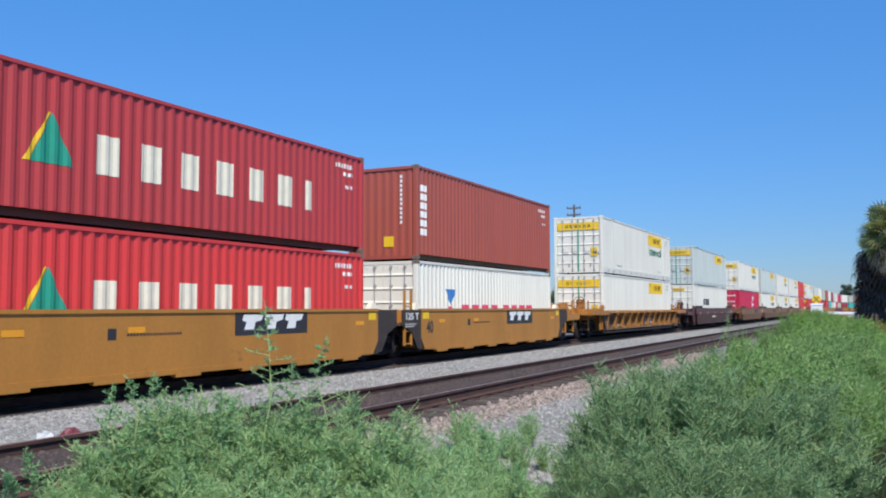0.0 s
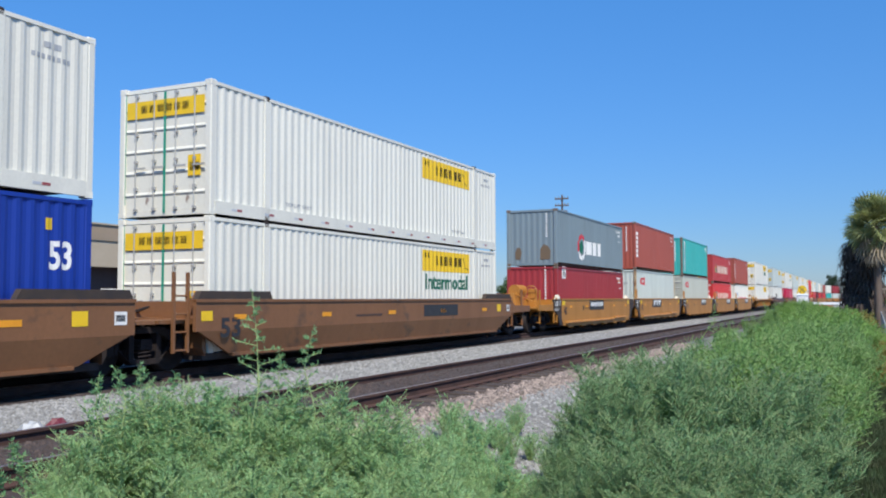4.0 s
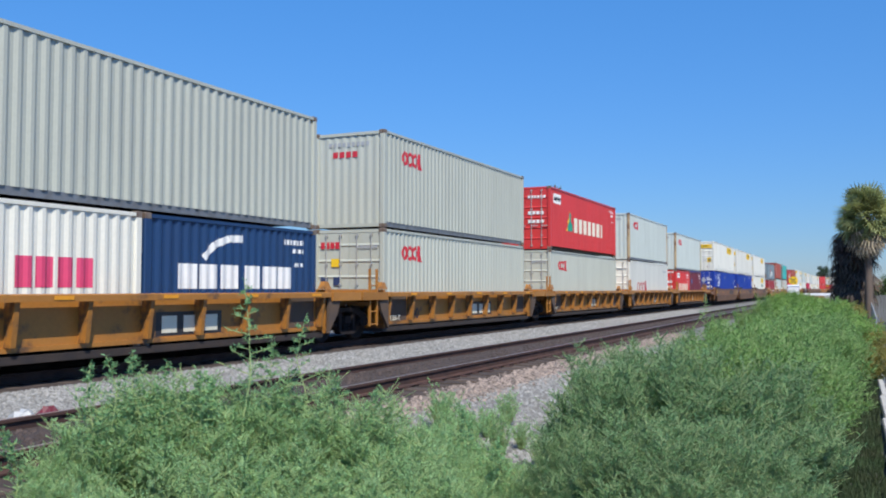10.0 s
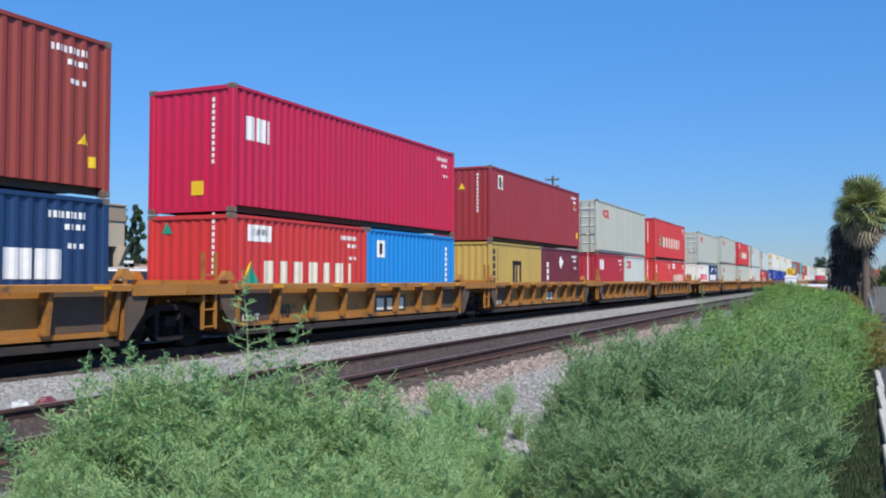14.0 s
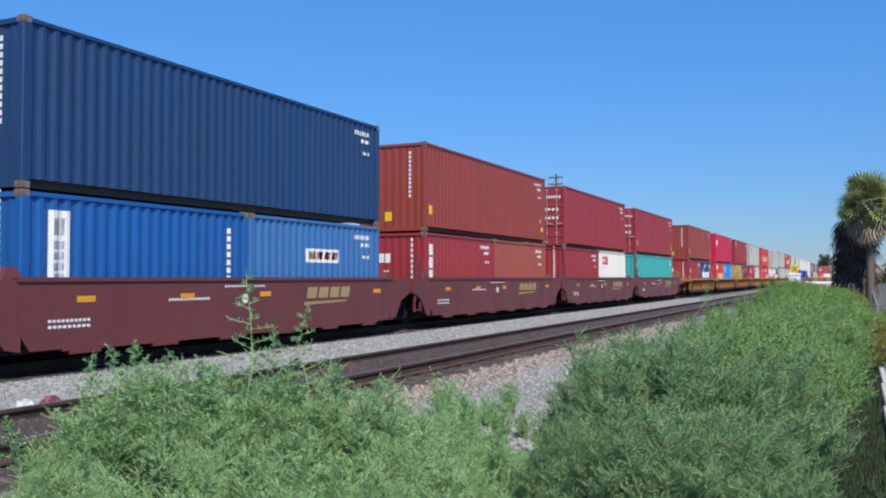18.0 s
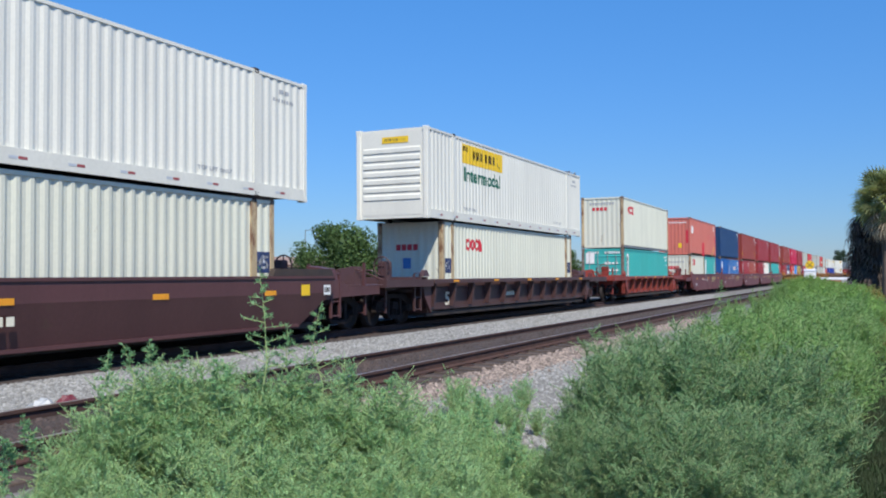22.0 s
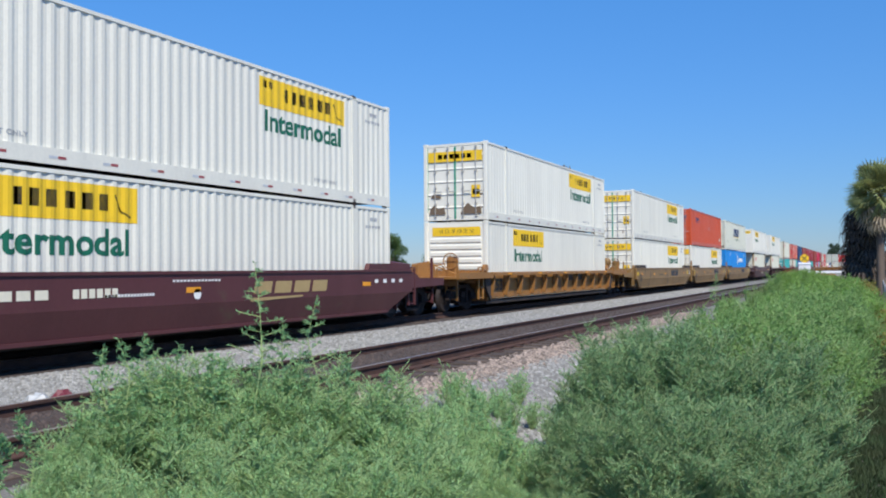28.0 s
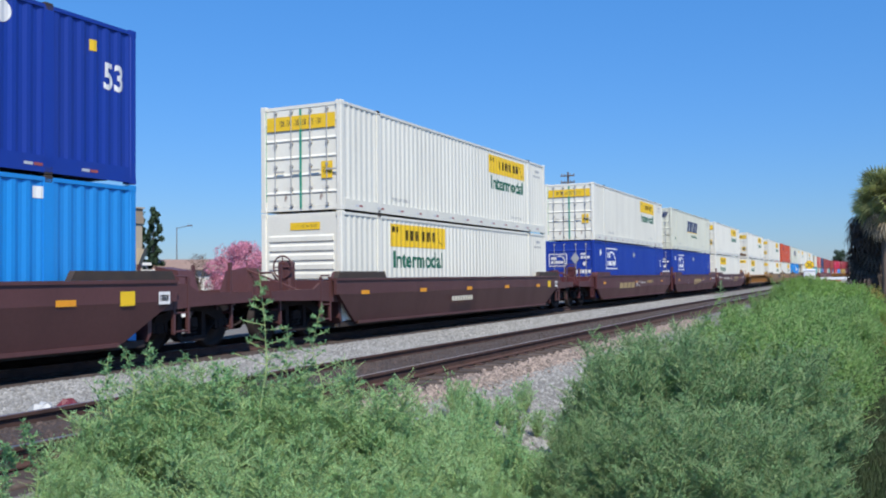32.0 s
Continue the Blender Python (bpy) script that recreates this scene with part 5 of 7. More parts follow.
TRAIN = [
    (188.5, 53, "folded", "rust_brown", (53, "white", D, Y, "plate"), [(53, "red", D, mark_none, "plate")]),
    (169.0, 40, "smooth", "yellow", (40, "red", F, mark_none, "code"), [(40, "red", F, mark_none, "none")]),
    (150.5, 53, "folded", "rust_brown", (53, "white", D, Y, "plate"), [(53, "white", D, Y, "plate")]),
    (131.5, 53, "folded", "rust_brown", (53, "white", D, Y, "plate"), [(53, "white", D, Y, "plate")]),
    (112.5, 53, "folded", "rust_brown", (53, "pearl", D, YN, "plate"), [(53, "white", D, Y, "plate")]),
    (93.6, 53, "folded", "rust_brown", (53, "white", D, Y, "plate"), [(53, "crimson", D, mark_red_swirl, "white_rows")]),
    (69.1, 53, "folded", "dark_brown", (53, "pearl", D, YN, "plate"), [(53, "white", D, mark_tip_blocks, "plate_small")]),
    (44.51, 53, "ribbed", "rib_yellow", (53, "white", D, Y, "plate"), [(53, "white", D, YN, "plate")]),
    (24.5, 40, "smooth", "yellow", (40, "brown", F, mark_tall, "code_plate"), [(41, "white", D, mark_pink_row_long, "none")]),
    (9.2, 40, "smooth", "yellow", (41, "faded_red", F, mark_triangle, "code"), [(41, "red", F, mark_triangle, "white_rows")]),
    (-6.12, 40, "smooth", "yellow", (40, "teal", F, mark_tall_plate, "code_warn"), [(40, "grey", D, mark_red_four, "red_four_doors")]),
    (-21.72, 40, "smooth", "yellow", (40, "brown", F, mark_tall, "code_plate"), [(40, "pearl", F, mark_red_four, "red_four_low")]),
    (-37.19, 40, "smooth", "yellow", (41, "slate", F, mark_ring, "rust_runs"), [(41, "maroon", F, mark_emblem, "code")]),
    (-60.94, 53, "folded", "rust_brown", (53, "white", D, YN, "plate"), [(53, "white", D, Y, "plate")]),
    (-80.24, 53, "folded", "rust_brown", (53, "white", D, YN, "plate"), [(53, "blue", D, mark_53, "arc")]),
    (-99.56, 53, "folded", "rust_brown", (53, "white", D, YN, "plate"), [(53, "blue", D, mark_arc_box, "arc")]),
    (-119.65, 40, "ribbed", "rib_yellow", (40, "pearl", F, mark_red_four, "red_four"), [(20, "red", D, mark_triangle_low, "triangle_doors"), (20, "wine", F, mark_disc, "none")]),
    (-135.48, 40, "ribbed", "rib_yellow", (40, "pearl", F, mark_red_four, "red_four"), [(40, "white", D, mark_big_low, "red_four_doors", True)]),
    (-151.23, 40, "ribbed", "rib_yellow", (40, "red", D, mark_triangle_plate, "triangle_doors"), [(40, "grey", D, mark_red_four, "red_four_doors")]),
    (-167.04, 40, "ribbed", "rib_yellow", (40, "grey", F, mark_red_four, "red_four"), [(40, "grey", D, mark_red_four, "red_four_doors")]),
    (-182.84, 40, "ribbed", "rib_yellow", (40, "grey", D, mark_red_four, "red_four_doors"), [(20, "white", F, mark_pink_row, "pink"), (20, "navy", F, mark_swoosh, "none")]),
    (-202.52, 40, "ribbed", "rib_yellow", (40, "red", F, mark_triangle, "triangle"), [(20, "red", F, mark_tall_bold, "code"), (20, "red", F, mark_triangle_low, "none")]),
    (-218.23, 40, "ribbed", "rib_yellow", (40, "grey", D, mark_red_four, "red_four_doors"), [(20, "plum", F, mark_three, "code"), (20, "pearl", F, mark_red_four, "none")]),
    (-234.03, 40, "ribbed", "rib_yellow", (40, "maroon", F, mark_emblem, "code_warn"), [(20, "yellow", F, mark_m, "none"), (20, "wine", F, mark_tall_small, "none")]),
    (-249.68, 40, "ribbed", "rib_yellow", (40, "crimson", F, mark_three, "code_plate"), [(20, "red", F, mark_triangle_low, "triangle"), (20, "sky", F, mark_plate_small, "none")]),
    (-265.45, 40, "ribbed", "rib_yellow", (40, "orange_brown", F, mark_tags, "code"), [(20, "maroon", F, mark_word_small, "words"), (20, "navy", F, mark_swoosh, "none")]),
    (-285.1, 40, "smooth", "mineral", (40, "maroon", D, mark_tags, "white_rows"), [(41, "teal", F, mark_none, "none")]),
    (-300.23, 40, "smooth", "mineral", (40, "maroon", D, mark_none, "white_rows"), [(20, "maroon", F, mark_none, "code"), (20, "white", F, mark_red_four, "none")]),
    (-315.42, 40, "smooth", "mineral", (40, "orange_brown", F, mark_tags, "code"), [(20, "maroon", F, mark_tall_bold, "words"), (20, "brown", F, mark_none, "none")]),
    (-330.64, 40, "smooth", "mineral", (40, "navy", F, mark_none, "code"), [(20, "royal", F, mark_tall_plate_short, "code"), (20, "violet", F, mark_violet, "none")]),
    (-345.87, 40, "smooth", "mineral", (40, "salmon", F, mark_three_patched, "patch"), [(20, "cream", F, mark_red_four, "red_four_low"), (20, "teal", F, mark_tall_plate_short, "none")]),
    (-366.49, 40, "ribbed", "red_rib", (40, "cream", F, mark_red_four, "red_four"), [(41, "teal", D, mark_tall_plate, "white_rows")]),
    (-391.07, 53, "ribbed", "dark_brown", (53, "white", R, YR, "plate_small"), [(45, "cream", F, mark_45, "shade45")]),
    (-413.79, 53, "folded", "dark_brown", (53, "white", R, YR, "plate_top"), [(45, "cream", F, mark_45, "shade45")]),
    (-437.4, 53, "folded", "olive", (53, "cream", F, mark_slant, "slant"), [(53, "sky", D, mark_wheel, "wheel")]),
    (-456.73, 53, "folded", "olive", (53, "orange", D, mark_black_bars, "bars"), [(53, "white", D, Y, "plate")]),
    (-476.06, 53, "folded", "olive", (53, "white", D, Y, "plate"), [(53, "white", D, Y, "plate")]),
    (-498.8, 53, "ribbed", "ochre", (53, "white", D, Y, "plate_rusty"), [(53, "white", R, YR, "plate_top")]),
    (-522.29, 53, "folded", "wine53", (53, "white", D, Y, "plate"), [(53, "white", R, YR, "plate_small")]),
    (-541.6, 53, "folded", "wine53", (53, "cream", D, mark_slant, "slant_doors"), [(53, "blue", D, mark_arc_box, "arc")]),
    (-560.95, 53, "folded", "wine53", (53, "white", D, Y, "plate"), [(53, "blue", D, mark_arc_box, "arc")]),
    (-584.51, 53, "folded", "dark_brown", (53, "white", D, Y, "plate"), [(53, "white", R, YR, "plate_small")]),
    (-607.85, 53, "folded", "dark_brown", (53, "blue", F, mark_53_blue, "none"), [(53, "sky", F, mark_small_square, "none")]),
    (-628.0, 53, "folded", "dark_brown", (53, "white", D, Y, "plate"), [(53, "white", D, Y, "plate")]),
]
ROLLING, AXLES = [], []   # (thing, metres along the train, height, sideways), (wheelset, y, its car, truck's y)


def load_words(lower):
    return "in a railway car" if lower else "stacked on another"


def build_train():
    for rear, size, colour, upper, lower in HEAD:
        mid = rear + SIZES[size][0] / 2
        ROLLING.append((plain_car(colour, size), mid, 0.0))
        ROLLING.append((plain_container(size, lower, load_words(True)), mid, 0.34))
        ROLLING.append((plain_container(size, upper, load_words(False)), mid, 0.34 + SIZES[size][2] + 0.025))
    for i, (rear, size, style, colour, upper, lowers) in enumerate(TRAIN):
        L = SIZES[size][0]
        mid = rear + L / 2
        gap_front = (TRAIN[i - 1][0] - rear - L) / 2 if i else 3.8
        gap_rear = (rear - TRAIN[i + 1][0] - SIZES[TRAIN[i + 1][1]][0]) / 2 if i < len(TRAIN) - 1 else 3.8
        car, axles = well_car(style, colour, size, gap_rear, gap_front, {-541.6: -1.5, -560.95: -4.5, -21.72: -2.75, -37.19: -1.9}.get(rear, 0.4 if colour == "yellow" else 1.3))
        ROLLING.append((car, mid, 0.0))
        AXLES.extend((a, y, mid + ty, car) for a, y, c, ty in axles)
        y = rear
        high = 0.0
        for load in lowers:
            Ll = SIZES[load[0]][0]
            at = rear + (L - Ll) / 2 if load[0] == 45 else y
            box = container(*load[:5], load_words(True), *load[5:])
            ROLLING.append((box, at + Ll / 2, 0.34))
            y += Ll + 0.07
            high = max(high, SIZES[load[0]][2])
        box = container(*upper[:5], load_words(False), *upper[5:])
        ROLLING.append((box, mid, 0.34 + high + 0.025))


build_train()
# ---- ground and tracks ----
BALLAST = surface("grey_crushed_ballast", (0.2, 0.195, 0.18), 0.95, 0, (0.13, 0.125, 0.115), 5.0, 0.8, bump=1.0, bump_scale=26.0, stain=(0.27, 0.26, 0.24), stain_amount=0.5, stain_scale=11.0)
STONE_GREY = surface("ballast_stone", (0.29, 0.29, 0.28), 0.9, 0, (0.18, 0.18, 0.175), 9.0, 0.7, spread=0.38, island=True, bump=0.4, bump_scale=40)
STONE_PINK = surface("pinkish_gravel", (0.28, 0.225, 0.19), 0.9, 0, (0.2, 0.16, 0.14), 9.0, 0.7, spread=0.6, island=True, bump=0.4, bump_scale=40)
SOIL = surface("dry_soil_and_gravel", (0.17, 0.165, 0.155), 0.95, 0, (0.12, 0.11, 0.1), 1.2, 0.9, bump=0.9, bump_scale=18.0, stain=(0.2, 0.15, 0.11), stain_amount=0.35, stain_scale=0.5)
DARK_BED_DIRT = surface("dark_bed_and_track_dirt", (0.07, 0.052, 0.046), 0.95, 0, (0.04, 0.03, 0.027), 2.5, 0.9, bump=0.9, bump_scale=22.0, stain=(0.2, 0.155, 0.12), stain_amount=0.15, stain_scale=4.0)
ASPHALT = surface("worn_asphalt", (0.055, 0.056, 0.06), 0.9, 0, (0.04, 0.04, 0.042), 1.0, 0.8, bump=0.5, bump_scale=60)
CONCRETE = surface("pale_concrete", (0.5, 0.49, 0.46), 0.9, 0, (0.38, 0.37, 0.34), 1.5, 0.7, bump=0.3, bump_scale=30)
RAIL_SIDE = surface("rusty_rail", (0.09, 0.045, 0.035), 0.85, 0.1, (0.05, 0.028, 0.024), 3.0, 0.9, bump=0.3)
RAIL_HEAD = surface("polished_rail_head", (0.33, 0.3, 0.3), 0.4, 0.7, (0.2, 0.15, 0.13), 4.0, 0.7)
TIE_WOOD = surface("old_tie_wood", (0.1, 0.075, 0.06), 0.95, 0, (0.055, 0.04, 0.034), 3.0, 0.9, (1, 6, 6), bump=0.6, bump_scale=20, spread=0.3)

# height of the ground across the tracks: x, z
SECTION = [(-2500, -1.9), (-60, -1.9), (-24, -1.9), (-18.6, -1.85), (-16.6, -1.56), (-15.6, -1.52), (-15.25, -1.64), (-12.2, -1.64), (-11.85, -1.61), (-11.2, -1.57), (-9.9, -1.63), (-9.2, -1.59), (-8.3, -1.44), (-7.75, -1.42), (-6.28, -1.42), (-6.05, -1.5), (-5.5, -1.52), (-4.7, -1.61), (-3.9, -1.78), (-3.2, -1.86), (-1.0, -1.9), (0.2, -1.9), (60, -1.9), (2500, -1.9)]


def lie(x):
    for (a, za), (b, zb) in zip(SECTION, SECTION[1:]):
        if a <= x <= b:
            return za + (zb - za) * (x - a) / (b - a)
    return GROUND_Z


def stations():
    return [-60, -20, 0, 10, 20, 40, 80, 120, 200, 260] + [BEND_Y + 8 * k for k in range(0, 20)]


def swept(profile, x, z, qs=None):
    """An open profile (across, up) swept along a track."""
    g = Geo()
    qs = qs or stations()
    n = len(profile)
    for q in qs:
        m = along(q, x, z)
        g.v += [tuple(m @ Vector((a, 0, b))) for a, b in profile]
    for k in range(len(qs) - 1):
        g.f += [(k * n + i, k * n + i + 1, (k + 1) * n + i + 1, (k + 1) * n + i) for i in range(n - 1)]
    return g


def build_ground():
    qs = [-900, -300, -100, -40, -10] + [k * 2.0 for k in range(0, 40)] + [90, 110, 130, 150, 200, 260, BEND_Y] + [BEND_Y + 12 * k for k in range(1, 12)]
    xs = sorted({round(p[0], 3) for p in SECTION} | {round(-20 + 0.25 * k, 3) for k in range(0, 72)})
    g = Geo()
    rng = random.Random(4)
    n = len(xs)
    for q in qs:
        for x in xs:
            wob = rng.uniform(-0.008, 0.008) if -20 < x < -0.2 and not (-15.7 < x < -11.9) and q > -20 else 0.0
            g.v.append(tuple(along(q, TRACK_X, 0) @ Vector((x - TRACK_X, 0, lie(x) + wob))) if abs(x) < 61 else (x, q, GROUND_Z))
    for k in range(len(qs) - 1):
        g.f += [(k * n + i, k * n + i + 1, (k + 1) * n + i + 1, (k + 1) * n + i) for i in range(n - 1)]
    me = g.mesh("ground", SOIL)
    for m in (BALLAST, DARK_BED_DIRT, ASPHALT):
        me.materials.append(m)
    idx = []
    for p in me.polygons:
        x = p.center.x if p.center.y < BEND_Y else -14
        # the train's bed takes the dark material out to x = -11.6
        idx.append(2 if -15.6 < x < -11.6 else 1 if -18.8 < x < -8.2 else 2 if -8.2 <= x < -5.6 else 1 if -5.6 <= x < -0.9 else 3 if (x > 0.35 or x < -24) else 0)
    me.polygons.foreach_set("material_index", idx)
    structure("ground", me, "dry ground with grey ballast beds and asphalt beyond")


build_ground()
far = Geo().add([(-4000, -4000, -2.2), (4000, -4000, -2.2), (4000, 4800, -2.2), (-4000, 4800, -2.2)], [(0, 1, 2, 3)])
structure("ground_far", far.mesh("ground_far", SOIL), "flat dry land reaching to the horizon")

RAIL_PROFILE = [(-0.075, -0.17), (-0.075, -0.155), (-0.012, -0.135), (-0.012, -0.045), (-0.036, -0.035), (-0.036, -0.004), (-0.028, 0.0), (0.028, 0.0), (0.036, -0.004), (0.036, -0.035), (0.012, -0.045), (0.012, -0.135), (0.075, -0.155), (0.075, -0.17)]


def build_track(name, x, z, first, last, label):
    track = tagged(new(name), label, kind="structure")
    for s in (-1, 1):
        me = swept([(a + s * 0.755, b) for a, b in RAIL_PROFILE], x, z).mesh("rail", RAIL_SIDE)
        me.materials.append(RAIL_HEAD)
        me.polygons.foreach_set("material_index", [1 if p.normal.z > 0.9 and abs(p.center.z - z) < 0.003 else 0 for p in me.polygons])
        part("rail", me, track)
    rng = random.Random(7)
    meshes = [Geo().rbox(-1.3 + rng.uniform(-0.05, 0.05), 1.3 + rng.uniform(-0.05, 0.05), -0.115, 0.115, -0.22, 0.0, 0.015).mesh("tie", TIE_WOOD) for _ in range(4)]
    plate = Geo().box(-0.92, -0.6, -0.09, 0.09, 0, 0.014).box(0.6, 0.92, -0.09, 0.09, 0, 0.014).mesh("tie_plate", RAIL_SIDE)
    q = first
    while q < last:
        at = along(q, x + rng.uniform(-0.06, 0.06), z - 0.182) @ pose(0, 0, rng.uniform(-0.012, 0.006), 0, 0, rng.uniform(-1.6, 1.6))
        t = part("tie", meshes[rng.randrange(4)], track, at=at)
        if q < 30:
            part("tie_plate", plate, t)
        q += 0.52
    return track


build_track("track_near", NEAR_X, NEAR_Z, 2.0, 110.0, "rusty empty railway track on old wooden ties")
build_track("track_train", TRACK_X, RAIL_Z, 2.0, 90.0, "railway track under the moving train")


def stone_field(name, material, label, seed, count, spots):
    """Loose angular stones over the ballast: spots gives x, y and a size."""
    rng = np.random.RandomState(seed)
    base = np.array([(1, 0, -0.2), (0.2, 0.9, -0.3), (-0.9, 0.4, -0.2), (-0.6, -0.8, -0.2), (0.4, -0.9, -0.25), (0.35, 0.25, 0.6), (-0.4, -0.15, 0.55)])
    faces = np.array([(0, 1, 5), (1, 2, 6), (1, 6, 5), (2, 3, 6), (3, 4, 6), (4, 5, 6), (4, 0, 5)])
    x, y, size = spots(rng, count)
    z = np.array([lie(a) for a in x])
    jig = rng.uniform(0.65, 1.3, (count, 7, 3))
    a = rng.uniform(0, math.tau, count)
    p = base[None] * jig * size[:, None, None]
    c, s = np.cos(a)[:, None], np.sin(a)[:, None]
    px, py = p[..., 0] * c - p[..., 1] * s, p[..., 0] * s + p[..., 1] * c
    v = np.stack([px + x[:, None], py + y[:, None], p[..., 2] + z[:, None] + size[:, None] * 0.15], -1).reshape(-1, 3)
    f = (faces[None] + 7 * np.arange(count)[:, None, None]).reshape(-1, 3)
    tagged(new(name, quick_mesh(name, v, f, material)), label, "gravel", kind="stuff")


def quick_mesh(name, v, f, material, smooth=False):
    """A mesh from arrays of vertices and of faces that all have as many corners."""
    me = bpy.data.meshes.new(name)
    k = f.shape[1]
    me.vertices.add(len(v))
    me.vertices.foreach_set("co", np.ascontiguousarray(v, dtype=np.float32).ravel())
    me.loops.add(f.size)
    me.loops.foreach_set("vertex_index", np.ascontiguousarray(f, dtype=np.int32).ravel())
    me.polygons.add(len(f))
    me.polygons.foreach_set("loop_start", np.arange(0, f.size, k, dtype=np.int32))
    me.polygons.foreach_set("loop_total", np.full(len(f), k, dtype=np.int32))
    me.update(calc_edges=True)
    me.validate()
    me.materials.append(material)
    return me


def grey_spots(rng, n):
    y = 6 + 64 * rng.uniform(0, 1, n) ** 1.9
    return rng.uniform(-11.7, -8.25, n), y, rng.uniform(0.016, 0.043, n)


def pink_spots(rng, n):
    y = 5 + 26 * rng.uniform(0, 1, n) ** 1.5
    return np.clip(rng.normal(-5.28, 0.22, n), -5.65, -4.4), y, rng.uniform(0.018, 0.042, n)


def shoulder_spots(rng, n):
    y = 2.2 + 23 * rng.uniform(0, 1, n) ** 1.4
    return -5.0 + 4.2 * rng.beta(1.0, 1.4, n), y, rng.uniform(0.013, 0.04, n)


stone_field("ballast_stones", STONE_GREY, "loose grey crushed stones between the tracks", 3, 52000, grey_spots)
stone_field("gravel_stones", STONE_PINK, "pinkish gravel along the empty track", 5, 9000, pink_spots)
stone_field("shoulder_stones", STONE_GREY, "grey gravel on the slope beside the empty track", 6, 30000, shoulder_spots)

DIRT_CLOD = surface("brown_clods_and_straw", (0.08, 0.058, 0.05), 0.95, 0, (0.045, 0.033, 0.03), 7.0, 0.9, spread=0.5, island=True)


def dirt_spots(rng, n):
    y = 5 + 40 * rng.uniform(0, 1, n) ** 1.5
    x = np.where(rng.uniform(0, 1, n) < 0.72, rng.uniform(-7.58, -6.2, n), rng.uniform(-8.3, -7.75, n))
    return x, y, 0.008 + 0.03 * rng.uniform(0, 1, n) ** 2.5


stone_field("dirt_clods", DIRT_CLOD, "brown clods and straw between the rusty rails", 8, 12000, dirt_spots)

# ---- bushes ----
LEAF = surface("feathery_green_leaf", (0.255, 0.49, 0.215), 0.55, 0, (0.37, 0.58, 0.3), 2.2, 0.7, spread=0.42, island=True, through_light=0.38, spec=0.4)
LEAF_DEEP = surface("deep_green_leaf", (0.148, 0.325, 0.145), 0.6, 0, (0.22, 0.39, 0.18), 2.2, 0.7, spread=0.42, island=True, through_light=0.38, spec=0.35)
LEAF_FAR = surface("yellowish_green_leaf", (0.21, 0.42, 0.1), 0.6, 0, (0.32, 0.44, 0.12), 0.6, 0.8, spread=0.22, island=True, through_light=0.5, spec=0.3)
LEAF_MID = surface("soft_green_leaf", (0.19, 0.37, 0.11), 0.6, 0, (0.29, 0.43, 0.15), 0.9, 0.8, spread=0.25, island=True, through_light=0.45, spec=0.3)
LEAF_DRY = surface("yellowing_leaf", (0.32, 0.27, 0.07), 0.7, 0, (0.22, 0.2, 0.06), 2.2, 0.7, spread=0.3, island=True, through_light=0.3, spec=0.3)
TWIG = surface("pale_green_twig", (0.34, 0.44, 0.18), 0.8, 0, (0.24, 0.33, 0.13), 6.0, 0.6)
TWIG_PALE = surface("straw_coloured_twig", (0.30, 0.38, 0.18), 0.8, 0, (0.2, 0.27, 0.12), 6.0, 0.6)


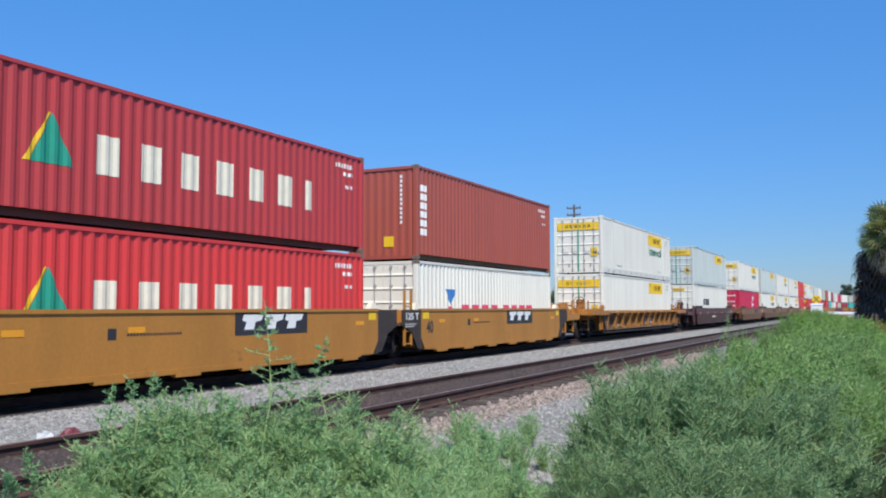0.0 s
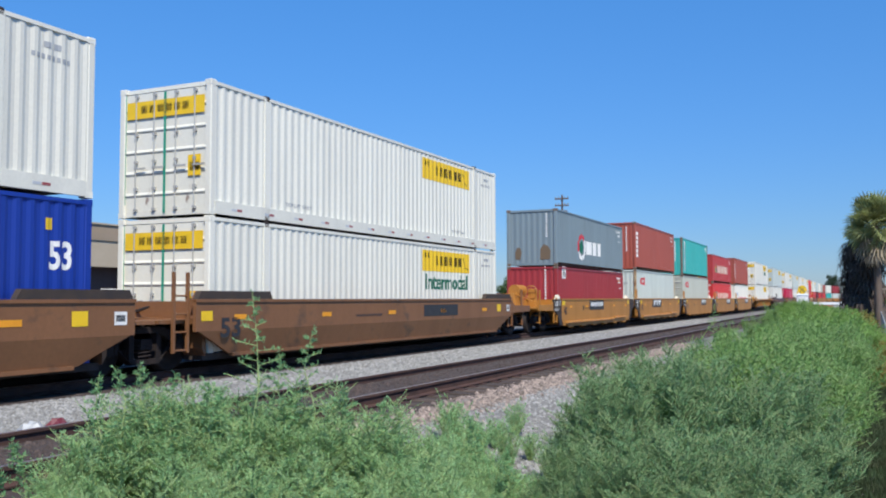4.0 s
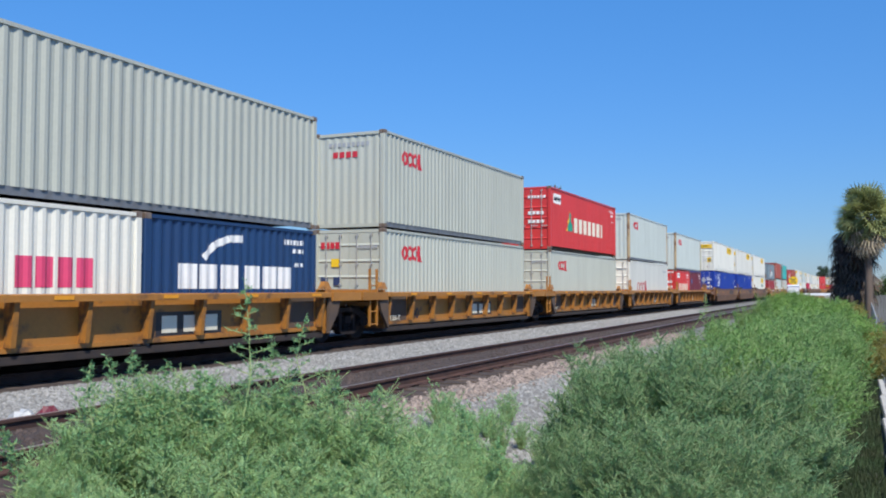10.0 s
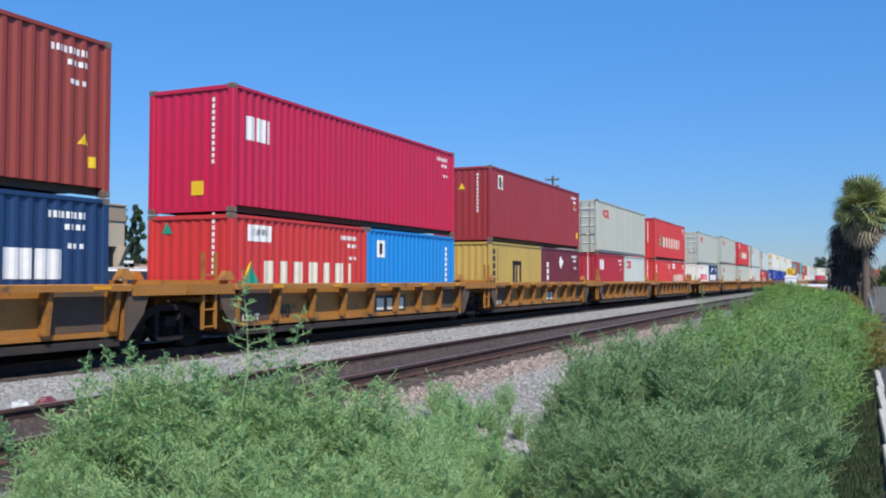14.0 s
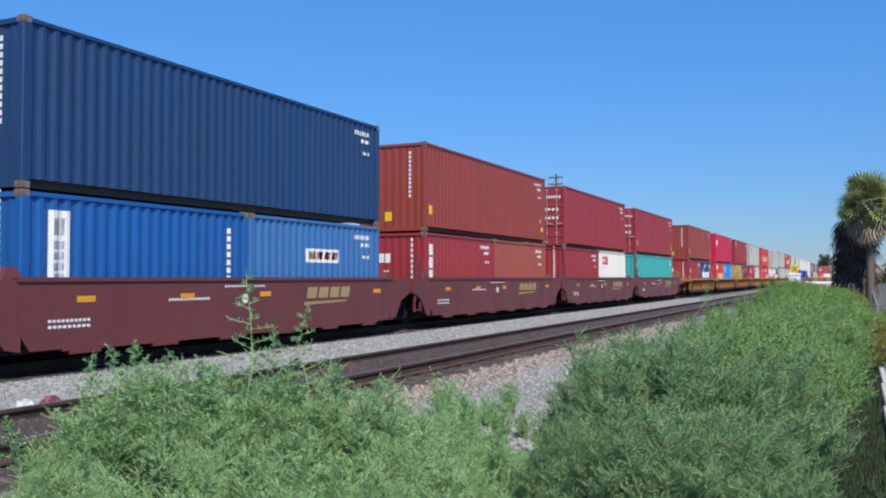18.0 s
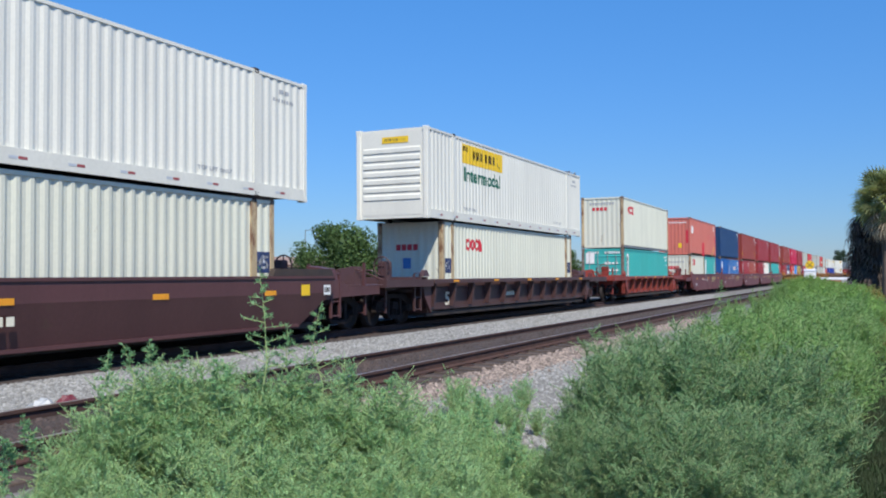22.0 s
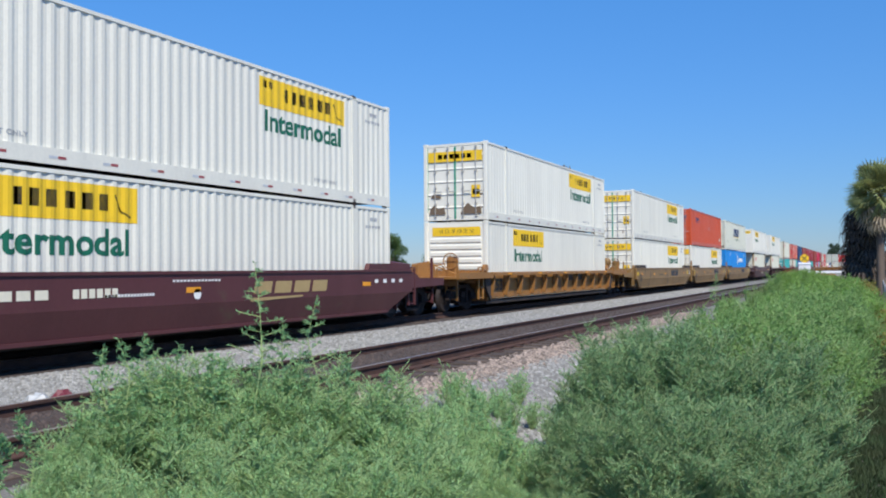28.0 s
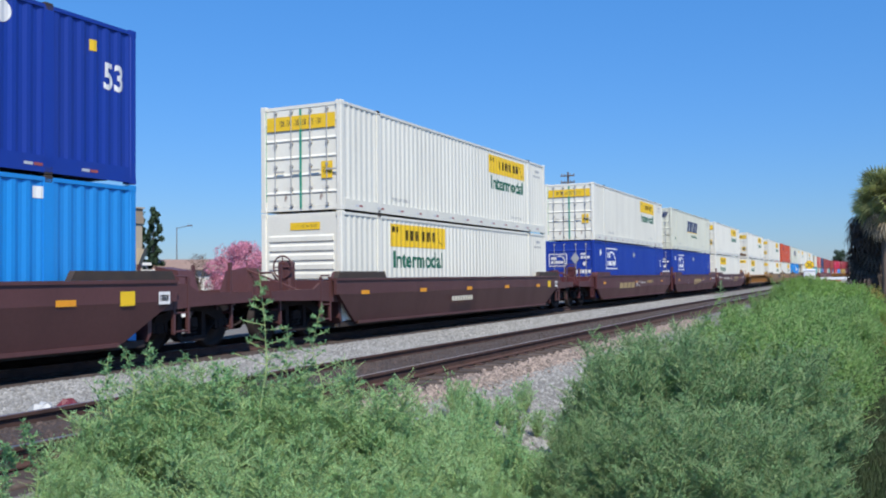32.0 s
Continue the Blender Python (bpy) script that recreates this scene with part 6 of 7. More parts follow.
def bush_parts(seed, height, radius, sprigs, leaves, leaf_len, leaf_w, tall=3):
    """A feathery shrub: stems from the root, sprigs along them, narrow leaves along the sprigs. Two vertex and face arrays."""
    rng = np.random.RandomState(seed)
    stems = 64
    ang = rng.uniform(0, math.tau, stems)
    out = radius * np.sqrt(rng.uniform(0.02, 1, stems))
    top = height * (1 - 0.45 * (out / radius) ** 2) * rng.uniform(0.82, 1.08, stems)
    top[:tall] = height * rng.uniform(1.0, 1.1, tall)
    out[:tall] *= 0.6
    tip = np.stack([out * np.cos(ang), out * np.sin(ang), top], -1)
    knee = tip * np.array([0.45, 0.45, 0.55]) + rng.uniform(-0.06, 0.06, (stems, 3))

    def on_stem(i, t):
        t = t[:, None]
        return 2 * t * (1 - t) * knee[i] + t * t * tip[i]

    i = rng.randint(0, stems, sprigs)
    t = rng.uniform(0.12, 1.0, sprigs) ** 0.72
    root = on_stem(i, t)
    a = rng.uniform(0, math.tau, sprigs)
    lift = rng.uniform(0.15, 1.1, sprigs)
    way = np.stack([np.cos(a), np.sin(a), lift], -1)
    way /= np.linalg.norm(way, axis=1)[:, None]
    ln = rng.uniform(0.1, 0.36, sprigs) * (1.25 - 0.85 * t) * np.where(rng.uniform(0, 1, sprigs) < 0.06, 1.7, 1.0) * radius / 0.7
    end = root + way * ln[:, None]
    end[:, 2] += 0.02
    # twigs: stems in six pieces and sprigs in one, each a thin three-sided blade
    seg_a, seg_b, wid = [], [], []
    for k in range(6):
        seg_a.append(on_stem(np.arange(stems), np.full(stems, k / 6)))
        seg_b.append(on_stem(np.arange(stems), np.full(stems, (k + 1) / 6)))
        wid.append(np.full(stems, 0.006 * (1.1 - k / 6)))
    seg_a, seg_b, wid = np.concatenate(seg_a + [root]), np.concatenate(seg_b + [end]), np.concatenate(wid + [np.full(sprigs, 0.003)])
    d = seg_b - seg_a
    d /= np.linalg.norm(d, axis=1)[:, None] + 1e-9
    s1 = np.cross(d, rng.normal(size=d.shape))
    s1 /= np.linalg.norm(s1, axis=1)[:, None] + 1e-9
    s2 = np.cross(d, s1)
    tri = [s1, -0.5 * s1 + 0.87 * s2, -0.5 * s1 - 0.87 * s2]
    tv = np.stack([seg_a + k * wid[:, None] for k in tri] + [seg_b + k * wid[:, None] * 0.7 for k in tri], 1).reshape(-1, 3)
    tf = (np.array([(0, 1, 4, 3), (1, 2, 5, 4), (2, 0, 3, 5)])[None] + 6 * np.arange(len(seg_a))[:, None, None]).reshape(-1, 4)
    # leaves
    n = sprigs * leaves
    j = np.repeat(np.arange(sprigs), leaves)
    f = np.tile((np.arange(leaves) + 0.6) / leaves, sprigs) + rng.uniform(-0.04, 0.04, n)
    base = root[j] + (end - root)[j] * f[:, None]
    dirn = way[j] * 1.0 + rng.normal(size=(n, 3)) * 0.72 + np.array([0, 0, 0.12])
    dirn /= np.linalg.norm(dirn, axis=1)[:, None]
    side = np.cross(dirn, rng.normal(size=(n, 3)))
    side /= np.linalg.norm(side, axis=1)[:, None] + 1e-9
    ll = leaf_len * rng.uniform(0.6, 1.3, n)[:, None]
    lw = leaf_w * rng.uniform(0.7, 1.3, n)[:, None]
    lv = np.stack([base, base + dirn * ll * 0.45 + side * lw, base + dirn * ll, base + dirn * ll * 0.45 - side * lw], 1).reshape(-1, 3)
    lf = np.arange(4 * n).reshape(-1, 4)
    return tv, tf, lv, lf


def make_bush(seed, height, radius, sprigs, leaves, leaf_len, leaf_w, label, leaf=LEAF, tall=3, twig=TWIG):
    tv, tf, lv, lf = bush_parts(seed, height, radius, sprigs, leaves, leaf_len, leaf_w, tall)
    b = thing("bush", label, "bush", group="green bushes beside the track")
    part("branchwork", quick_mesh("branchwork", tv, tf, twig), b)
    part("foliage", quick_mesh("foliage", lv, lf, leaf), b)
    return b


NEAR_LABEL, FAR_LABEL = "feathery green bush with thin pale stems, growing beside the track", "dense green bush in the row along the fence"
near_kinds = [make_bush(11 + k, 1.4, 0.72, 4600, 17, 0.027, 0.0027, NEAR_LABEL) for k in range(3)]
deep_kinds = [make_bush(21 + k, 1.4, 0.72, 4600, 17, 0.027, 0.0027, "deep green feathery bush beside the kerb", LEAF_DEEP, twig=TWIG_PALE) for k in range(2)]
mid_kinds = [make_bush(31 + k, 1.4, 0.95, 2200, 11, 0.06, 0.006, FAR_LABEL, LEAF_MID) for k in range(2)]
far_kinds = [make_bush(51, 1.4, 1.3, 2000, 12, 0.07, 0.009, FAR_LABEL, LEAF_FAR), make_bush(52, 1.4, 1.2, 600, 6, 0.13, 0.022, "yellowing bush at the edge of the row", LEAF_DRY)]
weed_kind = make_bush(61, 0.7, 0.26, 240, 14, 0.034, 0.0036, "small green weed growing out of the gravel")


def plant(kinds, x, y, height, rng, wide=1.0, label=""):
    """Puts one of these kinds of bush at x, y with that height."""
    k = kinds[rng.randrange(len(kinds))]
    s = height / (0.7 if k is weed_kind else 1.4)
    m = pose(x, y, lie(x) - 0.03, 0, 0, rng.uniform(0, 360))
    b = copy_thing(k, m)
    b.matrix_basis = m @ Matrix.Diagonal((s * wide, s * wide, s, 1))
    return tagged(b, label)


rng = random.Random(12)
# azimuth from the rails' direction, distance, height
for az, r, h in [(45.4, 6.1, 0.98), (43.2, 6.2, 1.08), (41, 6.2, 1.12), (38.5, 6.3, 1.14), (36, 6.3, 1.16), (33.5, 6.2, 1.16), (31, 6.1, 1.12), (28.6, 6.0, 1.12), (48.2, 5.7, 0.72), (50.6, 5.2, 0.62),
                 (45, 4.8, 0.86), (40, 4.9, 0.95), (35, 4.9, 0.95), (30.5, 4.9, 0.86), (27.0, 5.3, 0.88), (48.6, 4.4, 0.6), (33, 4.2, 0.7), (42, 4.1, 0.72), (27.5, 4.4, 0.6), (29.5, 4.2, 0.66), (51.8, 4.5, 0.5), (53.6, 4.3, 0.5), (52.6, 5.0, 0.46), (55.2, 4.6, 0.46), (56.6, 4.1, 0.5)]:
    plant(near_kinds, -r * math.sin(radians(az)), r * math.cos(radians(az)), h, rng)
for az, r, h in [(26.2, 6.5, 0.82), (24.5, 7.2, 0.64), (23.2, 6.4, 0.58), (21.8, 6.1, 0.48), (20.4, 5.9, 0.44), (24.9, 5.9, 0.6), (18.6, 5.8, 0.42)]:
    plant(near_kinds, -r * math.sin(radians(az)), r * math.cos(radians(az)), h, rng)
for az, r, h in [(25.6, 8.6, 0.62), (24.9, 9.2, 0.5), (24.3, 8.4, 0.6), (23.6, 8.9, 0.5), (23.0, 8.0, 0.62), (22.3, 8.6, 0.42), (21.7, 7.8, 0.6), (21.0, 8.4, 0.36), (20.4, 7.6, 0.5), (19.6, 8.0, 0.36), (19.0, 7.3, 0.5), (18.2, 7.6, 0.45), (17.4, 7.0, 0.5),
                 (24.7, 7.9, 0.75), (23.9, 7.6, 0.66), (22.5, 7.3, 0.6), (21.3, 7.1, 0.55), (20.0, 6.9, 0.5), (16.6, 7.4, 0.45), (16.0, 6.6, 0.5), (24.1, 10.2, 0.55), (23.0, 10.0, 0.5), (22.0, 10.6, 0.45), (21.2, 9.8, 0.55), (20.6, 11.5, 0.5), (23.6, 9.5, 0.6), (25.0, 10.4, 0.6), (19.8, 10.2, 0.4), (18.6, 9.4, 0.45)]:
    plant([weed_kind], -r * math.sin(radians(az)), r * math.cos(radians(az)), h, rng)
for az, r, h in [(12.6, 7.3, 1.24), (10.6, 7.1, 1.34), (8.0, 7.2, 1.36), (5.2, 7.4, 1.34), (2.4, 7.8, 1.22), (11.8, 6.1, 0.94), (9.0, 6.0, 1.0), (5.6, 6.1, 1.0), (2.6, 6.4, 0.9), (14.8, 6.7, 0.8), (15.6, 6.0, 0.46), (12.4, 8.4, 1.3), (10.1, 8.6, 1.36)]:
    plant(deep_kinds, -0.25 - r * math.sin(radians(az)), r * math.cos(radians(az)), h, rng, 1.0)
y = 9.4
while y < 22:
    for x in (-1.2, -0.62):
        plant(mid_kinds, x + rng.uniform(-0.2, 0.2) , y + rng.uniform(-0.4, 0.4), rng.uniform(1.25, 1.5), rng, 0.85)
    y += 1.35
while y < 75:
    for x in (-0.9 - 0.018 * y, -1.05 + 0.012 * y):
        plant(far_kinds[:1] if rng.random() < 0.88 else far_kinds[1:], x + rng.uniform(-0.4, 0.4), y + rng.uniform(-0.6, 0.6), rng.uniform(1.2, 1.45) * (1.0 if y < 32 else 0.87), rng)
    y += 2.3
for az, r, h, wide in [(6.1, 24.0, 1.42, 0.45), (7.7, 21.0, 1.3, 0.32), (5.0, 30.0, 1.6, 0.45), (9.2, 14.0, 1.24, 0.42), (7.5, 16.5, 1.36, 0.42)]:
    plant(mid_kinds, -r * math.sin(radians(az)), r * math.cos(radians(az)), h, rng, wide, "tall wispy green bush beside the empty track")
for x, y, h in [(-3.5, 49.0, 1.2), (-4.1, 54.0, 1.35), (-3.4, 57.0, 1.3), (-4.2, 61.0, 1.35), (-3.2, 64.0, 1.3), (-4.3, 68.0, 1.4), (-3.4, 72.0, 1.4), (-4.2, 76.0, 1.45), (-2.6, 53.0, 1.3), (-2.5, 60.0, 1.3)]:
    plant(far_kinds[:1], x, y, h, rng, 0.9)
for r, h in [(20.0, 0.75), (24.0, 0.9), (29.0, 1.0)]:
    plant(far_kinds[1:], 0.3 + 0.004 * r, r, h, rng, 0.7)
for k in near_kinds + deep_kinds + mid_kinds + far_kinds + [weed_kind]:
    for o in list(k.children_recursive) + [k]:
        bpy.data.objects.remove(o)


def tall_weed(az, r, height, seed):
    """A thin weed stalk with bent side twigs and a few leaf tufts."""
    rng = random.Random(seed)
    x, y = -r * math.sin(radians(az)), r * math.cos(radians(az))
    w = thing("weed", "tall thin weed stalk with sparse leaves, among the bushes", "weed", pose(x, y, lie(x) - 0.02), group="weeds by the track")
    g, lv = Geo(), []
    pts = [Vector((rng.uniform(-0.03, 0.03) * k / 3, rng.uniform(-0.03, 0.03) * k / 3, height * k / 6)) for k in range(7)]
    for k in range(6):
        g.rod(pts[k], pts[k + 1], 0.008 * (1.1 - k / 7), 5, 0.008 * (1.1 - (k + 1) / 7))
    tufts = [pts[-1], pts[5], pts[4], pts[3]] + [pts[k].lerp(pts[k + 1], 0.5) for k in (3, 4, 5)]
    for k in range(22):
        f = 0.6 + 0.37 * k / 21
        p = pts[int(f * 6)].lerp(pts[min(int(f * 6) + 1, 6)], f * 6 - int(f * 6))
        a = k * 2.4 + rng.uniform(-0.4, 0.4)
        ln = 0.17 * min(1.0, (1.04 - f) * 3.2) * rng.uniform(0.6, 1.1) * height / 1.7
        e = p + Vector((math.cos(a), math.sin(a), rng.uniform(0.05, 0.45))) * ln
        g.rod(p, e, 0.0035, 4)
        tufts += [e, p.lerp(e, 0.8), p.lerp(e, 0.6), p.lerp(e, 0.35)]
    tagged(part("stalk", g.mesh("stalk", TWIG), w), kind="stuff")
    for p in tufts:
        for _ in range(5):
            d = Vector((rng.gauss(0, 1), rng.gauss(0, 1), rng.gauss(0.6, 0.8))).normalized()
            s = d.orthogonal().normalized() * 0.0032
            lv += [p, p + d * 0.016 + s, p + d * 0.034, p + d * 0.016 - s]
    v = np.array([tuple(p) for p in lv])
    part("foliage", quick_mesh("foliage", v, np.arange(len(v)).reshape(-1, 4), LEAF_DEEP), w)


for az, r, height in [(37.3, 6.0, 1.88), (35.2, 6.1, 1.5), (33.7, 6.1, 1.67), (46.3, 5.9, 1.26), (45.0, 6.0, 1.3), (43.6, 6.0, 1.34), (42.2, 6.0, 1.3), (40.3, 6.0, 1.28), (39.0, 6.1, 1.24), (31.6, 6.1, 1.3), (29.6, 6.0, 1.22), (52.0, 5.6, 0.8), (53.3, 5.3, 0.66), (50.4, 5.8, 0.86), (23.4, 7.4, 0.9), (21.4, 6.9, 0.72), (8.4, 22.0, 1.75)]:
    tall_weed(az, r, height, int(az * 10))


def crumpled(name, label, category, at, size, material, seed):
    rng = random.Random(seed)
    g = Geo()
    n = 5
    for i in range(n):
        for j in range(n):
            edge = i in (0, n - 1) or j in (0, n - 1)
            g.v.append((size * (i / (n - 1) - 0.5) + rng.uniform(-0.04, 0.04), size * 0.7 * (j / (n - 1) - 0.5) + rng.uniform(-0.04, 0.04), 0.0 if edge else rng.uniform(0.03, 0.11)))
    g.f += [(i * n + j, i * n + j + 1, (i + 1) * n + j + 1, (i + 1) * n + j) for i in range(n - 1) for j in range(n - 1)]
    return thing(name, label, category, at, mesh=g.mesh(name, material))


crumpled("paper_litter", "crumpled white paper lying on the ballast", "litter", pose(-8.75, 7.35, lie(-8.75) + 0.01, 0, 0, 30), 0.24, INK["grey"], 2)
crumpled("cloth_litter", "crumpled faded red cloth lying on the ballast", "litter", pose(-8.42, 7.45, lie(-8.42) + 0.01, 0, 0, 70), 0.2, PAINT["wine"], 3)

# short dull grass between the bushes and the kerb
def grass_strip(n):
    rng = np.random.RandomState(17)
    y = 5 + 30 * rng.uniform(0, 1, n) ** 1.4
    x = rng.uniform(-0.7, 0.12, n) + 0.0127 * y
    p = np.stack([x, y, np.full(n, GROUND_Z - 0.01)], -1)
    d = rng.normal(size=(n, 3)) * np.array([0.5, 0.5, 0.15]) + np.array([0, 0, 1.0])
    d *= (rng.uniform(0.05, 0.17, n) / np.linalg.norm(d, axis=1))[:, None]
    a = rng.uniform(0, math.tau, n)
    s = np.stack([np.cos(a), np.sin(a), np.zeros(n)], -1) * 0.008
    return quick_mesh("grass", np.stack([p - s, p + s, p + d], 1).reshape(-1, 3), np.arange(3 * n).reshape(-1, 3), GRASS)


GRASS = surface("dull_green_grass", (0.035, 0.068, 0.028), 0.85, 0, (0.06, 0.065, 0.035), 1.5, 0.8, spread=0.35, island=True, spec=0.2)
tagged(new("grass", grass_strip(48000)), "short dull green grass along the kerb", "grass", kind="stuff")

# ---- fence, kerb and lot on the open side ----
FENCE = surface("galvanised_fence", (0.32, 0.34, 0.35), 0.6, 0.4, (0.22, 0.23, 0.24), 4.0, 0.6)
SLAT = surface("grey_fence_slat", (0.2, 0.21, 0.22), 0.8, 0, (0.14, 0.145, 0.15), 2.0, 0.7, spread=0.15)
GREEN_TREE = surface("tree_leaf", (0.1, 0.17, 0.05), 0.6, 0, (0.065, 0.12, 0.035), 0.8, 0.8, spread=0.35, island=True, through_light=0.3, spec=0.3)
DARK_TREE = surface("conifer_leaf", (0.04, 0.075, 0.035), 0.7, 0, (0.03, 0.055, 0.03), 0.8, 0.8, spread=0.35, island=True, through_light=0.2, spec=0.3)
PINK_BLOOM = surface("pink_blossom", (0.72, 0.36, 0.46), 0.7, 0, (0.6, 0.24, 0.34), 1.2, 0.8, spread=0.3, island=True, through_light=0.35, spec=0.2)
BARK = surface("grey_brown_bark", (0.16, 0.12, 0.095), 0.95, 0, (0.1, 0.075, 0.06), 4.0, 0.8, (1, 1, 0.3), bump=0.7, bump_scale=14)
kerb = Geo()
for k in range(18):
    xk = 0.14 + 0.0127 * (6.5 + k * 3.0)
    kerb.rbox(xk + 0.03, xk + 0.13, 5 + k * 3.0, 7.985 + k * 3.0, -2.0, -1.8, 0.02)
structure("kerb", kerb.mesh("kerb", CONCRETE), "pale concrete kerb along the fence")


def chain_fence(x0, y0, x1, y1, top):
    """A chain-link fence: posts, a rail and crossing wires."""
    f = thing("chain_fence", "grey chain-link fence beside the bushes", "fence")
    a, b = Vector((x0, y0, GROUND_Z)), Vector((x1, y1, GROUND_Z))
    n = max(int((b - a).length / 3), 1)
    post = Geo().rod((0, 0, 0), (0, 0, top - GROUND_Z), 0.03, 8).lathe([(top - GROUND_Z, 0.035), (top - GROUND_Z + 0.04, 0.015)], 8, axis="z").mesh("post", FENCE)
    for k in range(n + 1):
        part("post", post, f, at=Matrix.Translation(a.lerp(b, k / n)))
    up = Vector((0, 0, top - GROUND_Z - 0.03))
    part("top_rail", Geo().rod(a + up, b + up, 0.022, 6).mesh("top_rail", FENCE), f)
    wires = Geo()
    m = int((b - a).length / 0.12)
    h = top - GROUND_Z - 0.05
    d = (b - a) / m
    for k in range(m):
        p = a + d * k
        q = p + d * 8
        if k + 8 <= m:
            wires.rod(p + Vector((0, 0, 0.05)), q + Vector((0, 0, h)), 0.004, 3)
            wires.rod(q + Vector((0, 0, 0.05)), p + Vector((0, 0, h)), 0.004, 3)
    tagged(part("wire_mesh", wires.mesh("wire_mesh", FENCE), f), kind="stuff")


chain_fence(0.54, 27.0, 0.85, 53.0, -0.75)
slat_fence = thing("slat_fence", "grey slatted fence behind the palm tree", "fence")
slat_mesh = Geo().box(0, 0.135, 0, 0.025, GROUND_Z, -0.35).mesh("slat", SLAT)
for k in range(60):
    part("slat", slat_mesh, slat_fence, at=pose(0.05 + k * 0.15, 57.0, random.uniform(-0.02, 0.02)))
for z in (-1.6, -0.7):
    part("rail", Geo().box(0.0, 9.1, 57.026, 57.07, z, z + 0.09).mesh("rail", SLAT), slat_fence)


# ---- palm ----
def palm_frond(seed, length, droop, segments=17):
    """A fan leaf on its stalk: narrow blades spread from the stalk's end."""
    rng = random.Random(seed)
    g = Geo()
    stalk = length * 0.45
    g.rod((0, 0, 0), (stalk, 0, -droop * 0.1), 0.018, 4, 0.01)
    for k in range(segments):
        a = radians(-100 + 200 * k / (segments - 1))
        ln = length * 0.62 * (0.75 + 0.25 * math.cos(a)) * rng.uniform(0.9, 1.05)
        w = 0.045
        p0 = Vector((stalk, 0, -droop * 0.1))
        d = Vector((math.cos(a), math.sin(a), 0.12 - droop * 0.1))
        s = Vector((-math.sin(a), math.cos(a), 0.25)) * w
        mid = p0 + d * ln * 0.6
        tip = p0 + d * ln + Vector((0, 0, -droop * ln * 0.55))
        g.add([p0, mid + s, tip, mid - s], [(0, 1, 2, 3)])
    return g


PALM_GREEN = surface("palm_leaf", (0.31, 0.37, 0.14), 0.5, 0, (0.38, 0.36, 0.16), 1.5, 0.8, spread=0.45, through_light=0.3)
PALM_DRY = surface("dead_palm_leaf", (0.46, 0.38, 0.26), 0.9, 0, (0.26, 0.2, 0.14), 1.5, 0.9, spread=0.4, through_light=0.15)

# dead fronds with their shade put into the dark brown
PALM_SHADED = surface("shaded_palm_thatch", (0.12, 0.092, 0.072), 0.95, 0, (0.05, 0.036, 0.032), 1.5, 0.9, spread=0.4)


def palm_tree(x, y, height, label, green=True):
    palm = thing("palm_tree", label, "palm tree", pose(x, y, GROUND_Z))
    crown = height - 1.9
    trunk = Geo().lathe([(crown * k / 16, 0.21 - 0.06 * k / 16 + (0.015 if k % 2 else 0.0) + (0.1 if k == 0 else 0)) for k in range(17)], 12, axis="z")
    part("trunk", trunk.mesh("trunk", BARK, True), palm)
    rng = random.Random(21)
    fresh = [palm_frond(k, 1.75, 0.35).mesh("frond", PALM_GREEN) for k in range(3)]
    dead = [palm_frond(10 + k, 1.4 if green else 1.8, 0.9, 13).mesh("dead_frond", PALM_DRY if green else PALM_SHADED) for k in range(3)]
    for k in range(104 if green else 0):
        tilt = rng.uniform(-58, 86)
        part("frond", fresh[k % 3], palm, at=pose(0, 0, crown + rng.uniform(-0.25, 0.3)) @ pose(0, 0, 0, 0, 0, k * 137.5) @ pose(0, 0, 0, rng.uniform(-65, 65), -tilt, 0))
    for k in range(48 if green else 150):
        drop = rng.random()
        part("dead_frond", dead[k % 3], palm, at=pose(0, 0, crown - 0.2 - drop * (0.8 if green else 3.6)) @ pose(0, 0, 0, 0, 0, k * 137.5 + rng.uniform(-20, 20)) @ pose(rng.uniform(0, 0.1), 0, 0, rng.uniform(-25, 25), rng.uniform(22, 62), 0))
    return palm


palm_tree(0.75, 53.5, 7.7, "fan palm with a dense green crown over tan dead fronds")
palm_tree(0.05, 55.4, 7.7, "short fan palm thatched with dead fronds, coloured dark as shaded", False)


# ---- trees and things behind the train ----
def leaf_cloud(seed, clumps, per, size, shape, material, name="crown"):
    """A crown of many small leaves in clumps; shape gives each clump's centre and radius."""
    rng = np.random.RandomState(seed)
    v = []
    for k in range(clumps):
        c, r = shape(rng, k)
        n = rng.normal(size=(per, 3))
        n /= np.linalg.norm(n, axis=1)[:, None]
        p = np.array(c) + n * r * rng.uniform(0.35, 1.0, (per, 1)) ** 0.5
        d = rng.normal(size=(per, 3))
        d /= np.linalg.norm(d, axis=1)[:, None]
        s = np.cross(d, n)
        s /= np.linalg.norm(s, axis=1)[:, None] + 1e-6
        l = size * rng.uniform(0.6, 1.3, (per, 1))
        v.append(np.stack([p - d * l, p + s * l * 0.5, p + d * l, p - s * l * 0.5], 1).reshape(-1, 3))
    v = np.concatenate(v)
    return quick_mesh(name, v, np.arange(len(v)).reshape(-1, 4), material)


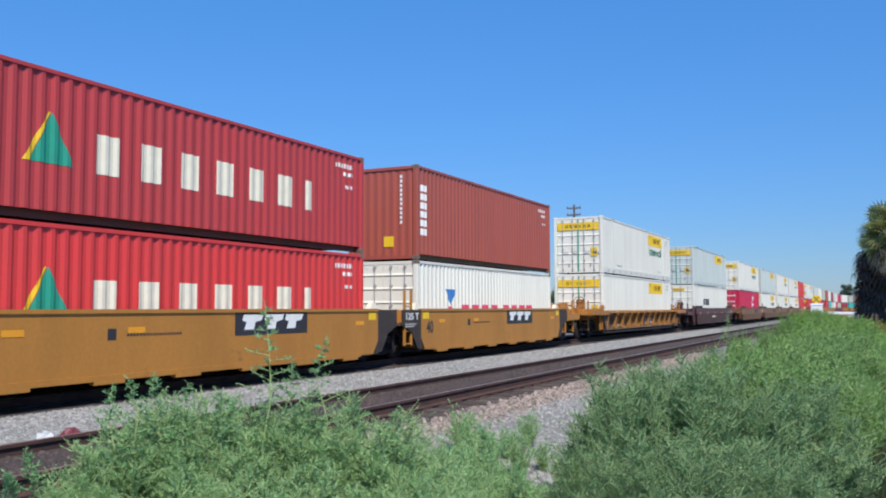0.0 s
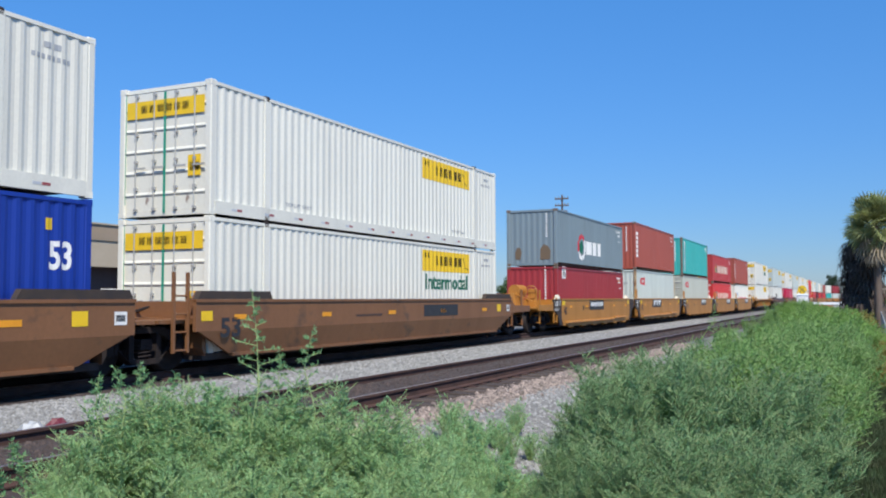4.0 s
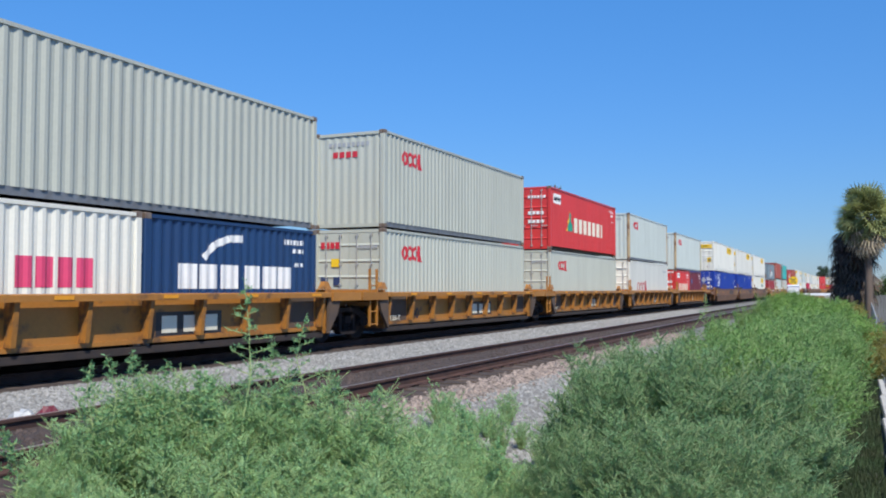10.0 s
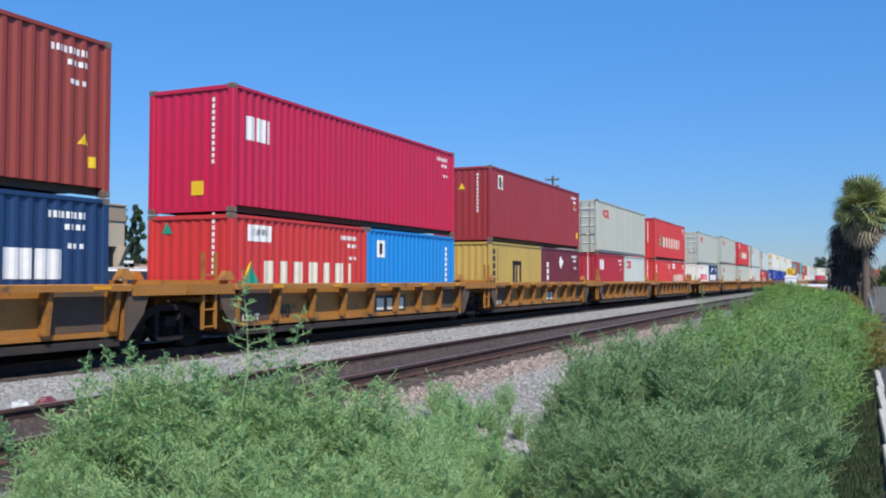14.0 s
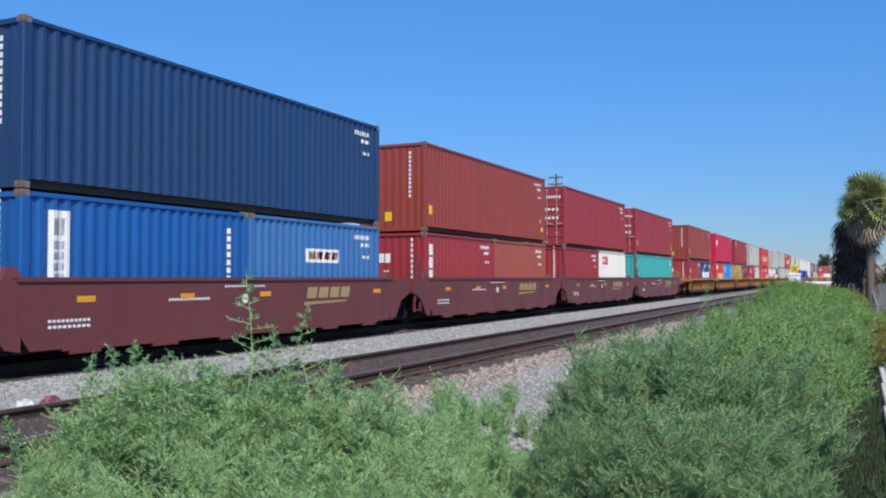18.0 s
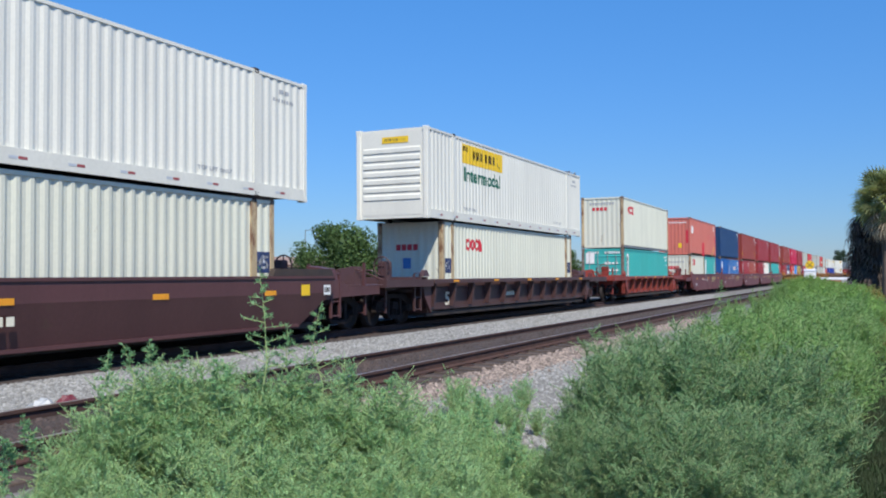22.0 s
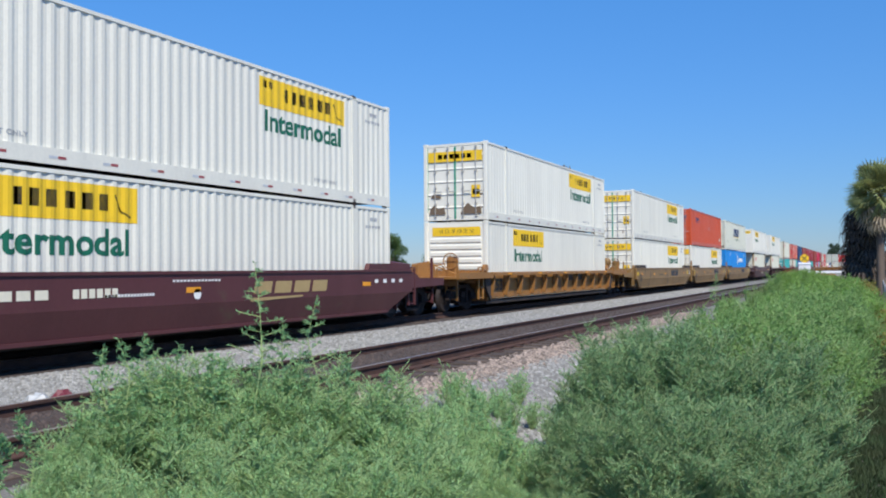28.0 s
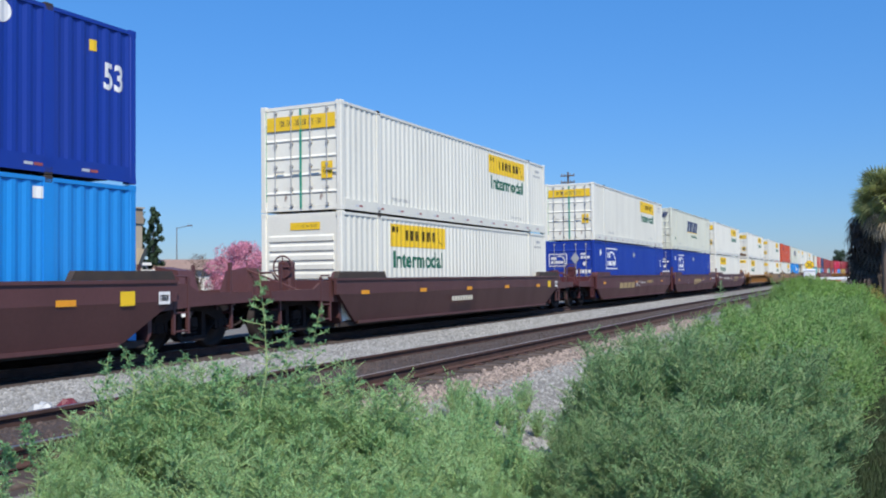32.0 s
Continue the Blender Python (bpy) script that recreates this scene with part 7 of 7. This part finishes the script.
def round_tree(x, y, top, width, material, label, seed, base=GROUND_Z, per=130):
    height = top - base
    t = thing("tree", label, "tree", pose(x, y, base))
    rng = random.Random(seed)
    trunk = Geo()
    fork = Vector((0, 0, height * 0.35))
    trunk.rod((0, 0, -0.1), fork, 0.05 * height ** 0.8, 8, 0.035 * height ** 0.8)
    for k in range(6):
        a = k * math.tau / 6 + rng.uniform(-0.3, 0.3)
        trunk.rod(fork, fork + Vector((math.cos(a) * width * 0.3, math.sin(a) * width * 0.3, height * rng.uniform(0.25, 0.5))), 0.02 * height ** 0.8, 5, 0.008)
    part("trunk", trunk.mesh("trunk", BARK), t)

    def shape(r, k):
        a, u = r.uniform(0, math.tau), r.uniform(0, 1) ** 0.5
        h = r.uniform(0.3, 1.0)
        w = width / 2 * math.sqrt(max(0.1, 1 - ((h - 0.5) / 0.56) ** 2))
        return (math.cos(a) * w * u * 0.85, math.sin(a) * w * u * 0.85, height * h * 0.93), width * r.uniform(0.08, 0.16)
    part("crown", leaf_cloud(seed, 60, per * 2, width * 0.016, shape, material), t)
    return t


def conifer(x, y, top, width, seed):
    height = top - GROUND_Z
    t = thing("conifer_tree", "tall narrow dark green conifer behind the warehouse", "tree", pose(x, y, GROUND_Z), group="conifers")
    part("trunk", Geo().rod((0, 0, -0.1), (0, 0, height * 0.95), 0.2, 7, 0.03).mesh("trunk", BARK), t)

    def shape(r, k):
        h = 0.15 + 0.85 * (k / 70)
        w = width / 2 * (1.05 - h) ** 0.6 * r.uniform(0.3, 1.35)
        a = r.uniform(0, math.tau)
        return (math.cos(a) * w, math.sin(a) * w, height * h), width * 0.13
    part("crown", leaf_cloud(seed, 70, 70, 0.14, shape, DARK_TREE), t)


conifer(-63.2, 64.2, 6.7, 2.3, 5)
conifer(-62.2, 65.0, 7.0, 2.1, 6)
round_tree(-47.3, 59.2, 3.1, 5.6, PINK_BLOOM, "low tree in pink blossom behind the tracks", 8)
round_tree(-50.0, 57.5, 2.2, 2.6, BARK, "thin brownish bare shrub behind the tracks", 9, per=25)
for k, (x, y, top, w) in enumerate([(-45.4, 71.9, 4.7, 10.0), (-41.0, 74.0, 3.2, 5.0), (-36.5, 77.0, 2.9, 4.5), (-33.0, 76.0, 2.7, 4.4), (-31.0, 82.0, 2.2, 4.0), (-29.0, 90.0, 2.6, 5.0), (-28.5, 104.0, 3.0, 6.0)]):
    round_tree(x, y, top, w, GREEN_TREE, "leafy green tree beyond the tracks", 12 + k)
round_tree(-12.2, 425.0, 10.6, 8.0, DARK_TREE, "round dark green tree far down the line", 30)
for k, (x, y, top, w) in enumerate([(2.4, 60.0, 0.6, 3.2), (4.2, 58.6, 0.2, 2.6), (3.4, 66.0, 1.4, 4.2)]):
    round_tree(x, y, top, w, GREEN_TREE, "green shrub behind the slatted fence", 40 + k)
round_tree(-0.85, 58.5, 0.45, 1.1, PINK_BLOOM, "small bush with pink flowers near the palm", 45)

STUCCO = surface("beige_stucco", (0.5, 0.42, 0.31), 0.9, 0, (0.44, 0.36, 0.26), 0.6, 0.6, bump=0.2, bump_scale=20)
STUCCO_DARK = surface("tan_stucco_band", (0.36, 0.28, 0.2), 0.9, 0, (0.31, 0.24, 0.17), 0.6, 0.6, bump=0.2, bump_scale=20)
DOCK = surface("brown_dock_door", (0.13, 0.08, 0.07), 0.8, 0, (0.09, 0.06, 0.05), 1.0, 0.7)
TILE = surface("brown_roof_tile", (0.32, 0.22, 0.18), 0.9, 0, (0.24, 0.17, 0.14), 2.0, 0.8, (1, 1, 4), bump=0.4)
WHITE_WALL = surface("white_stucco", (0.75, 0.74, 0.7), 0.9, 0, (0.62, 0.61, 0.57), 1.0, 0.6)
GLASS = surface("dark_glass", (0.02, 0.025, 0.03), 0.08, 0, (0.03, 0.035, 0.04), 2.0, 0.3)
CAR_WHITE = surface("white_car_paint", (0.8, 0.81, 0.82), 0.2, 0, (0.74, 0.75, 0.77), 0.8, 0.3)
RUBBER = surface("black_rubber", (0.025, 0.025, 0.026), 0.85, 0, (0.04, 0.04, 0.04), 6.0, 0.6)


def warehouse():
    w = thing("warehouse", "long beige warehouse with dark loading bays behind the tracks", "building")
    x, z0, top, band_z, bay = -45.6, GROUND_Z, 5.0, 3.95, 2.2
    part("upper_wall", Geo().box(x - 0.3, x, -30.0, 46.6, bay, band_z).mesh("upper_wall", STUCCO), w)
    part("cornice", Geo().box(x - 0.36, x + 0.08, -30.0, 46.68, band_z, 4.47).box(x - 0.36, x + 0.03, -30.0, 46.63, 4.47, top).mesh("cornice", STUCCO_DARK), w)
    part("coping", Geo().box(x - 0.42, x + 0.12, -30.0, 46.72, top, top + 0.1).mesh("coping", STUCCO), w)
    part("roof", Geo().box(x - 40, x - 0.42, -30, 46.6, 4.7, 4.8).mesh("roof", CONCRETE), w)
    part("end_wall", Geo().box(x - 40, x - 0.3, 46.3, 46.6, z0, 4.7).mesh("end_wall", STUCCO), w)
    part("back_wall", Geo().box(x - 40.3, x - 40, -30, 46.6, z0, 4.7).mesh("back_wall", STUCCO), w)
    part("south_wall", Geo().box(x - 40, x - 0.3, -30.3, -30.0, z0, 4.7).mesh("south_wall", STUCCO), w)
    pier = Geo().box(-0.3, 0, -0.35, 0.35, z0, bay).hexa([(0, -0.15, 1.0), (0.05, -0.15, 1.0), (0.05, 0.15, 1.0), (0, 0.15, 1.0), (0, -0.15, bay), (0.7, -0.15, bay), (0.7, 0.15, bay), (0, 0.15, bay)]).mesh("pier", STUCCO)
    door = Geo().box(-0.03, 0.0, 0, 4.35, z0, z0 + 4.05).mesh("bay_door", DOCK)
    slat = Geo().box(0.001, 0.04, 0.02, 4.33, z0, z0 + 0.5).mesh("slat", DOCK)
    y = 46.25
    while y > -29:
        part("pier", pier, w, at=pose(x, y, 0))
        d = part("bay_door", door, w, at=pose(x - 0.9, y - 4.7, 0))
        for k in range(8):
            part("slat", slat, d, at=pose(0, 0, k * 0.52))
        y -= 5.05
    part("bay_ceiling", Geo().box(x - 0.95, x - 0.3, -30, 46.3, bay, bay + 0.1).mesh("bay_ceiling", STUCCO_DARK), w)
    lamp = thing("wall_lamp", "grey shoebox lamp on the warehouse wall", "lamp", pose(x, 37.6, 3.3))
    part("arm", Geo().rod((0, 0, 0), (0.5, 0, 0.15), 0.03, 6).mesh("arm", STEEL_GREY), lamp)
    part("head", Geo().rbox(0.35, 0.85, -0.2, 0.2, 0.05, 0.25, 0.04).mesh("head", STEEL_GREY), lamp)


warehouse()


def low_house():
    h = thing("low_house", "low white building with a brown tiled roof", "building", pose(-60.0, 66.0, GROUND_Z, 0, 0, 47))
    part("wall", Geo().box(-2, 22, -0.15, 0.0, 0, 2.9).box(-2, 22, 7.9, 8.05, 0, 2.9).box(-2, -1.85, 0, 7.9, 0, 2.9).box(21.85, 22, 0, 7.9, 0, 2.9).mesh("wall", WHITE_WALL), h)
    part("roof", Geo().slab([(-0.7, 2.85), (8.7, 2.85), (8.7, 2.95), (4.0, 4.0), (-0.7, 2.95)], "x", -2.4, 22.4).mesh("roof", TILE), h)
    part("canopy", Geo().box(-7, -2.5, -1.0, 3.0, 3.35, 3.6).mesh("canopy", WHITE_WALL), h)
    for x in (-6.8, -2.9):
        part("canopy_post", Geo().rod((x, -0.8, 0), (x, -0.8, 3.35), 0.06, 6).mesh("canopy_post", STEEL_GREY), h)
    for k in range(5):
        w = part("window", Geo().box(0, 1.4, -0.2, -0.152, 1.0, 2.1).mesh("window", GLASS), h, at=pose(0.5 + k * 4.3, 0, 0))
        part("window_frame", Geo().box(-0.06, 1.46, -0.21, -0.16, 0.94, 1.0).box(-0.06, 1.46, -0.21, -0.16, 2.1, 2.16).mesh("window_frame", WHITE_WALL), w)


low_house()


def parked_car(name, label, at, length, height, material, boxy=0.0):
    """A car along +x on z = 0: body, cabin, glass, wheels, lamps."""
    car = thing(name, label, "car", at)
    L, H, w = length / 2, height, 0.9
    low = H * 0.55
    body = Geo().slab([(-L, 0.3), (L - 0.15, 0.28), (L, 0.55), (L - 0.1, low * 0.9), (L * 0.45, low), (-L, low)], "y", -w, w)
    part("body", body.mesh("body", material), car)
    a, b = -L + 0.05, L * (0.4 + boxy * 0.3)
    cab = Geo().hexa([(a, -w + 0.03, low), (b, -w + 0.03, low), (b, w - 0.03, low), (a, w - 0.03, low), (a + 0.2, -w + 0.16, H), (b - 0.75, -w + 0.16, H), (b - 0.75, w - 0.16, H), (a + 0.2, w - 0.16, H)])
    part("cabin", cab.mesh("cabin", GLASS), car)
    part("roof", Geo().rbox(a + 0.16, b - 0.7, -w + 0.14, w - 0.14, H - 0.03, H + 0.05, 0.02).mesh("roof", material), car)
    for s in (-1, 1):
        for x in (a + 0.1, (a + b) / 2 - 0.3, b - 0.1):
            k = 0.55 if x > 0 else 0.0
            part("pillar", Geo().rod((x, s * (w - 0.03), low), (x - k if x > 0.3 else x + 0.12, s * (w - 0.15), H), 0.045, 5).mesh("pillar", material), car)
        part("roof_bar", Geo().rod((a + 0.4, s * 0.65, H + 0.1), (b - 1.0, s * 0.65, H + 0.1), 0.025, 5).mesh("roof_bar", STEEL_GREY), car)
        for x in (-L * 0.62, L * 0.62):
            wheel = part("wheel", Geo().lathe([(-0.1, 0.2), (-0.1, 0.32), (-0.06, 0.35), (0.06, 0.35), (0.1, 0.32), (0.1, 0.2)], 18).mesh("wheel", RUBBER), car, at=pose(x, s * (w - 0.08), 0.35, 0, 0, 90))
            part("rim", Geo().lathe([(-0.11, 0.19), (0.11, 0.19)], 12).mesh("rim", STEEL_GREY), wheel)
        part("headlight", Geo().rbox(L - 0.12, L + 0.01, s * 0.68 - 0.16, s * 0.68 + 0.16, 0.62, 0.78, 0.02).mesh("headlight", STEEL_GREY), car)
        part("tail_light", Geo().rbox(-L - 0.02, -L + 0.06, s * 0.75 - 0.09, s * 0.75 + 0.09, 0.7, 1.0, 0.02).mesh("tail_light", INK["red"]), car)
    return car


parked_car("suv", "white sport utility vehicle parked by the warehouse", pose(-27.8, 29.4, GROUND_Z, 0, 0, 40), 4.9, 2.25, CAR_WHITE, 0.5)
parked_car("sedan", "white car parked in the lot behind the fence", pose(3.0, 37.0, GROUND_Z, 0, 0, 90), 4.6, 1.5, CAR_WHITE)
parked_car("hatchback", "white car parked farther along the lot", pose(3.1, 48.0, GROUND_Z, 0, 0, 90), 4.3, 1.5, CAR_WHITE)


def utility_pole(x, y, top):
    p = thing("utility_pole", "wooden utility pole with two crossarms", "pole", pose(x, y, GROUND_Z))
    h = top - GROUND_Z
    part("shaft", Geo().rod((0, 0, 0), (0, 0, h), 0.17, 8, 0.11).mesh("shaft", BARK), p)
    for k, z in enumerate((h - 0.5, h - 1.25)):
        arm = part("crossarm", Geo().box(-0.8, 0.8, -0.22, -0.1, z, z + 0.14).mesh("crossarm", BARK), p)
        for u in (-0.72, -0.35, 0.35, 0.72):
            part("insulator", Geo().lathe([(z + 0.14, 0.03), (z + 0.2, 0.07), (z + 0.32, 0.05)], 8, (u, -0.16, 0), "z").mesh("insulator", STEEL_GREY), arm)
    part("transformer", Geo().lathe([(h - 2.6, 0.2), (h - 2.55, 0.24), (h - 1.75, 0.24), (h - 1.7, 0.18)], 12, (0.36, 0, 0), "z").mesh("transformer", STEEL_GREY), p)


utility_pole(-30.2, 95.3, 11.6)


def street_lamp(x, y, top):
    p = thing("street_lamp", "tall grey street lamp beyond the tracks", "street lamp", pose(x, y, GROUND_Z))
    h = top - GROUND_Z
    part("pole", Geo().rod((0, 0, 0), (0, 0, h), 0.09, 8, 0.05).mesh("pole", STEEL_GREY), p)
    part("arm", Geo().rod((0, 0, h - 0.05), (1.6, 0, h + 0.15), 0.035, 6).mesh("arm", STEEL_GREY), p)
    part("head", Geo().rbox(1.4, 2.0, -0.13, 0.13, h + 0.08, h + 0.22, 0.03).mesh("head", STEEL_GREY), p)


street_lamp(-64.0, 70.2, 5.4)
street_lamp(-66.0, 96.0, 6.0)


def crossing_things():
    s = thing("warning_sign", "round yellow railway warning sign on a post", "sign", pose(-4.95, 86.5, GROUND_Z + 0.3))
    part("post", Geo().box(-0.03, 0.03, -0.03, 0.03, -0.3, 2.75).mesh("post", STEEL_GREY), s)
    part("sign_plate", Geo().slab([(0.38 * math.cos(a * math.tau / 28), 2.36 + 0.38 * math.sin(a * math.tau / 28)) for a in range(28)], "y", -0.06, -0.04).mesh("sign_plate", INK["gold"]), s)
    part("sign_cross", Geo().slab([(-0.25, 2.14), (-0.2, 2.1), (0.25, 2.58), (0.2, 2.62)], "y", -0.067, -0.061).slab([(0.2, 2.1), (0.25, 2.14), (-0.2, 2.62), (-0.25, 2.58)], "y", -0.074, -0.068).mesh("sign_cross", INK["black"]), s)
    c = thing("relay_cabinet", "white steel relay cabinet beside the track", "cabinet", pose(-4.85, 85.0, GROUND_Z))
    part("body", Geo().rbox(-0.48, 0.48, -0.5, 0.5, 0.1, 2.15, 0.03).mesh("body", CAR_WHITE), c)
    part("lid", Geo().hexa([(-0.54, -0.58, 2.15), (0.54, -0.58, 2.15), (0.54, 0.58, 2.15), (-0.54, 0.58, 2.15), (-0.48, -0.1, 2.28), (0.48, -0.1, 2.28), (0.48, 0.1, 2.28), (-0.48, 0.1, 2.28)]).mesh("lid", CAR_WHITE), c)
    part("door", Geo().rbox(-0.42, 0.42, -0.53, -0.5, 0.25, 2.05, 0.01).mesh("door", CAR_WHITE), c)
    part("base", Geo().box(-0.7, 0.7, -0.6, 0.6, 0, 0.1).mesh("base", CONCRETE), c)
    b = thing("low_barrier", "low concrete barrier with white top and orange panel", "barrier", pose(-1.6, 90.0, GROUND_Z))
    part("wall", Geo().box(-2.6, 2.4, -0.15, 0.15, 0, 1.3).mesh("wall", CONCRETE), b)
    part("cap", Geo().rbox(-2.7, 2.5, -0.2, 0.2, 1.3, 1.52, 0.03).mesh("cap", CAR_WHITE), b)
    part("panel", Geo().box(-2.3, -0.9, -0.18, -0.152, 0.85, 1.25).mesh("panel", PAINT["salmon"]), b)


crossing_things()




def line_shape(r, k):
    a = radians(58 - 60 * k / 260)
    d = r.uniform(480, 580)
    return (-d * math.sin(a), d * math.cos(a), GROUND_Z + r.uniform(0.7, 5.5)), r.uniform(2.3, 4.6)


tagged(new("far_trees", leaf_cloud(78, 260, 60, 0.55, line_shape, DARK_TREE, "far_trees")), "low line of trees at the horizon", "trees", kind="stuff")
# ---- the train rolls ----
def motions():
    times = [0.5 * k for k in range(65)]
    for ob, mid, up in ROLLING:
        rows = []
        for t in times:
            if t == int(t) or abs(mid + run(t) - BEND_Y) < 40:
                rows.append((t, along(mid + run(t), TRACK_X, RAIL_Z + up)))
        walk(ob, rows)
    for axle, y, mid, car in AXLES:
        near = [k for k in range(0, 961) if -4 < mid + y + run(k / 30) < 42]
        if len(near) < 2:
            continue
        zero = run(near[0] / 30)
        rows = []
        for k in ([0] if near[0] > 0 else []) + near + ([960] if near[-1] < 960 else []):
            kk = min(max(k, near[0]), near[-1])
            rows.append((k / 30, pose(0, y, -0.02, -math.degrees((run(kk / 30) - zero) / WHEEL_R))))
        walk(axle, rows)


motions()
